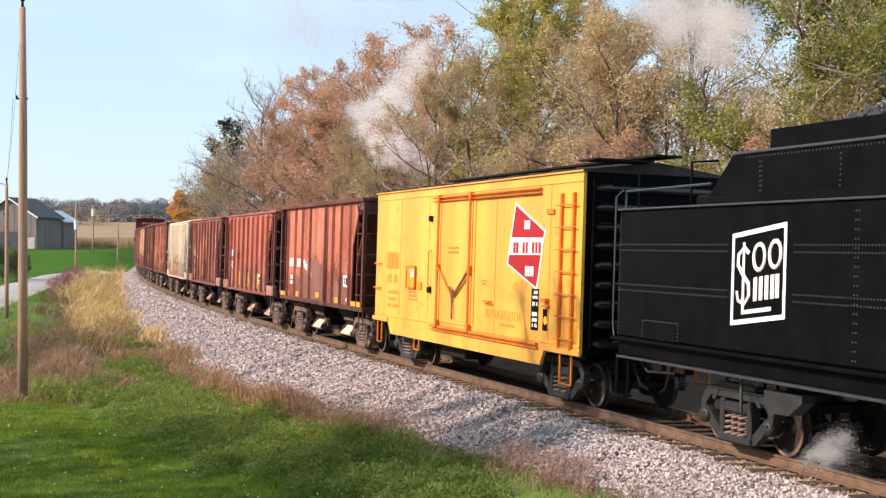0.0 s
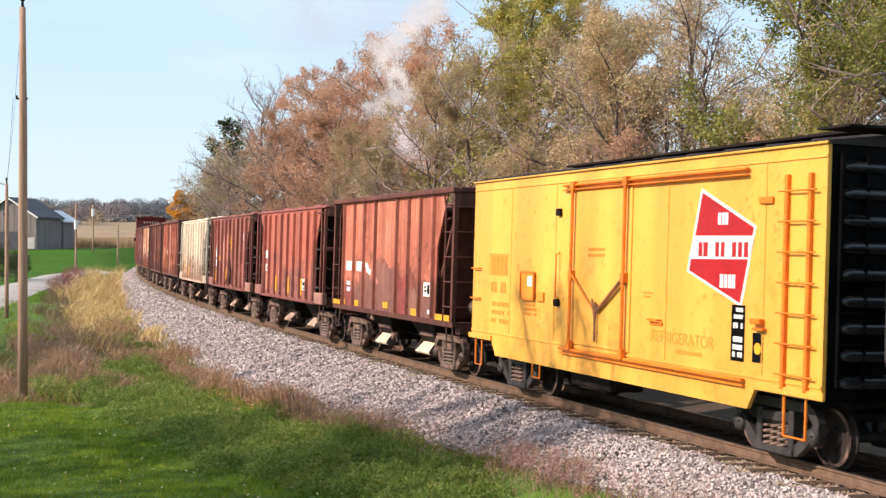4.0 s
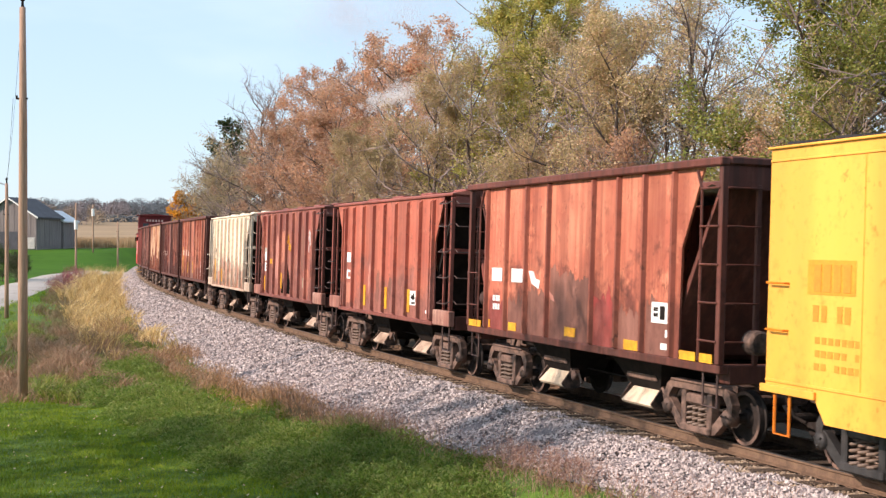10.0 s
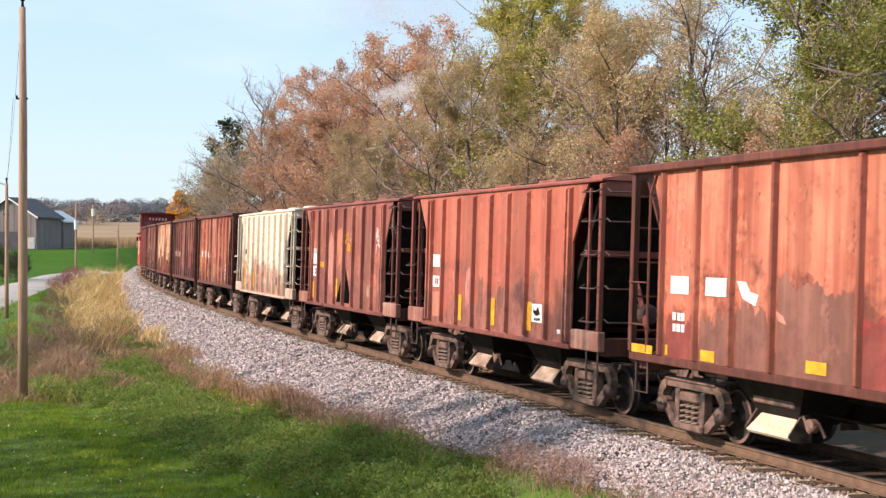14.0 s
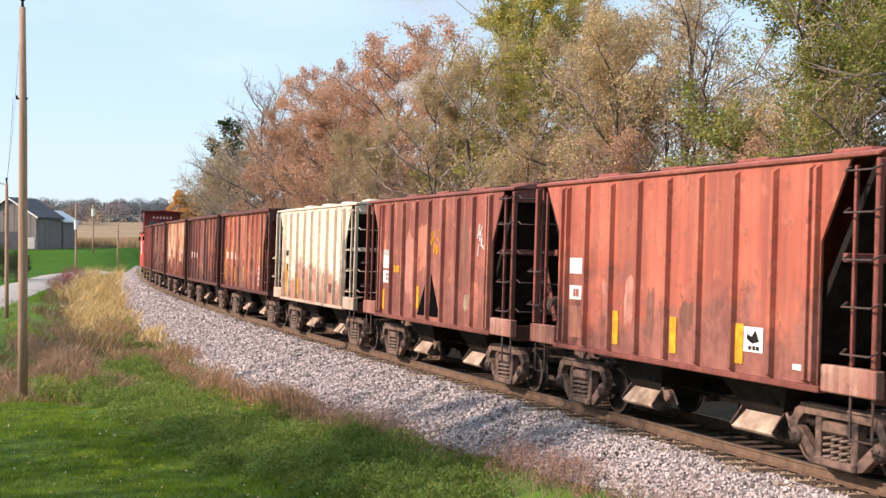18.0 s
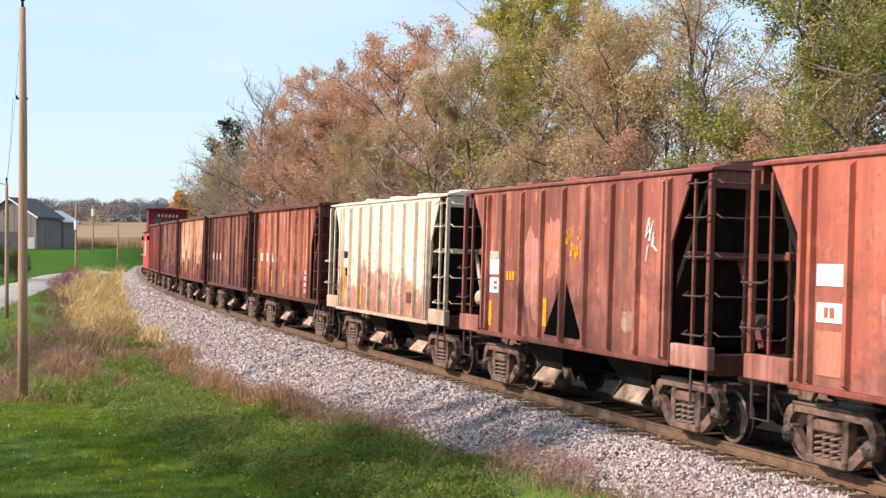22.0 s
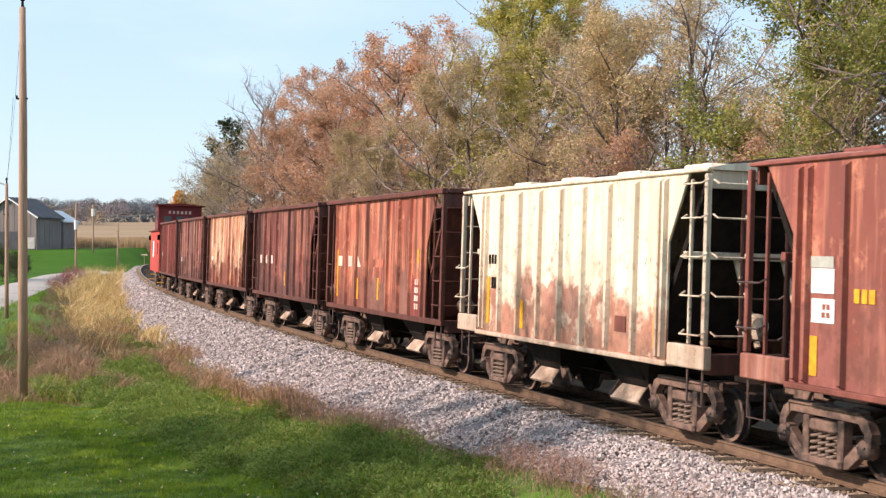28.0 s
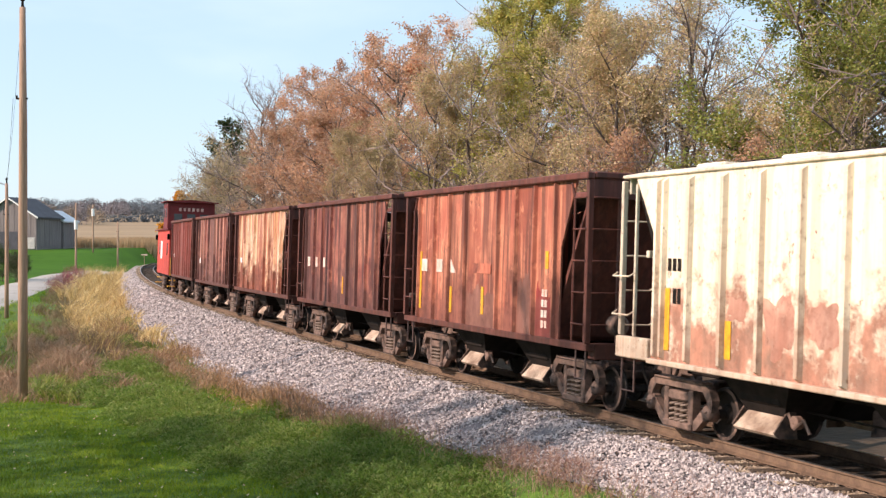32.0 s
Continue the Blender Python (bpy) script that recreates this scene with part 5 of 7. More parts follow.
    part("floor", Shape().box(-6.19, 6.19, -1.44, 1.44, 1.0, 1.1), M_SOOT_SHADE, car)
    under(car, M_SOOT_SHADE, 6.1)
    part("underframe_box", Shape().box(0.3, 1.9, 0.5, 1.2, 0.42, 0.9, 0.03), M_SOOT_SHADE, car)
    for x in (4.65, -4.65):
        truck(car, x, M_TRUCK_GREY)
    return car


M_TRUCK_GREY = simple("grey_cast_steel", (0.05, 0.047, 0.046), (0.02, 0.019, 0.019), 5.0, 0.6, 0.0, 0.2)
reefer(-22.41)


# ---------------------------------------------------------------- tender
M_COAL = simple("coal", (0.018, 0.018, 0.02), (0.035, 0.035, 0.038), 6.0, 0.45, 0.0, 0.5)


def rivets(pts, r=0.016):
    sh = Shape()
    for x, y, z in pts:
        sd = 1 if y > 0 else -1
        vs = [(x + r * math.cos(a), y, z + r * math.sin(a)) for a in (0.0, 1.05, 2.09, 3.14, 4.19, 5.24)]
        vs += [(x + r * 0.6 * math.cos(a), y + sd * r * 0.7, z + r * 0.6 * math.sin(a)) for a in (0.0, 1.05, 2.09, 3.14, 4.19, 5.24)]
        sh.add(vs, [(i, (i + 1) % 6, (i + 1) % 6 + 6, i + 6) for i in range(6)] + [(6, 7, 8, 9, 10, 11)])
    return sh


def slanted(sh):
    """Leans a shape down towards the tail, as the emblem is painted."""
    sh.v = [(x, y, z - 0.12 * (x + 0.5)) for x, y, z in sh.v]
    return sh


def tender(place):
    car = new_car("steam_locomotive_tender", "black riveted steam locomotive tender heaped with coal", place, 2.35, "tender")
    part("tank", Shape().box(-5.3, 4.43, -1.5, 1.5, 1.50, 3.66, 0.035), M_BLACK, car)
    part("deck_plate", Shape().box(-5.3, 4.46, -1.525, 1.525, 3.665, 3.70, 0.01), M_RIVET, car)
    part("underframe", Shape().box(-5.3, 4.5, -1.42, 1.42, 1.18, 1.49, 0.02), M_BLACK, car)
    for sd in (1, -1):
        ys = sorted((sd * 1.42, sd * 1.58))
        part("frame_flange", Shape().box(-5.3, 4.5, ys[0], ys[1], 1.44, 1.495, 0.01), M_BLACK, car)
        part("frame_flange", Shape().box(-5.3, 4.3, ys[0], ys[1] - 0.02, 1.14, 1.18, 0.01), M_RIVET, car)
        bunk = Shape().prism([(1.75, 3.71), (0.95, 4.42), (-5.3, 4.42), (-5.3, 3.71)], "y", sd * 1.40, sd * 1.46)
        part("coal_bunker_side", bunk, M_BLACK, car, fix=True)
        part("bunker_flange", Shape().box(-5.3, 0.95, min(sd * 1.38, sd * 1.49), max(sd * 1.38, sd * 1.49), 4.41, 4.45, 0.008), M_RIVET, car)
        part("bunker_base_angle", Shape().box(-5.3, 1.9, min(sd * 1.4, sd * 1.5), max(sd * 1.4, sd * 1.5), 3.70, 3.80, 0.01), M_BLACK, car)
        part("coal_board", Shape().box(-5.3, 0.12, min(sd * 1.34, sd * 1.39), max(sd * 1.34, sd * 1.39), 4.40, 4.74, 0.01), M_BLACK, car)
        pts = [(4.36 - 0.065 * k, sd * 1.5, z) for z in (2.30, 2.40, 2.98, 3.08) for k in range(148) if not (-0.65 < 4.36 - 0.065 * k < 0.98)]
        pts += [(4.36, sd * 1.5, 1.56 + 0.06 * k) for k in range(34)]
        pts += [(x, sd * 1.5, 1.6 + 0.12 * k) for x in (-2.0, -2.06) for k in range(17)]
        pts += [(0.6 - 0.08 * k, sd * 1.46, 4.36) for k in range(74)]
        pts += [(x, sd * 1.46, 3.86 + 0.07 * k) for x in (0.25, 0.2, -1.6, -3.4) for k in range(7)]
        pts += [(3.5 - 0.06 * k, sd * 1.5, 1.82 if k else 1.8) for k in range(20)] + [(x, sd * 1.5, 1.55 + 0.06 * k) for x in (3.5, 2.36) for k in range(5)]
        part("riveting", rivets(pts), M_RIVET, car, kind="stuff")
        part("wash_plate", Shape().box(2.4, 3.46, min(sd * 1.495, sd * 1.507), max(sd * 1.495, sd * 1.507), 1.52, 1.8), M_BLACK, car)
        rail = Shape().tube([(4.35, sd * 1.42, 3.7), (4.35, sd * 1.42, 4.0), (1.6, sd * 1.42, 4.02)], 0.022, 6)
        part("deck_handrail", rail, M_RIVET, car)
        hr = Shape().tube([(4.5, sd * 1.5, 1.5), (4.56, sd * 1.5, 1.7), (4.56, sd * 1.5, 3.9), (4.4, sd * 1.45, 4.02)], 0.02, 6)
        part("corner_handrail", hr, M_RIVET, car)
        st = Shape().tube([(4.35, sd * 1.5, 1.2), (4.35, sd * 1.5, 0.5), (3.95, sd * 1.5, 0.5), (3.95, sd * 1.5, 1.2)], 0.03, 6).box(3.95, 4.35, sd * 1.5 - 0.08, sd * 1.5 + 0.08, 0.48, 0.52)
        part("step", st, M_BLACK, car)
        for x, w in ((-0.4, 0.45), (-5.0, 0.4)):
            cyl = Shape().prism([(x + w, 1.02), (x + w, 0.82), (x + w - 0.15, 0.70), (x - w + 0.3, 0.72), (x - w, 0.92), (x - w, 1.02)], "y", min(sd * 1.2, sd * 1.42), max(sd * 1.2, sd * 1.42))
            part("brake_gear_casting", cyl, M_TRUCK_BLACK, car, "grey cast bracket under the frame", fix=True)
        pp = Shape().tube([(3.9, sd * 1.3, 1.1), (3.6, sd * 1.32, 0.95), (2.7, sd * 1.32, 1.0)], 0.02, 5).tube([(0.9, sd * 1.25, 1.15), (0.8, sd * 1.3, 0.6)], 0.025, 5)
        part("pipe", pp, M_TRUCK_BLACK, car)
    y = 1.503
    for x0, x1, z0, z1 in ((-0.52, 0.84, 3.33, 3.40), (-0.52, 0.84, 2.05, 2.12), (0.775, 0.84, 2.121, 3.329), (-0.52, -0.455, 2.121, 3.329)):
        part("emblem_border", slanted(Shape().box(x0, x1, y - 0.002, y + 0.003, z0, z1)), M_WHITE, car, "white emblem frame")
    emb = Shape()
    emb.box(0.50, 0.56, y - 0.002, y + 0.003, 2.2, 3.24)
    arc = [(0.40, 3.06), (0.52, 3.16), (0.66, 3.08), (0.68, 2.92), (0.54, 2.76), (0.40, 2.62), (0.38, 2.46), (0.50, 2.34), (0.66, 2.40), (0.70, 2.54)]
    emb.tube([(a, y - 0.03, b) for a, b in arc], 0.048, 5)
    for cx, cz in ((0.14, 2.98), (-0.25, 2.98)):
        ring = [(cx + 0.14 * math.cos(q), y - 0.03, cz + 0.19 * math.sin(q)) for q in np.linspace(0, 2 * math.pi, 15)]
        emb.tube(ring, 0.048, 5, False)
    for x in (0.22, 0.08, -0.06, -0.2, -0.32):
        emb.box(x - 0.045, x + 0.045, y - 0.002, y + 0.003, 2.36, 2.70)
    emb.box(-0.18, 0.55, y - 0.002, y + 0.003, 2.19, 2.25)
    part("emblem", slanted(emb), M_WHITE, car, "white painted emblem of plain shapes")
    coal = Shape()
    rng = random.Random(2)
    for i in range(900):
        x, yy = rng.uniform(-5.2, 0.0), rng.uniform(-1.28, 1.28)
        h = 4.55 + 0.42 * (1 - (yy / 1.3) ** 2) * min(1, (0.1 - x) / 1.2) + rng.uniform(-0.08, 0.05)
        r = rng.uniform(0.06, 0.15)
        vs = [Vector(v) for v in ((1, 0, 0), (-1, 0, 0), (0, 1, 0), (0, -1, 0), (0, 0, 1), (0, 0, -1))]
        q = Euler((rng.uniform(0, 6), rng.uniform(0, 6), 0)).to_matrix()
        coal.add([tuple(Vector((x, yy, h)) + q @ (v * r * rng.uniform(0.7, 1.2))) for v in vs],
                 [(0, 2, 4), (2, 1, 4), (1, 3, 4), (3, 0, 4), (2, 0, 5), (1, 2, 5), (3, 1, 5), (0, 3, 5)])
    coal.box(-5.25, 0.05, -1.33, 1.33, 3.72, 4.5)
    part("coal_heap", coal, M_COAL, car, "heap of black coal", kind="stuff")
    part("rear_bunker_wall", Shape().prism([(1.75, 3.71), (1.70, 3.71), (0.9, 4.42), (0.95, 4.42)], "y", -1.39, 1.39), M_BLACK, car, fix=True)
    part("water_hatch", Shape().box(2.6, 3.6, -0.5, 0.5, 3.70, 3.95, 0.04), M_BLACK, car)
    part("rear_lamp_rail", Shape().tube([(4.3, -1.2, 3.7), (4.3, -1.2, 4.3), (4.3, 1.2, 4.3), (4.3, 1.2, 3.7)], 0.022, 6).tube([(2.9, 1.0, 3.7), (2.9, 1.0, 4.45), (2.9, 0.5, 4.5)], 0.022, 6), M_BLACK, car)
    coupler(car, 4.45, M_SOOT_SHADE)
    for x in (1.25, -3.45):
        truck(car, x, M_TRUCK_BLACK, True, 1.72)
    return car


tender(-34.5)


# ---------------------------------------------------------------- caboose
M_CABOOSE = weathered("caboose_red_paint", (0.60, 0.06, 0.04), (0.36, 0.04, 0.03), (0.34, 0.05, 0.035), 0.4, 0.25, 0.3, (1, 7, 2))
# Darker caboose red; the shade on the cupola's end is put into it.
M_CAB_DARK = simple("dark_roof_shaded_cupola_red", (0.20, 0.022, 0.022), (0.13, 0.016, 0.016), 2.0, 0.6, 0.0, 0.1)
M_GLASS = simple("dark_window_glass", (0.02, 0.025, 0.03), (0.03, 0.035, 0.04), 2.0, 0.08, 0.0, 0.0, spec=0.6)


def caboose(place):
    car = new_car("caboose", "red railway caboose with dark cupola at the train's tail", place, 3.3, "caboose")
    part("body", Shape().box(-4.2, 4.55, -1.45, 1.45, 1.12, 3.92, 0.03), M_CABOOSE, car)
    part("roof", Shape().prism([(-1.6, 3.92), (-1.6, 3.98), (0, 4.2), (1.6, 3.98), (1.6, 3.92)], "x", -5.0, 5.0), M_CAB_DARK, car, fix=True)
    part("cupola", Shape().box(-2.5, 0.3, -1.46, 1.46, 4.0, 5.66, 0.03), M_CAB_DARK, car, "cupola in red darkened for its shaded end")
    part("cupola_roof", Shape().prism([(-1.66, 5.66), (-1.66, 5.71), (0, 5.84), (1.66, 5.71), (1.66, 5.66)], "x", -2.8, 0.6), M_CAB_DARK, car, fix=True)
    for sd in (1, -1):
        for x in (-1.8, -0.4):
            part("cupola_window", Shape().box(x - 0.3, x + 0.3, min(sd * 1.45, sd * 1.475), max(sd * 1.45, sd * 1.475), 4.7, 5.3), M_GLASS, car)
        for x in (-3.0, 2.6):
            part("window", Shape().box(x - 0.3, x + 0.3, min(sd * 1.44, sd * 1.465), max(sd * 1.44, sd * 1.465), 2.35, 3.1), M_GLASS, car)
        part("sign_panel", Shape().box(0.6, 1.8, min(sd * 1.44, sd * 1.462), max(sd * 1.44, sd * 1.462), 2.1, 3.25), M_WHITE, car, "white panel on the side")
        for e in (1, -1):
            part("platform_rail", Shape().tube([(e * 4.95, sd * 1.4, 1.1), (e * 4.95, sd * 1.4, 2.2), (e * 4.95, sd * 0.5, 2.2), (e * 4.95, sd * 0.5, 1.1)], 0.025, 5), M_YELLOW, car)
            part("platform_step", Shape().box(min(e * 4.3, e * 4.9), max(e * 4.3, e * 4.9), min(sd * 1.1, sd * 1.5), max(sd * 1.1, sd * 1.5), 0.45, 0.5).box(min(e * 4.3, e * 4.9), max(e * 4.3, e * 4.9), min(sd * 1.05, sd * 1.4), max(sd * 1.05, sd * 1.4), 0.8, 0.85), M_YELLOW, car)
            part("marker_lamp", Shape().box(min(e * 4.38, e * 4.62), max(e * 4.38, e * 4.62), sd * 1.55 - 0.12, sd * 1.5 + 0.1, 3.3, 3.65, 0.03), M_BLACK, car)
    for k in range(6):
        part("lettering", Shape().box(-2.525, -2.505, -0.75 + k * 0.27, -0.75 + k * 0.27 + 0.15, 5.12, 5.32), M_FADED, car, "pale lettering on the cupola")
    for yq in (-0.8, 0.0, 0.8):
        part("cupola_window", Shape().box(-2.52, -2.49, yq - 0.25, yq + 0.25, 4.55, 4.95), M_GLASS, car)
    for e in (1, -1):
        part("platform", Shape().box(min(e * 4.2, e * 5.0), max(e * 4.2, e * 5.0), -1.42, 1.42, 1.05, 1.14, 0.01), M_SOOT_SHADE, car)
        coupler(car, e * 5.0, M_SOOT_SHADE)
    part("smoke_stack", Shape().tube([(-3.2, 0.6, 3.8), (-3.2, 0.6, 4.5)], 0.09, 10), M_SOOT_SHADE, car)
    under(car, M_SOOT_SHADE, 4.9)
    for x in (3.3, -3.3):
        truck(car, x, M_TRUCK)
    return car


caboose(94.6)

# ---------------------------------------------------------------- trees
M_BARK = simple("grey_brown_bark", (0.17, 0.125, 0.095), (0.09, 0.068, 0.055), 4.0, 0.95, 0.0, 0.6, stretch=(4, 4, 0.8))
M_TWIG = simple("pale_twig_bark", (0.36, 0.275, 0.24), (0.21, 0.155, 0.135), 3.0, 0.9, 0.0, 0.2)
L_RUST = leafy("rust_brown_leaves", [(0.42, 0.205, 0.12), (0.57, 0.315, 0.20), (0.50, 0.29, 0.165), (0.64, 0.41, 0.265), (0.37, 0.225, 0.11)])
L_OLIVE = leafy("olive_tan_leaves", [(0.37, 0.31, 0.12), (0.55, 0.41, 0.23), (0.62, 0.44, 0.28), (0.38, 0.34, 0.12), (0.54, 0.34, 0.21)])
L_GREEN = leafy("yellow_green_leaves", [(0.25, 0.26, 0.06), (0.45, 0.42, 0.11), (0.35, 0.34, 0.09), (0.56, 0.43, 0.13), (0.18, 0.19, 0.05)])
L_GREEN2 = leafy("fresh_green_leaves", [(0.21, 0.26, 0.05), (0.32, 0.36, 0.08), (0.45, 0.42, 0.10), (0.16, 0.19, 0.04), (0.53, 0.40, 0.11)])
L_GOLD = leafy("golden_leaves", [(0.55, 0.25, 0.02), (0.62, 0.30, 0.03), (0.45, 0.22, 0.03)])
L_DARK = leafy("dark_needle_leaves", [(0.035, 0.06, 0.02), (0.06, 0.08, 0.025), (0.05, 0.07, 0.03)])
L_GREY = leafy("grey_brown_leaves", [(0.32, 0.25, 0.15), (0.42, 0.32, 0.19), (0.36, 0.29, 0.14)])
L_PLUM = leafy("plum_red_leaves", [(0.22, 0.04, 0.07), (0.30, 0.07, 0.09), (0.17, 0.05, 0.06)])


class Tree:
    """A tapered trunk with limbs, branches and twigs, and leaves at the twigs."""

    def __init__(self, seed, height, spread_r, leaves, leaf_size, limbs=11, low=0.2, twigs=6, upright=0.35, lean=(0, 0)):
        rng = random.Random(seed)
        self.wood, self.twig = Shape(), Shape()
        tips = []
        trunk = []
        x = y = 0.0
        for i in range(9):
            f = i / 8
            trunk.append(Vector((x + lean[0] * f * height, y + lean[1] * f * height, f * height * 0.9)))
            x += rng.uniform(-0.25, 0.25) * height / 14
            y += rng.uniform(-0.25, 0.25) * height / 14
        r0 = 0.016 * height
        self.wood.tube(trunk, [r0 * (1.25 if i == 0 else 1 - 0.9 * i / 8) for i in range(9)], 8)

        def grow(start, d, length, r, depth):
            pts = [start.copy()]
            p = start.copy()
            n = (5, 4, 2)[depth]
            for _ in range(n):
                d = (d + Vector((rng.gauss(0, 0.16), rng.gauss(0, 0.16), rng.gauss(0.05 * upright, 0.12)))).normalized()
                p = p + d * length / n
                pts.append(p.copy())
            sh = self.wood if depth == 0 else self.twig
            if depth == 2:
                side = d.cross(Vector((rng.gauss(0, 1), rng.gauss(0, 1), rng.gauss(0, 1)))).normalized()
                k = len(sh.v)
                for i, q in enumerate(pts):
                    hw = side * max(r * (1 - 0.8 * i / n), 0.006)
                    sh.v.extend((tuple(q - hw), tuple(q + hw)))
                sh.f.extend((k + 2 * i, k + 2 * i + 1, k + 2 * i + 3, k + 2 * i + 2) for i in range(n))
            else:
                sh.tube(pts, [r * (1 - 0.8 * i / n) for i in range(n + 1)], 6 if depth == 0 else 4, False)
            if depth == 2:
                tips.append((pts, d))
                return
            kids = (7 if depth == 0 else twigs)
            for k in range(kids):
                f = 0.25 + 0.75 * (k + rng.random()) / kids
                i = min(int(f * n), n - 1)
                q = pts[i].lerp(pts[i + 1], f * n - i) if f * n < n else pts[-1]
                side = Vector((rng.gauss(0, 1), rng.gauss(0, 1), rng.gauss(upright * 0.7, 0.7))).normalized()
                grow(q, (d * 0.75 + side * 0.85).normalized(), length * rng.uniform(0.38, 0.6), r * 0.5, depth + 1)

        for k in range(limbs):
            f = low + (0.97 - low) * (k + rng.uniform(0, 0.8)) / limbs
            i = min(int(f * 8), 7)
            q = trunk[i].lerp(trunk[i + 1], f * 8 - i)
            a = k * 2.4 + rng.uniform(-0.5, 0.5)
            reach = spread_r * (1.0 - 0.55 * abs(f - 0.45) / 0.55) * rng.uniform(0.75, 1.2)
            grow(q, Vector((math.cos(a), math.sin(a), upright + 0.9 * f * f + rng.uniform(0, 0.3))).normalized(), reach, r0 * 0.42 * (1.1 - f * 0.6), 0)
        self.leaves = Shape()
        if leaves:
            per = max(1, leaves // max(1, len(tips)))
            v, fc = self.leaves.v, self.leaves.f
            for pts, d in tips:
                if rng.random() < 0.06:
                    continue
                dense = min(1.0, max(0.0, 0.55 + 1.7 * noise.noise(pts[0] * 0.42 + Vector((seed, 0, 0)))))
                for _ in range(int(per * 2.0 * dense * rng.uniform(0.6, 1.4) + rng.random())):
                    i = rng.randrange(len(pts) - 1)
                    c = pts[i].lerp(pts[i + 1], rng.random()) + Vector((rng.gauss(0, 0.16), rng.gauss(0, 0.16), rng.gauss(-0.04, 0.14)))
                    s = leaf_size * rng.uniform(0.6, 1.3)
                    u = Vector((rng.gauss(0, 1), rng.gauss(0, 1), rng.gauss(0, 0.7))).normalized()
                    w = u.orthogonal().normalized() if rng.random() < 0.5 else u.cross(Vector((rng.random(), rng.random(), rng.random()))).normalized()
                    n = len(v)
                    v.extend((tuple(c - u * s * 0.5), tuple(c + w * s * 0.32), tuple(c + u * s * 0.5), tuple(c - w * s * 0.32)))
                    fc.append((n, n + 1, n + 2, n + 3))

    def thing(self, name, label, leaf_mat, twig_mat=None):
        ob = bpy.data.objects.new(name, None)
        scene.collection.objects.link(ob)
        part("trunk", self.wood, M_BARK, ob, smooth=True)
        part("branchwork", self.twig, twig_mat or M_TWIG, ob, kind="stuff")
        if self.leaves.f:
            part("crown", self.leaves, leaf_mat, ob, kind="stuff")
        return tagged(ob, label, "tree" if "tree" in name else "shrub")


def plant(model, places, group):
    """Stands copies of a plant at (s, w, size, turn)."""
    first = True
    for s, w, size, turn in places:
        p = level(s, w, 0)
        m = Matrix.Translation((p.x, p.y, land(p.x, p.y) - 0.1)) @ Matrix.Rotation(radians(turn), 4, "Z")
        if first:
            ob, first = model, False
            ob.matrix_basis = m
        else:
            ob = copy_thing(model, m)
        ob.scale = (size, size, size)
        tagged(ob, group=group)


t_rust = Tree(11, 14.8, 4.6, 20000, 0.13, 13, 0.16, 6).thing("tree", "autumn tree with dense rust-brown leaves", L_RUST)
t_rust2 = Tree(12, 13.8, 4.2, 16000, 0.13, 13, 0.14, 6).thing("tree", "autumn tree with thinning brown leaves beside the track", L_RUST)
t_olive = Tree(13, 13, 4.6, 25000, 0.092, 14, 0.10, 7).thing("tree", "half-bare tree with olive and tan leaves", L_OLIVE)
t_olive2 = Tree(14, 14, 5.0, 17000, 0.086, 14, 0.10, 7, 0.25).thing("tree", "sparse tree with grey twigs and a few tan leaves", L_OLIVE)
t_green = Tree(15, 16, 4.6, 34000, 0.125, 13, 0.2, 5).thing("tree", "tall tree still in yellow-green leaf", L_GREEN)
t_green2 = Tree(16, 15, 4.4, 42000, 0.105, 13, 0.15, 5).thing("tree", "leafy green tree with thick dark limbs", L_GREEN2)
t_bare = Tree(17, 13, 4.6, 0, 0.1, 13, 0.2, 7, 0.4).thing("tree", "bare grey tree with fine twigs", L_GREY)
t_grey = Tree(18, 11, 4.0, 5600, 0.14, 13, 0.12, 7).thing("tree", "grey-brown nearly bare tree", L_GREY)
t_dark = Tree(19, 13, 2.6, 5200, 0.26, 18, 0.12, 5, 0.1).thing("evergreen_tree", "dark green evergreen tree among bare trees", L_DARK)
s_brush = Tree(20, 4.6, 2.4, 7000, 0.075, 13, 0.05, 7, 0.6).thing("shrub", "tangled tan brush with dry leaves", L_OLIVE)
s_brush2 = Tree(21, 4.2, 2.3, 5000, 0.075, 13, 0.05, 7, 0.6).thing("shrub", "grey twiggy brush with rust leaves", L_RUST)

WOOD = "trees along the far side of the track"
plant(t_rust, [(75, -11.5, 1.12, 0), (86, -11, 0.98, 80), (58, -12.5, 1.15, 140), (70, -12, 1.1, 200), (64, -14, 1.2, 300), (80, -15, 1.2, 20)], WOOD)
plant(t_rust2, [(79, -9, 1.0, 20), (50, -13, 1.12, 120), (88, -9, 0.85, 250), (84, -13, 1.1, 60), (62, -9, 0.95, 190), (66, -10.5, 1.0, 330)], WOOD)
plant(t_olive, [(40, -9.5, 0.95, 30), (28, -12, 1.0, 100), (22, -10, 0.95, 170), (33, -16, 1.1, 240), (54, -9, 0.8, 300), (47, -8.5, 0.75, 10)], WOOD)
plant(t_olive2, [(30, -18, 1.02, 50), (36, -10, 0.9, 110), (25, -14.5, 1.0, 200), (13.5, -16.5, 0.9, 160), (22, -23, 1.1, 290), (14, -20, 1.1, 20)], WOOD)
plant(t_green, [(39, -15.5, 1.15, 200), (36, -12.5, 1.0, 75), (44, -16, 1.0, 300)], WOOD)
plant(t_green2, [(13, -13.2, 1.0, 0), (10, -11, 0.8, 130), (12, -14.2, 1.15, 220)], WOOD)
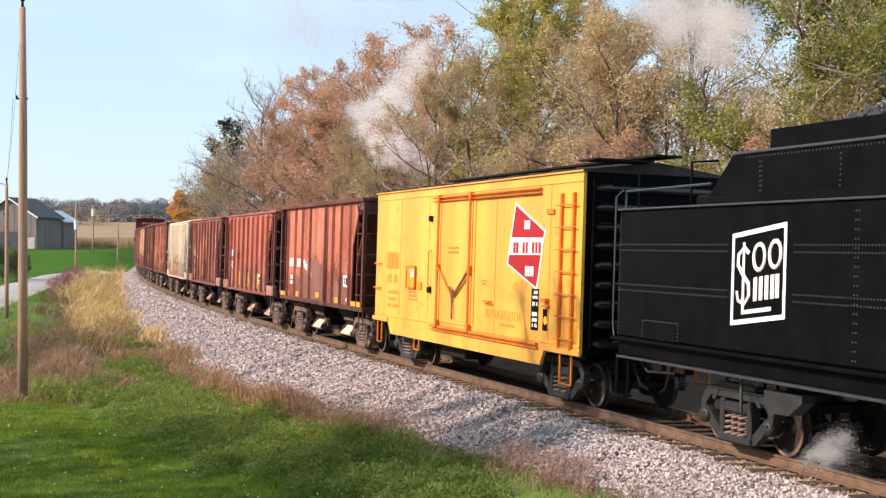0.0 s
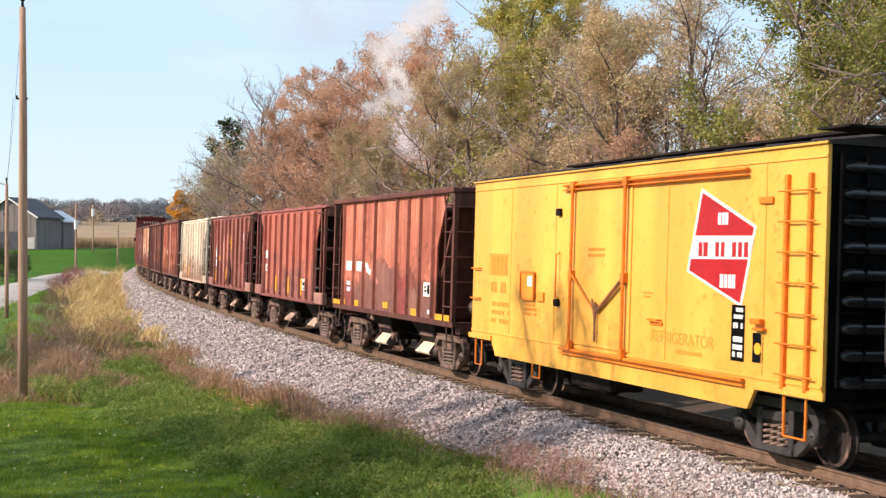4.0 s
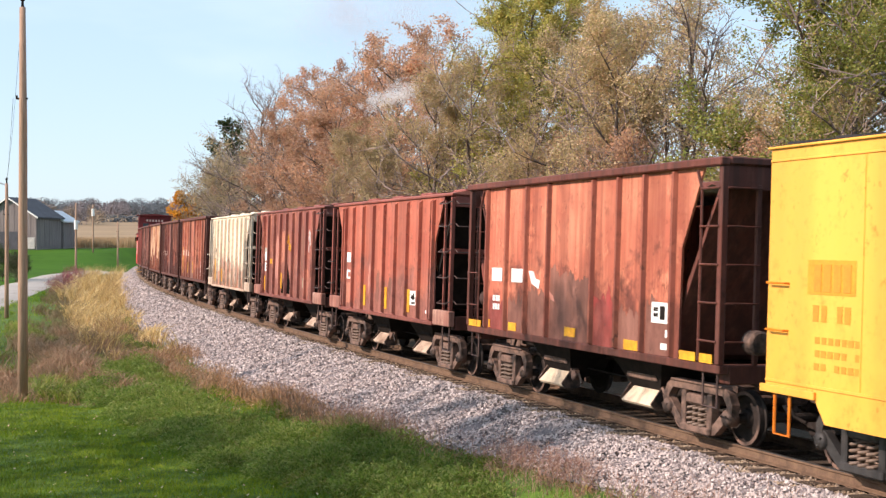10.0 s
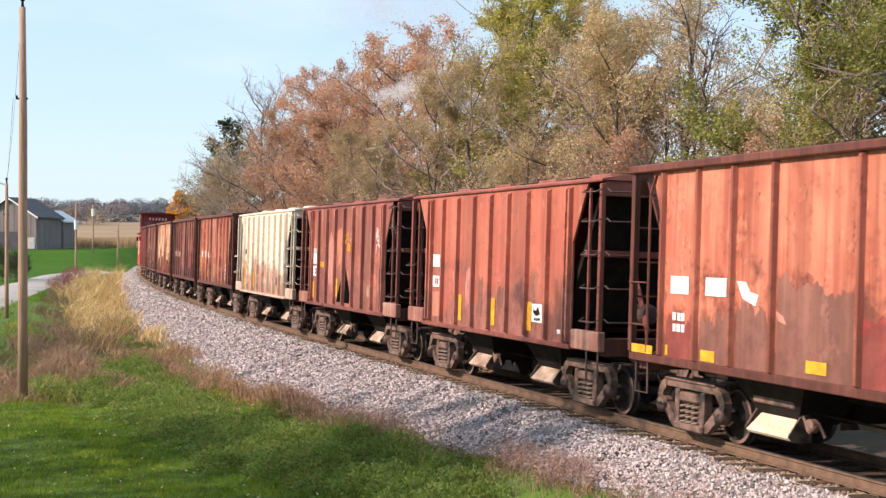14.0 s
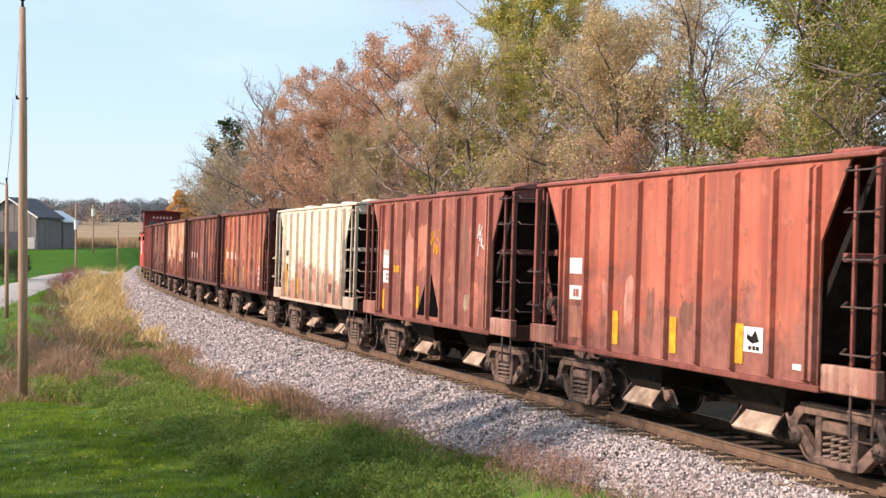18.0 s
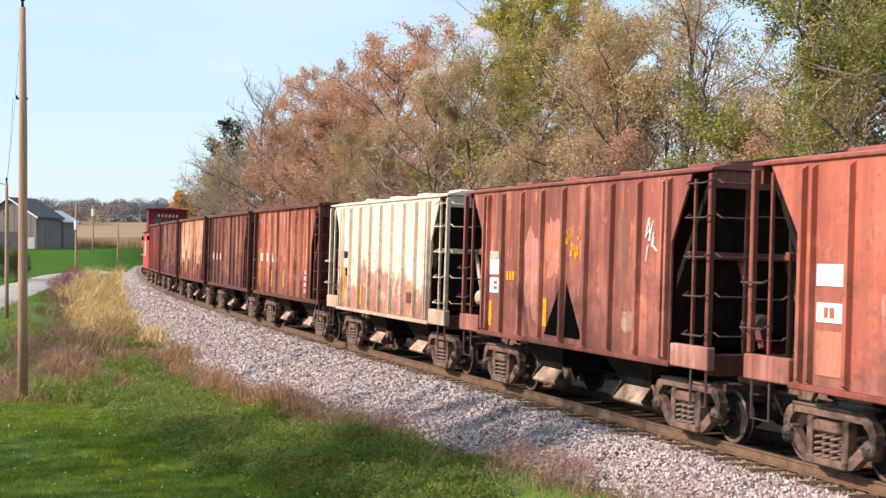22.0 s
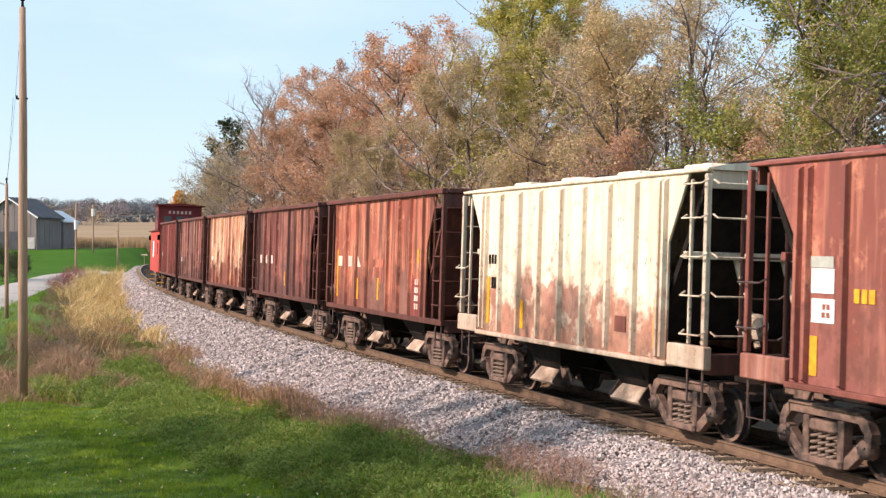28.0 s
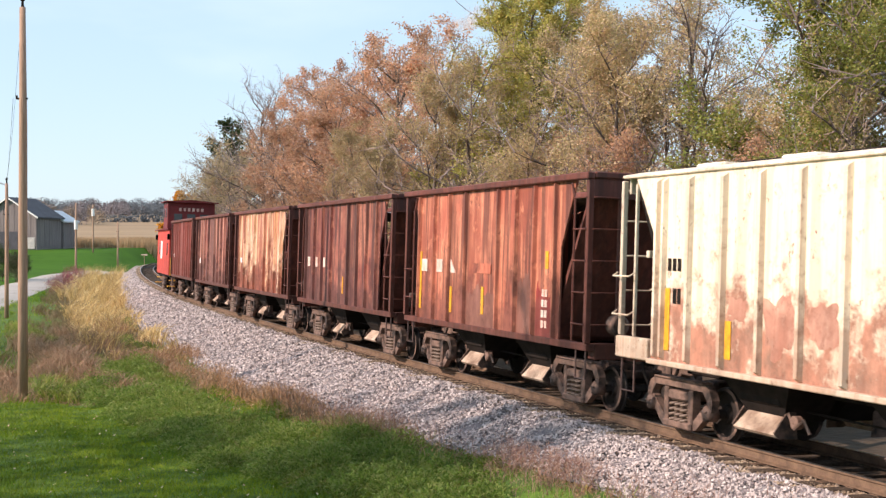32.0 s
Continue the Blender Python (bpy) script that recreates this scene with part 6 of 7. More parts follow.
plant(t_bare, [(100, -9.3, 1.42, 0), (105, -11, 1.45, 90), (97, -13, 1.3, 45), (44, -12, 0.95, 180), (12, -15, 1.1, 250), (26, -16, 1.0, 330)], WOOD)
plant(t_grey, [(126, -9.5, 1.45, 0), (136, -9, 1.35, 70), (146, -9.5, 1.35, 140), (116, -8, 1.2, 210), (156, -9, 1.25, 280), (163, -9, 1.2, 330), (130, -14, 1.6, 110)], WOOD)
plant(t_dark, [(150, -11.5, 1.6, 0), (160, -12, 1.3, 120)], WOOD)
BRUSH = "brush along the far side of the track"
_r = random.Random(31)
plant(s_brush, [(6 + 5.6 * i + _r.uniform(-2, 2), -7.2 - _r.uniform(0, 2.5), _r.uniform(0.8, 1.25), _r.uniform(0, 360)) for i in range(26)], BRUSH)
plant(s_brush2, [(9 + 6.4 * i + _r.uniform(-2, 2), -6.6 - _r.uniform(0, 3.5), _r.uniform(0.75, 1.2), _r.uniform(0, 360)) for i in range(23)], BRUSH)


s_tall = Tree(24, 8.0, 3.8, 15000, 0.088, 16, 0.04, 7, 0.55).thing("shrub", "tall tangle of tan brush and dry leaves", L_OLIVE)
s_tall2 = Tree(25, 7.6, 3.6, 10000, 0.088, 16, 0.04, 7, 0.55).thing("shrub", "tall grey twiggy brush with rust leaves", L_RUST)
plant(s_tall, [(9 + 4.0 * i + _r.uniform(-1.6, 1.6), -9.3 - _r.uniform(0, 7), _r.uniform(0.85, 1.12), _r.uniform(0, 360)) for i in range(22)], BRUSH)
plant(s_tall2, [(11 + 5.0 * i + _r.uniform(-1.6, 1.6), -9.0 - _r.uniform(0, 7), _r.uniform(0.8, 1.05), _r.uniform(0, 360)) for i in range(19)], BRUSH)

# trees on the lawn's sunny side, whose shade falls across the grass
for model, x, y, size, turn in ((t_olive2, -13.6, 19.4, 0.99, 15), (t_olive, -16.2, 20.6, 0.98, 70), (t_grey, -25, 21.5, 1.6, 130), (t_grey, -36, 46, 1.5, 40), (t_olive2, -34, 53, 1.0, 90)):
    ob = copy_thing(model, Matrix.Translation((x, y, land(x, y) - 0.1)) @ Matrix.Rotation(radians(turn), 4, "Z"))
    ob.scale = (size, size, size)
    tagged(ob, group="trees beside the lawn")


# ---------------------------------------------------------------- far land
def clumps(name, spots, leaf_mat, label, category, size, seed):
    rng = random.Random(seed)
    v, f = [], []
    for cx, cy, cz, rx, rz, cnt in spots:
        for _ in range(cnt):
            a, b, rr = rng.uniform(0, 6.283), math.asin(rng.uniform(-0.75, 1)), rng.uniform(0.55, 1.0)
            c = Vector((cx + rx * rr * math.cos(a) * math.cos(b), cy + rx * rr * math.sin(a) * math.cos(b), cz + rz * rr * math.sin(b)))
            s = size * rng.uniform(0.5, 1.3)
            u = Vector((rng.gauss(0, 1), rng.gauss(0, 1), rng.gauss(0, 0.8))).normalized()
            w = u.orthogonal().normalized()
            n = len(v)
            v.extend((tuple(c - u * s), tuple(c + w * s * 0.7), tuple(c + u * s), tuple(c - w * s * 0.7)))
            f.append((n, n + 1, n + 2, n + 3))
    sh = Shape()
    sh.v, sh.f = v, f
    ob = part(name, sh, leaf_mat, None)
    return tagged(ob, label, category, kind="stuff")


# Distance haze is mixed into the leaf colours of the far woods.
L_FAR = leafy("haze_tinted_bare_wood", [(0.17, 0.145, 0.15), (0.20, 0.165, 0.155), (0.18, 0.16, 0.17)], trans=0.1)
L_FARGREEN = leafy("haze_tinted_evergreen_wood", [(0.10, 0.115, 0.13), (0.12, 0.135, 0.14), (0.14, 0.14, 0.15)], trans=0.1)


L_FARBROWN = leafy("haze_muted_brown_wood", [(0.22, 0.165, 0.12), (0.30, 0.215, 0.15), (0.25, 0.20, 0.13)], trans=0.1)


def far_wood(name, y, x0, x1, step, mats, hgt, seed, label, dens, leaf):
    rng = random.Random(seed)
    groups = [[] for _ in mats]
    x = x0
    while x < x1:
        yy = y + rng.uniform(-20, 20)
        h = hgt * rng.uniform(0.85, 1.12)
        g = land(x, yy)
        groups[rng.randrange(len(mats))].append((x, yy, g + h * 0.45, step * rng.uniform(1.0, 1.5), h * 0.6, dens))
        x += step * rng.uniform(0.5, 1.1)
    for spots, mt in zip(groups, mats):
        clumps(name, spots, mt, label, "woods", leaf, seed + 1)


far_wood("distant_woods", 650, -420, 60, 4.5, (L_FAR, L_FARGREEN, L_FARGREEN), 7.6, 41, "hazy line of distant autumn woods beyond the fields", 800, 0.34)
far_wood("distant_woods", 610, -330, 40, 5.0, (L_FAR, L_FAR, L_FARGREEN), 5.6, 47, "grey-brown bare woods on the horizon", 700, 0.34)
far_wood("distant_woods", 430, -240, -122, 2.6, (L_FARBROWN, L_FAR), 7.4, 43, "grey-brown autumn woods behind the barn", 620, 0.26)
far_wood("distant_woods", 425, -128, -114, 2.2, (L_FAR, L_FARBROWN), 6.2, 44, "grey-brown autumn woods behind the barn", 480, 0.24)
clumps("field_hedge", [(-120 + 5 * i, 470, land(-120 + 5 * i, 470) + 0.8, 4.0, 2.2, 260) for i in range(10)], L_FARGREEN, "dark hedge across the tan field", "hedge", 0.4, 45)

t_gold = Tree(23, 8.6, 2.7, 16000, 0.27, 18, 0.25, 5).thing("tree", "golden yellow maple behind the track", L_GOLD)
t_gold.matrix_basis = Matrix.Translation((-49.3, 250, land(-49.3, 250) - 0.1))
t_gold.scale = (1.75, 1.75, 1.6)

# corn rows standing at the near edge of the tan field
L_STRAW = leafy("dry_corn_leaves", [(0.36, 0.24, 0.13), (0.44, 0.31, 0.17), (0.26, 0.17, 0.09)], trans=0.15)


def corn_edge():
    rng = random.Random(51)
    sh = Shape()
    spots = [(rng.uniform(-76, -34), 235 + rng.random() * 24) for _ in range(16000)]
    for (x, y), z in zip(spots, ground_z(np.array([p[0] for p in spots]), np.array([p[1] for p in spots]))[0].tolist()):
        h = rng.uniform(1.35, 1.75)
        n = len(sh.v)
        a = rng.uniform(0, 3.14)
        w = 0.055
        sh.v.extend(((x - w * math.cos(a), y - w * math.sin(a), z), (x + w * math.cos(a), y + w * math.sin(a), z), (x + rng.uniform(-0.3, 0.3), y, z + h)))
        sh.f.append((n, n + 1, n + 2))
    tagged(part("standing_corn", sh, L_STRAW, None), "dry standing corn at the edge of a field", "corn", kind="stuff")


corn_edge()


# ---------------------------------------------------------------- farm buildings and poles
M_BARNWALL = simple("grey_weathered_boards", (0.27, 0.225, 0.215), (0.17, 0.14, 0.14), 0.6, 0.9, 0.0, 0.3, stretch=(6, 6, 0.3))
M_BARNROOF = simple("dark_slate_roof", (0.085, 0.085, 0.10), (0.055, 0.055, 0.065), 1.0, 0.8, 0.0, 0.2)
M_TIN = simple("pale_tin_roof", (0.62, 0.66, 0.70), (0.5, 0.53, 0.56), 0.5, 0.4, 0.3, 0.1)
M_FOUND = simple("pale_foundation", (0.55, 0.52, 0.48), (0.42, 0.40, 0.38), 1.0, 0.9)


def barn(name, x, y, turn, w, d, eave, ridge, roof_mat, label, boards):
    ob = bpy.data.objects.new(name, None)
    scene.collection.objects.link(ob)
    ob.matrix_basis = Matrix.Translation((x, y, land(x, y) - 0.2)) @ Matrix.Rotation(radians(turn), 4, "Z")
    tagged(ob, label, "barn")
    part("wall", Shape().prism([(-w / 2, 0), (w / 2, 0), (w / 2, eave), (0, ridge), (-w / 2, eave)], "y", -d / 2, d / 2), M_BARNWALL, ob, fix=True)
    if d > 8 and boards:
        part("pale_door", Shape().box(w / 2 - 1.9, w / 2 - 0.3, -d / 2 - 0.12, -d / 2 - 0.06, 0.3, 2.2), M_FOUND, ob, "pale side door")
    for sd in (-1, 1):
        k = 0.5 / (w / 2) * (ridge - eave)
        part("roof_slope", Shape().prism([(0, ridge + 0.12), (0, ridge + 0.34), (sd * (w / 2 + 0.5), eave - k + 0.34), (sd * (w / 2 + 0.5), eave - k + 0.12)], "y", -d / 2 - 0.5, d / 2 + 0.5), roof_mat, ob, fix=True)
        part("fascia", Shape().prism([(0, ridge + 0.05), (0, ridge + 0.33), (sd * (w / 2 + 0.5), eave - k + 0.33), (sd * (w / 2 + 0.5), eave - k + 0.05)], "y", -d / 2 - 0.56, -d / 2 - 0.5), M_WHITE, ob, "white gable board", fix=True)
    if boards:
        rng = random.Random(6)
        for k in range(int(d / 0.9)):
            yy = -d / 2 + 0.45 + 0.9 * k
            part("wall_board", Shape().box(w / 2, w / 2 + 0.05, yy - 0.4, yy + 0.4, 0.72, eave - rng.uniform(0.02, 0.1)), M_BARNWALL, ob)
        for k in range(int(w / 1.0)):
            xx = -w / 2 + 0.5 + k
            top = eave + (ridge - eave) * (1 - abs(xx) / (w / 2)) - 0.3
            part("wall_board", Shape().box(xx - 0.46, xx + 0.46, -d / 2 - 0.05, -d / 2, 0.72, top), M_BARNWALL, ob)
        part("barn_door", Shape().box(-1.6, 1.6, -d / 2 - 0.1, -d / 2 - 0.055, 0.1, 3.2), M_BARNROOF, ob, "dark barn door")
    return ob


barn("barn", -72.5, 225.3, -10, 10.0, 9.0, 5.6, 8.7, M_BARNROOF, "grey weathered barn with dark gable roof", True)
barn("barn", -69.0, 232.0, -10, 6.0, 5.0, 4.9, 6.6, M_TIN, "grey shed with pale tin roof beside the barn", True)


def utility_pole(x, y, base_z, top_z, r0, r1, label, wires=True):
    ob = bpy.data.objects.new("utility_pole", None)
    scene.collection.objects.link(ob)
    ob.location = (x, y, base_z)
    tagged(ob, label, "utility pole", "poles along the road")
    h = top_z - base_z
    part("post", Shape().tube([(0, 0, -0.3), (0.01, 0, h * 0.3), (0.03, 0, h * 0.7), (0.02, 0, h)], [r0, r0 * 0.92, (r0 + r1) / 2, r1], 14), M_WOODPOLE, ob, smooth=True)
    part("insulator_pin", Shape().tube([(0.02, 0, h), (0.02, 0, h + 0.22)], [0.05, 0.03], 8), M_SOOT_SHADE, ob)
    part("insulator", Shape().tube([(0.02, 0, h + 0.18), (0.02, 0, h + 0.26), (0.02, 0, h + 0.34)], [0.06, 0.075, 0.04], 8), M_SOOT_SHADE, ob)
    part("spool_bracket", Shape().box(-0.16, 0.16, -0.04, 0.04, h * 0.765, h * 0.765 + 0.05).tube([(-0.15, 0, h * 0.765), (-0.15, 0, h * 0.765 + 0.12)], 0.03, 6), M_SOOT_SHADE, ob)
    return ob


POLES = [(-12.22, 38.0, -1.38, 10.0, 0.145, 0.085, "tall weathered wooden utility pole at the lawn's edge"),
         (-26.3, 78.8, -1.38, 6.75, 0.13, 0.085, "wooden utility pole beside the road"),
         (-48.0, 171.0, -1.1, 8.4, 0.15, 0.09, "utility pole with a transformer can"),
         (-57.0, 213.0, 1.5, 9.4, 0.14, 0.09, "distant pole at the field's edge"),
         (-48.0, 193.0, -0.1, 6.3, 0.14, 0.09, "distant plain pole by the crossing")]
_poles = [utility_pole(*p) for p in POLES]
for k in (2, 3):
    part("transformer_can", Shape().tube([(0.1, -0.3, 6.0), (0.1, -0.3, 7.2)], 0.24, 12), M_WHITE, _poles[k], "pale grey transformer can")
part("lamp_arm", Shape().tube([(0, 0, 8.0), (-0.7, -0.1, 8.3), (-1.0, -0.1, 8.25)], 0.04, 6), M_TIN, _poles[1], "small lamp arm")


def wire(a, b, sag, label):
    a, b = Vector(a), Vector(b)
    pts = [a.lerp(b, t) - Vector((0, 0, sag * 4 * t * (1 - t))) for t in np.linspace(0, 1, 18)]
    tagged(part("overhead_wire", Shape().tube(pts, 0.007, 4), M_SOOT_SHADE), label, "wire")


wire((-12.2, 38, 10.3), (-26.3, 78.8, 7.0), 0.9, "thin overhead power line between poles")
wire((-12.48, 38, 7.35), (-26.5, 78.8, 5.0), 0.7, "thin sagging service wire between poles")
wire((-12.2, 38, 10.3), (-2.0, -30, 11.0), 0.9, "thin overhead power line running past the lawn")

sign = bpy.data.objects.new("crossing_sign", None)
scene.collection.objects.link(sign)
sign.location = (-47.5, 208, land(-47.5, 208))
tagged(sign, "small railway crossing sign on a thin post", "sign")
part("post", Shape().tube([(0, 0, -0.4), (0, 0, 2.4)], 0.05, 6), M_WOODPOLE, sign)
part("blade", Shape().box(-0.5, 0.5, -0.03, 0.0, 2.15, 2.35), M_FADED, sign)

# ---------------------------------------------------------------- grass and weeds
L_LAWN = leafy("lawn_blades", [(0.075, 0.17, 0.006), (0.135, 0.23, 0.008), (0.205, 0.275, 0.014), (0.05, 0.12, 0.006)], trans=0.3, drift=0.95)
L_ROUGH = leafy("rough_grass_blades", [(0.075, 0.155, 0.015), (0.13, 0.22, 0.022), (0.21, 0.26, 0.04), (0.30, 0.27, 0.10), (0.075, 0.13, 0.015)], trans=0.3, drift=0.8)
L_GOLDGRASS = leafy("golden_dry_grass", [(0.62, 0.44, 0.17), (0.72, 0.55, 0.27), (0.50, 0.33, 0.12), (0.36, 0.25, 0.11), (0.62, 0.43, 0.17), (0.30, 0.19, 0.09)], trans=0.3)
L_BROWNWEED = leafy("brown_dead_weeds", [(0.25, 0.145, 0.085), (0.34, 0.21, 0.13), (0.22, 0.15, 0.095), (0.40, 0.29, 0.18)], trans=0.2, drift=0.6)


L_LITTER = leafy("orange_brown_litter", [(0.48, 0.25, 0.11), (0.58, 0.35, 0.18), (0.36, 0.18, 0.085)], trans=0.1)


def blades(name, spots, h, wid, bend, mat, label, category, seed, lay=0.6, plain=False):
    """Arching blades, one island each, at (x, y); neighbours lean the same way by lay."""
    rng = random.Random(seed)
    xs, ys = np.array([p[0] for p in spots]), np.array([p[1] for p in spots])
    zs = ground_z(xs, ys)[0]
    v, f = [], []
    for (x, y, k), z in zip(spots, zs):
        hh = h * k * rng.uniform(0.5, 1.25)
        if hh < 0.01:
            continue
        a = rng.uniform(0, 6.283)
        b = 6.0 * noise.noise((x * 0.35, y * 0.25, seed)) + rng.gauss(0, 2.2 * (1 - lay))
        w = wid * rng.uniform(0.7, 1.3)
        cx, cy = math.cos(a) * w, math.sin(a) * w
        ox, oy = math.cos(b) * bend * hh, math.sin(b) * bend * hh
        n = len(v)
        z = float(z) - 0.03
        if plain:
            v.extend(((x - cx, y - cy, z), (x + cx, y + cy, z), (x + ox, y + oy, z + hh + 0.03)))
            f.append((n, n + 1, n + 2))
            continue
        v.extend(((x - cx, y - cy, z), (x + cx, y + cy, z), (x + ox * 0.25 + cx * 0.8, y + oy * 0.25 + cy * 0.8, z + hh * 0.6),
                  (x + ox * 0.25 - cx * 0.8, y + oy * 0.25 - cy * 0.8, z + hh * 0.6), (x + ox * 0.7 + cx * 0.5, y + oy * 0.7 + cy * 0.5, z + hh * 0.88),
                  (x + ox * 0.7 - cx * 0.5, y + oy * 0.7 - cy * 0.5, z + hh * 0.88), (x + ox * 1.2, y + oy * 1.2, z + hh * 0.74)))
        f.extend(((n, n + 1, n + 2, n + 3), (n + 3, n + 2, n + 4, n + 5), (n + 5, n + 4, n + 6)))
    sh = Shape()
    sh.v, sh.f = v, f
    return tagged(part(name, sh, mat, None), label, category, kind="stuff")


def scatter(cnt, seed, box, keep):
    rng = np.random.RandomState(seed)
    x = rng.uniform(box[0], box[1], cnt)
    y = rng.uniform(box[2], box[3], cnt)
    z, s, w = ground_z(x, y)
    past = w - np.interp(s, (-60, -3, -1, 4.5, 9.5, 16, 26, 39.5, 64.5, 119, 200), (2.7, 2.75, 2.95, 3.3, 3.85, 4.3, 4.35, 4.25, 3.4, 3.0, 2.8))
    lump = np.sin(x * 0.9 + 1.3 * np.sin(y * 0.31)) * np.sin(y * 0.47 + 1.1 * np.sin(x * 0.6)) + 0.5 * np.sin(x * 2.3 + y * 1.1)
    ok, size = keep(x, y, s, past, lump, rng.uniform(0, 1, cnt))
    return [(float(a), float(b), float(c)) for a, b, c, o in zip(x, y, size, ok) if o]


blades("lawn_grass", scatter(330000, 1, (-15, 5, 21, 38.5), lambda x, y, s, p, l, r: ((p > 0.9) & (y < 38) & (abs(x) < 0.36 * y + 1), 0.8 + 0.25 * l)),
       0.085, 0.009, 0.8, L_LAWN, "short mown green lawn grass", "grass", 61, 0.2, True)
blades("bank_grass", scatter(120000, 2, (-16, 5, 20, 50), lambda x, y, s, p, l, r: ((p > 0.15 + 0.3 * l + 1.6 * np.exp(-((s - 12) / 6.0) ** 2)) & (p < 2.4 + 0.7 * l + 0.12 * np.clip(y - 25, 0, 20)) & ((y < 40) | (r < 0.5)), (0.85 + 0.55 * np.clip(l, -0.8, 1.2)) * np.clip((y - 14) / 22.0, 0.45, 1))),
       0.20, 0.009, 0.9, L_ROUGH, "long tousled green grass on the bank", "grass", 62, 0.45)
blades("dry_weeds", scatter(50000, 3, (-12, 5, 19, 50), lambda x, y, s, p, l, r: ((p > -0.35) & (p < 0.8 + 0.35 * l) & (r < 0.3 + 0.55 * (l > 0.0)), 0.75 + 0.45 * np.clip(l, -0.5, 1))),
       0.40, 0.008, 0.6, L_BROWNWEED, "reddish-brown dead weeds along the ballast's edge", "weeds", 63, 0.3)
blades("dry_litter", scatter(120000, 8, (-14, 5, 19, 60), lambda x, y, s, p, l, r: ((p > -0.55 - 0.2 * l) & (p < 0.5 + 0.25 * l + 1.6 * np.exp(-((s - 12) / 6.0) ** 2)) & (r < 0.85), 0.8 + 0.2 * l)),
       0.10, 0.012, 1.3, L_LITTER, "matted orange-brown dead stalks beside the ballast", "weeds", 68, 0.4)
blades("tall_golden_grass", scatter(120000, 4, (-44, -6, 47, 165), lambda x, y, s, p, l, r: ((p > -0.15 + 0.35 * l) & (p < np.interp(y, (50, 70, 110), (3.0, 3.2, 4.2)) + 0.8 * l) & (y > 48 + 2 * l) & (r < np.clip(70 / y, 0, 1)), (0.5 + 0.7 * np.clip(l, -0.5, 1.1)) * np.interp(y, (70, 115, 150), (1, 1.7, 1.7)))),
       0.85, 0.018, 0.95, L_GOLDGRASS, "tall golden dry grass on the embankment", "grass", 64, 0.7)
blades("brown_brush", scatter(90000, 5, (-24, -6, 37, 64), lambda x, y, s, p, l, r: ((p > 0.7 + 0.6 * l) & (y > 37.0 + 0.6 * l) & (p < 5.2 + l + 3 * (y < 44)) & (r < np.where(y > 50, 0.45, 0.8)), 0.55 + 0.6 * np.clip(l, -0.6, 1.1))),
       0.62, 0.009, 0.8, L_BROWNWEED, "tangled brown weeds beyond the lawn", "weeds", 65, 0.35)
blades("green_brush", scatter(60000, 6, (-24, -6, 37.5, 70), lambda x, y, s, p, l, r: ((p > 0.6) & (l < -0.1) & (p < 7), 0.5 + 0.5 * np.clip(-l, 0, 1))),
       0.42, 0.016, 1.0, L_ROUGH, "green weeds among the dead stalks", "weeds", 66, 0.6)
blades("verge_grass", scatter(50000, 7, (-44, -10, 44, 120), lambda x, y, s, p, l, r: ((p > 4.6 + l) & (x > -0.345 * y - 1) & (r < 0.9), 0.8 + 0.4 * l)),
       0.16, 0.02, 0.7, L_LAWN, "green verge grass beside the road", "grass", 67, 0.4)

L_WEEDLEAF = leafy("broad_weed_leaves", [(0.075, 0.145, 0.02), (0.14, 0.245, 0.03), (0.21, 0.31, 0.05), (0.34, 0.38, 0.12), (0.10, 0.18, 0.025)], trans=0.4, drift=0.35)
blades("verge_weeds", scatter(60000, 14, (-44, -8, 46, 125), lambda x, y, s, p, l, r: ((p > np.interp(y, (46, 70, 110), (2.4, 2.6, 3.6)) + 0.6 * l) & (p < np.interp(y, (46, 70, 110), (6.2, 5.4, 5.4)) + l) & (r < 0.9), 0.7 + 0.5 * np.clip(l, -0.7, 1))),
       0.60, 0.016, 0.9, leafy("dull_brown_weeds", [(0.20, 0.135, 0.07), (0.30, 0.20, 0.11), (0.14, 0.12, 0.05), (0.36, 0.25, 0.14), (0.11, 0.12, 0.04)], trans=0.25), "dull brown weeds between the golden grass and the road", "weeds", 70, 0.4)


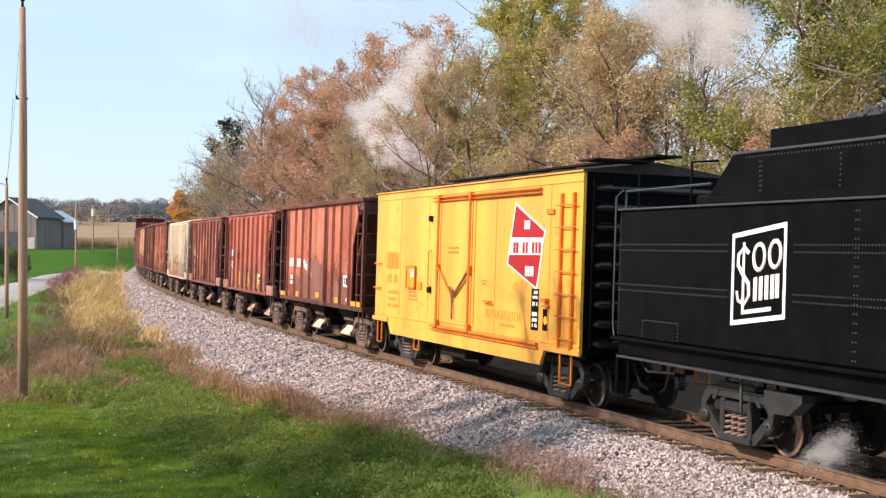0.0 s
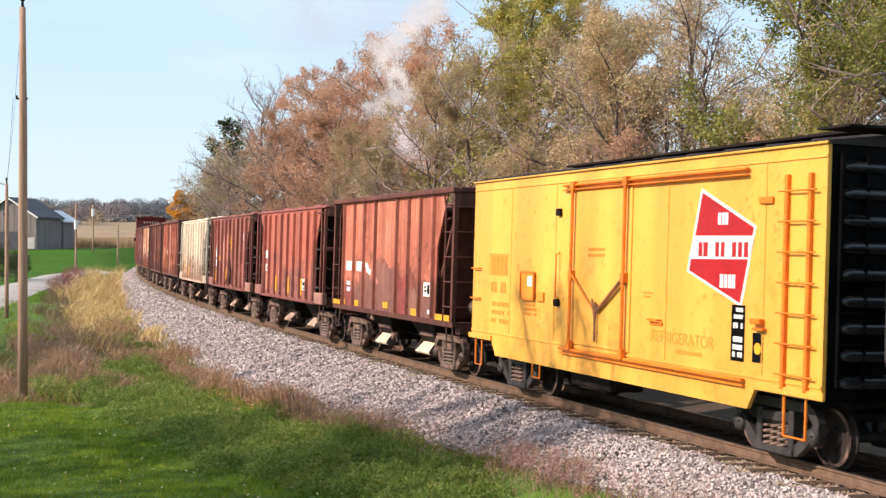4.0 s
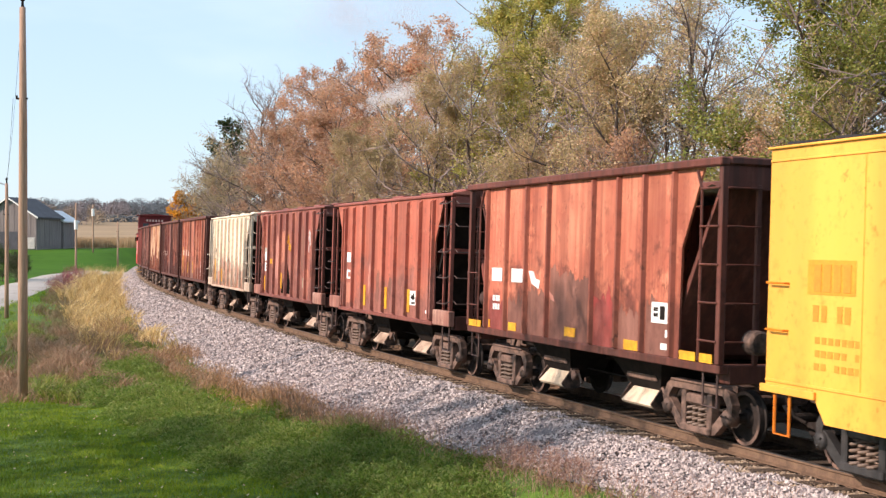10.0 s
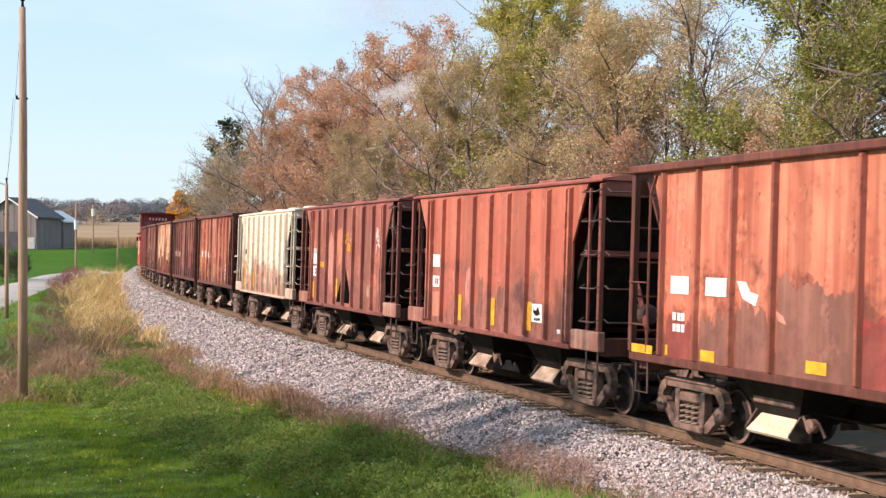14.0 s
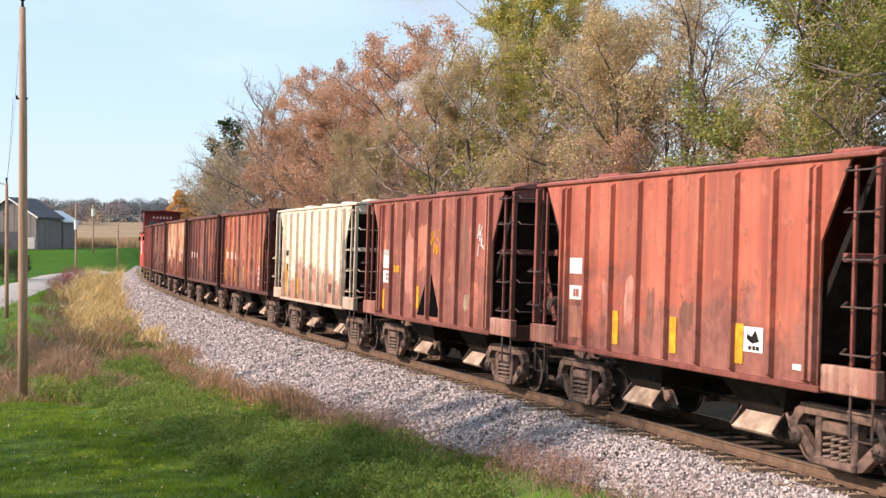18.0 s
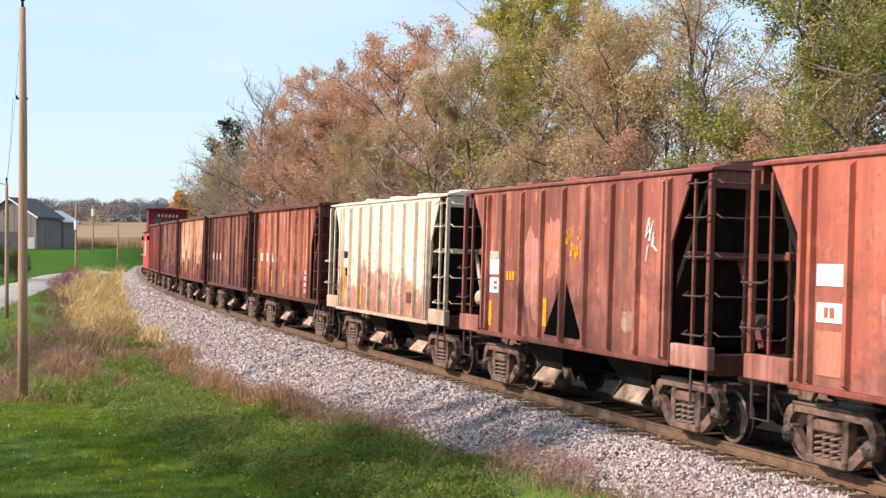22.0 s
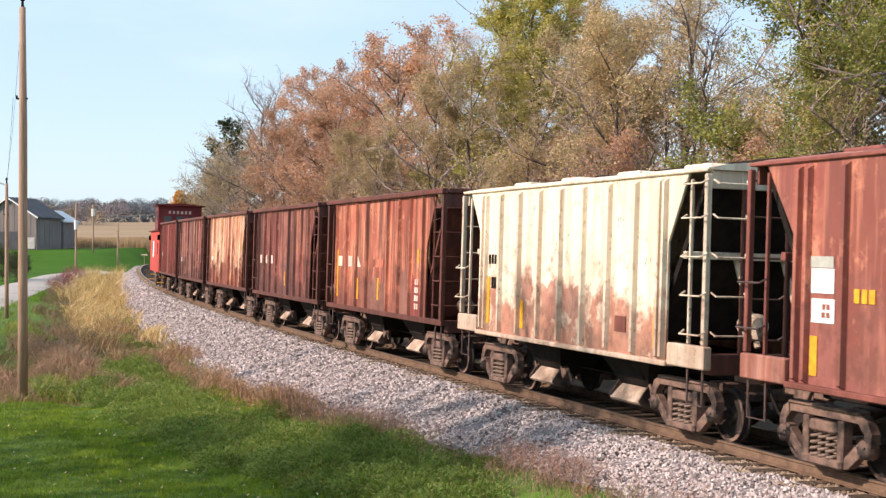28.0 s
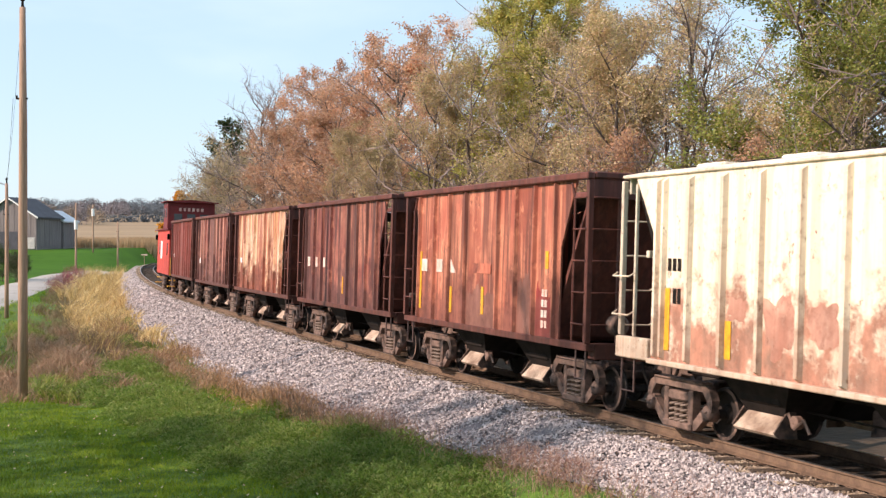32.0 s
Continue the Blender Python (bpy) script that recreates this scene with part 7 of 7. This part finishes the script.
def leafy_mounds(name, cnt, seed, leaf_mat, label, reach, leaves, size):
    """Low domes of broad-leaved weeds, side by side over the rough strip between lawn and ballast."""
    rng = np.random.RandomState(seed)
    y = rng.uniform(21.0, 47.0, cnt)
    lo = np.interp(y, (22.3, 24, 26.5, 32.6, 38, 48), (-1.0, -2.6, -4.6, -7.6, -10.0, -12.5))
    hi = np.interp(y, (22.9, 26, 29.2, 33.1, 37.4, 48), (0.9, -1.1, -3.3, -5.8, -7.5, -10.8))
    x = lo + (hi - lo) * rng.uniform(0, 1, cnt)
    r = rng.uniform(reach[0], reach[1], cnt)
    h = r * rng.uniform(0.3, 0.75, cnt)
    g = ground_z(x, y)[0]
    k = np.repeat(np.arange(cnt), leaves)
    n = len(k)
    a, up = rng.uniform(0, 6.283, n), rng.uniform(0.0, 1.0, n)
    out = np.sqrt(1 - up ** 2) * rng.uniform(0.8, 1.1, n)
    c = np.stack([x[k] + r[k] * out * np.cos(a), y[k] + r[k] * out * np.sin(a), g[k] - 0.04 + h[k] * up * rng.uniform(0.85, 1.15, n)], 1)
    lean = np.stack([out * np.cos(a), out * np.sin(a), 0.75 * up + 0.1], 1) + rng.normal(0, 0.42, (n, 3))
    lean /= np.linalg.norm(lean, axis=1)[:, None]
    side = np.cross(lean, rng.normal(0, 1, (n, 3)))
    side /= np.linalg.norm(side, axis=1)[:, None]
    sz = size * rng.uniform(0.5, 1.5, (n, 1))
    mid = c + lean * sz
    tip = mid + lean * sz * 0.7 - np.array([0, 0, 0.6]) * sz
    v = np.stack([c - side * sz * 0.08, mid + side * sz * 0.16, tip, mid - side * sz * 0.16], 1).reshape(-1, 3)
    me = bpy.data.meshes.new(name)
    me.from_pydata(v.tolist(), [], np.arange(n * 4).reshape(-1, 4).tolist())
    tagged(part(name, me, leaf_mat, None), label, "weeds", kind="stuff")


leafy_mounds("leafy_weeds", 330, 91, L_WEEDLEAF, "bushy mounds of dark green weeds between lawn and ballast", (0.28, 0.75), 700, 0.062)
leafy_mounds("clover_tufts", 420, 92, L_ROUGH, "low tufts of clover and coarse grass on the bank", (0.15, 0.42), 260, 0.055)


def fallen_leaves():
    """Pale dead leaves lying here and there on the lawn."""
    rng = random.Random(93)
    sh = Shape()
    spots = [(rng.uniform(-11, 3), rng.uniform(21.5, 34)) for _ in range(420)]
    for (x, y), z in zip(spots, ground_z(np.array([q[0] for q in spots]), np.array([q[1] for q in spots]))[0].tolist()):
        a, r = rng.uniform(0, 6.28), rng.uniform(0.02, 0.045)
        u, w = (math.cos(a) * r, math.sin(a) * r), (-math.sin(a) * r * 0.6, math.cos(a) * r * 0.6)
        z += rng.uniform(0.05, 0.08)
        sh.add([(x - u[0], y - u[1], z), (x + w[0], y + w[1], z + 0.012), (x + u[0], y + u[1], z + 0.03), (x - w[0], y - w[1], z + 0.012)], [(0, 1, 2, 3)])
    tagged(part("fallen_leaves", sh, leafy("dead_leaves", [(0.55, 0.42, 0.24), (0.40, 0.26, 0.13), (0.66, 0.58, 0.40)], trans=0.1), None), "pale dead leaves scattered on the lawn", "leaves", kind="stuff")


fallen_leaves()

L_PLUME = leafy("purple_brown_seed_heads", [(0.36, 0.20, 0.14), (0.29, 0.15, 0.125), (0.46, 0.30, 0.20), (0.25, 0.15, 0.14), (0.40, 0.25, 0.18)], trans=0.2)


def feathers(name, spots, h, mat, label, seed):
    """Stems with fine side sprays towards the top."""
    rng = random.Random(seed)
    zs = ground_z(np.array([p[0] for p in spots]), np.array([p[1] for p in spots]))[0]
    sh = Shape()
    v, f = sh.v, sh.f

    def sliver(a, b, wid):
        d = Vector((rng.gauss(0, 1), rng.gauss(0, 1), rng.gauss(0, 0.4))).normalized() * wid
        n = len(v)
        v.extend((tuple(a - d), tuple(a + d), tuple(b)))
        f.append((n, n + 1, n + 2))

    for (x, y, k), z in zip(spots, zs):
        root = Vector((x, y, float(z) - 0.03))
        tip = root + Vector((rng.gauss(0, 0.28), rng.gauss(0, 0.28), 1)) * h * k * rng.uniform(0.6, 1.25)
        sliver(root, tip, 0.004)
        for _ in range(11):
            q = root.lerp(tip, rng.uniform(0.4, 1.0))
            sliver(q, q + Vector((rng.gauss(0, 1), rng.gauss(0, 1), rng.uniform(0.2, 1.6))).normalized() * rng.uniform(0.04, 0.12), 0.005)
    return tagged(part(name, sh, mat, None), label, "weeds", kind="stuff")


feathers("feathery_weeds", scatter(13000, 9, (-9, 6, 16, 36), lambda x, y, s, p, l, r: ((s < 9 + 2 * l) & (p > -0.25 - 0.2 * l) & (p < 0.75 + 0.35 * l) & (r < 0.25 + 0.7 * (l > -0.2)), 0.9 + 0.4 * np.clip(l, -0.8, 1))),
         0.50, L_PLUME, "feathery purple-brown dead weeds along the ballast's edge", 81)
feathers("feathery_weeds", scatter(22000, 12, (-14, 2, 26, 50), lambda x, y, s, p, l, r: ((s > 8 + 1.5 * l) & (p > -0.3 - 0.2 * l) & (p < 1.2 + 0.4 * l) & (r < 0.35 + 0.5 * (l > -0.2)), 0.8 + 0.4 * np.clip(l, -0.8, 1))),
         0.32, L_LITTER, "low orange-brown dead stalks along the ballast's edge", 82)
_g = random.Random(17)
feathers("feathery_weeds", [(cx + _g.gauss(0, 0.30), cy + _g.gauss(0, 0.35), _g.uniform(0.7, 1.1)) for cx, cy, k in ((0.9, 23.0, 90), (1.3, 22.2, 130), (1.8, 21.1, 190), (2.2, 20.4, 90)) for _ in range(k)],
         0.44, L_PLUME, "clump of feathery purple-brown weeds at the ballast's foot", 83)
blades("tousled_grass", scatter(26000, 10, (-4, 5, 17, 30), lambda x, y, s, p, l, r: ((p > 0.05 + 0.2 * l) & (p < 1.1 + 0.8 * l) & (r < 0.6), 0.8 + 0.45 * np.clip(l, -0.8, 1.2))),
       0.24, 0.006, 1.1, leafy("pale_tousled_blades", [(0.16, 0.24, 0.03), (0.30, 0.34, 0.08), (0.42, 0.38, 0.16), (0.12, 0.19, 0.02), (0.24, 0.30, 0.05)], trans=0.35), "tousled pale green grass beside the ballast", "grass", 69, 0.4)

b_plum = Tree(33, 1.2, 1.7, 3600, 0.10, 16, 0.03, 6, 0.5).thing("shrub", "plum-red sumac shrub beside the road", L_PLUM)
b_dark = Tree(34, 3.0, 2.2, 3600, 0.16, 14, 0.03, 6, 0.8).thing("shrub", "dark green bush beside the road", L_DARK)


def stand(model, spots, group, flat=1.0):
    for i, (x, y, size, turn) in enumerate(spots):
        m = Matrix.Translation((x, y, land(x, y) - 0.08)) @ Matrix.Rotation(radians(turn), 4, "Z")
        ob = model if i == 0 else copy_thing(model, m)
        ob.matrix_basis = m
        ob.scale = (size, size, size * flat)
        tagged(ob, group=group)


stand(b_plum, [(-33.6, 115, 0.9, 0), (-34.8, 119, 1.1, 60), (-37, 128, 1.1, 120), (-38.6, 136, 1.2, 200), (-41, 146, 1.2, 20), (-32.2, 110, 0.8, 300)], "shrubs beside the road", 0.62)
stand(b_dark, [(-46.5, 143, 0.75, 0), (-48, 147, 0.85, 80), (-50.5, 150, 0.9, 160), (-54, 153, 1.3, 40), (-45.8, 131, 0.5, 250)], "shrubs beside the road")


# ---------------------------------------------------------------- loose stones of the ballast
def stones(shoulder):
    rng = np.random.RandomState(71 + shoulder)
    n = 34000 if shoulder else 96000
    u = rng.uniform(0, 1, n)
    s = np.where(u < 0.72, -9 + 60 * (u / 0.72) ** 1.25, 51 + 110 * ((u - 0.72) / 0.28) ** 1.1)
    k = rng.uniform(-0.05, 1.08, n)
    tt = np.interp(s, (-60, -3, -1, 4.5, 9.5, 16, 26, 39.5, 64.5, 119, 200), (2.7, 2.75, 2.95, 3.3, 3.85, 4.3, 4.35, 4.25, 3.4, 3.0, 2.8))
    w = 1.40 + (tt - 1.40) * k
    if shoulder:
        w = rng.uniform(0.84, 1.62, n)
    kk = (w - 1.72) / np.maximum(tt - 1.72, 0.2)
    z = np.where(w < 1.72, (-0.20 if shoulder else -0.22) + w * CANT, -0.16 + (toe_z(s) + 0.16) * np.clip(kk, 0, 2) ** 0.92)
    a = np.interp(s, GRID, HEAD)
    x = np.interp(s, GRID, LINE_X) - np.sin(a) * w
    y = np.interp(s, GRID, LINE_Y) + np.cos(a) * w
    r = rng.uniform(0.018, 0.046, n) * (1 + 0.013 * np.maximum(s, 0))
    if shoulder:
        r = r * 0.62
    base = np.array([(1, 0, 0), (-1, 0, 0), (0, 1, 0), (0, -1, 0), (0, 0, 0.8), (0, 0, -0.8)])
    v = np.empty((n, 6, 3))
    th, ph = rng.uniform(0, 6.283, n), rng.uniform(-0.6, 0.6, n)
    c, sn, cp, sp = np.cos(th), np.sin(th), np.cos(ph), np.sin(ph)
    for i, b in enumerate(base):
        q = b[None, :] * rng.uniform(0.6, 1.3, (n, 1)) + rng.uniform(-0.25, 0.25, (n, 3))
        qx, qz = q[:, 0] * cp - q[:, 2] * sp, q[:, 0] * sp + q[:, 2] * cp
        v[:, i, 0] = x + r * (qx * c - q[:, 1] * sn)
        v[:, i, 1] = y + r * (qx * sn + q[:, 1] * c)
        v[:, i, 2] = z + r * (0.05 if shoulder else 0.6) + r * qz + (0 if shoulder else 1) * 0.03 * (np.sin(s * 2.6 + w * 1.9) * np.sin(w * 3.1 - s * 0.9) + 0.6 * np.sin(s * 6.1 - w * 4.0))
    tri = np.array([(0, 2, 4), (2, 1, 4), (1, 3, 4), (3, 0, 4)])
    f = (np.arange(n)[:, None, None] * 6 + tri[None]).reshape(-1, 3)
    me = bpy.data.meshes.new("ballast_stones")
    me.from_pydata(v.reshape(-1, 3).tolist(), [], f.tolist())
    if shoulder:
        me.materials.append(leafy("rusty_tan_gravel", [(0.46, 0.33, 0.21), (0.30, 0.20, 0.13), (0.56, 0.44, 0.31), (0.18, 0.12, 0.09), (0.40, 0.31, 0.24)], 0.9, 0.0))
        tagged(new("shoulder_gravel", me), "rusty tan gravel round the tie ends", "gravel", kind="stuff")
        return
    me.materials.append(leafy("ballast_stone", [(0.37, 0.305, 0.285), (0.51, 0.43, 0.40), (0.23, 0.19, 0.185), (0.13, 0.11, 0.112), (0.62, 0.54, 0.505), (0.32, 0.255, 0.235)], 0.9, 0.0))
    tagged(new("ballast_stones", me), "loose crushed pink-grey stones", "ballast", kind="stuff")


stones(False)
stones(True)

# ---------------------------------------------------------------- smoke and steam
M_STEAM = leafy("white_steam_droplets", [(0.66, 0.66, 0.66), (0.58, 0.58, 0.59)], 1.0, 0.5)
M_HAZE = leafy("grey_smoke_flecks", [(0.60, 0.59, 0.64), (0.66, 0.65, 0.69)], 1.0, 0.5)
PUFFS = []


def puff(name, spine, radii, cnt, mat, label, drift, seed, fleck=0.021):
    """A cloud of fine flecks, billow by billow along a line; drift: rows of (seconds, dx, dy, dz)."""
    rng = np.random.RandomState(seed)
    origin = Vector(spine[0])
    pts = []
    billows = 70
    for i in range(billows):
        f = (i + rng.uniform(0, 1)) / billows * (len(spine) - 1)
        k = min(int(f), len(spine) - 2)
        c = Vector(spine[k]).lerp(Vector(spine[k + 1]), f - k) - origin
        r = radii[k] + (radii[k + 1] - radii[k]) * (f - k)
        c = np.array(c) + rng.normal(0, r * 0.42, 3)
        pts.append(c + rng.normal(0, r * rng.uniform(0.16, 0.42), (cnt // billows, 3)))
    p = np.concatenate(pts)
    n = len(p)
    u = rng.normal(0, 1, (n, 3))
    u /= np.linalg.norm(u, axis=1)[:, None]
    w = np.cross(u, rng.normal(0, 1, (n, 3)))
    w /= np.linalg.norm(w, axis=1)[:, None]
    s = fleck * rng.uniform(0.6, 1.3, (n, 1))
    v = np.stack([p - u * s, p + u * s * 0.5 + w * s, p + u * s * 0.5 - w * s], 1).reshape(-1, 3)
    me = bpy.data.meshes.new(name)
    me.from_pydata(v.tolist(), [], np.arange(n * 3).reshape(-1, 3).tolist())
    ob = part(name, me, mat, None)
    ob.location = origin
    ob.visible_shadow = False
    tagged(ob, label, "smoke", kind="stuff")
    PUFFS.append((ob, origin, drift))


def smoke_drift():
    for ob, o, rows in PUFFS:
        walk(ob, [(t, pose(o.x + dx, o.y + dy, o.z + dz)) for t, dx, dy, dz in rows])


def seen_at(px, py, d):
    return (px - 784) / 2314.7 * d, d, EYE_Z + (429.6 - py) / 2314.7 * d


puff("steam_cloud", [seen_at(700, 265, 66), seen_at(645, 200, 66), seen_at(690, 175, 66), seen_at(738, 120, 66), seen_at(755, 65, 66)], (0.5, 0.85, 1.0, 1.05, 0.8), 52000, M_STEAM,
     "white puff of steam drifting past the trees", [(0, -0.2, 0, -0.4), (2, 0, 0, 0), (3.5, 0.4, 2, 2.2), (6, 1.2, 8, 8.5), (8, 1.6, 12, 13), (14, 3, 20, 26), (32, 6, 40, 60)], 81)
puff("steam_wisp", [seen_at(640, 195, 65), seen_at(690, 180, 65), seen_at(720, 165, 65)], (0.5, 0.55, 0.5), 10000, M_STEAM,
     "thin wisp of white steam", [(0, 0, 0, -0.2), (6, 0, 0, 0), (13, 0.7, 0, 0.5), (20, 2.0, 4, 1.6), (32, 4.5, 12, 6)], 82)
puff("steam_wisp", [seen_at(690, 240, 66), seen_at(740, 290, 66), seen_at(840, 270, 66)], (0.8, 0.9, 0.8), 26000, M_HAZE,
     "thin grey steam lying before the trees", [(0, 0, 0, 0), (6, 0.4, 3, 1.2), (12, 2, 12, 4), (32, 6, 30, 16)], 83)
puff("smoke_cloud", [seen_at(1160, 20, 42), seen_at(1220, 40, 42), seen_at(1300, 30, 42), seen_at(1270, 90, 42)], (0.9, 1.2, 1.1, 0.7), 100000, M_STEAM,
     "pale cloud of engine smoke over the trees", [(0, 0, 0, 0), (2, 1.5, 2, 2.5), (6, 5, 8, 12), (32, 20, 40, 60)], 84, 0.014)
puff("smoke_haze", [seen_at(520, 30, 110), seen_at(640, 50, 110), seen_at(760, 10, 110), seen_at(980, -60, 110)], (3.4, 4.2, 4.6, 5.0), 150000, M_HAZE,
     "thin grey haze of engine smoke in the sky", [(0, -1.5, 0, 0), (6, 0, 0, 0.5), (13, 4.0, 0, 1.5), (19, 8.5, 0, 3.0), (32, 20, 0, 8)], 86, 0.0175)
puff("steam_leak", [line(-5.3, 1.0, 0.15), line(-6.1, 1.1, 0.45)], (0.16, 0.25), 16000, M_STEAM,
     "low burst of steam beside the tender's wheels", [(0, 0, 0, 0), (0.7, 0.5, -0.9, 0.05), (1.5, 2.6, -2.6, 0.3), (4, 5, -10, 2), (32, 20, -60, 12)], 85, 0.0055)

# ---------------------------------------------------------------- what moves
def ran(t):
    """Metres that the train has run, counted from 16 s."""
    q = t - 16.0
    d = 1.880276 * q + 0.071248 * (q / 16) ** 2 + 0.091744 * (q / 16) ** 3
    if t < 1.0:
        d += float(np.interp(t, (0.0, 0.25, 0.5, 0.75, 1.0), (0.336, 0.12, 0.0155, 0.004, 0.0)))
    return d


def car_pose(place, half, t):
    s = place - ran(t)
    p, q = line(s + half), line(s - half)
    d = (p - q).normalized()
    m = Matrix.Rotation(math.atan2(d.y, d.x), 4, "Z") @ Matrix.Rotation(CANT, 4, "X")
    return Matrix.Translation((p + q) / 2) @ m


def motions():
    times = [0.0, 0.25, 0.5, 0.75] + [float(k) for k in range(1, 33)]
    for car, place, half in CARS:
        walk(car, [(t, car_pose(place, half, t)) for t in times])
    turns = [k / 3.0 for k in range(97)]
    for ws, dx in WHEELS:
        first = ran(0.0)
        walk(ws, [(t, pose(dx, 0, 0.42, 0, -math.degrees((ran(t) - first) / 0.42), 0)) for t in turns])
    smoke_drift()


motions()
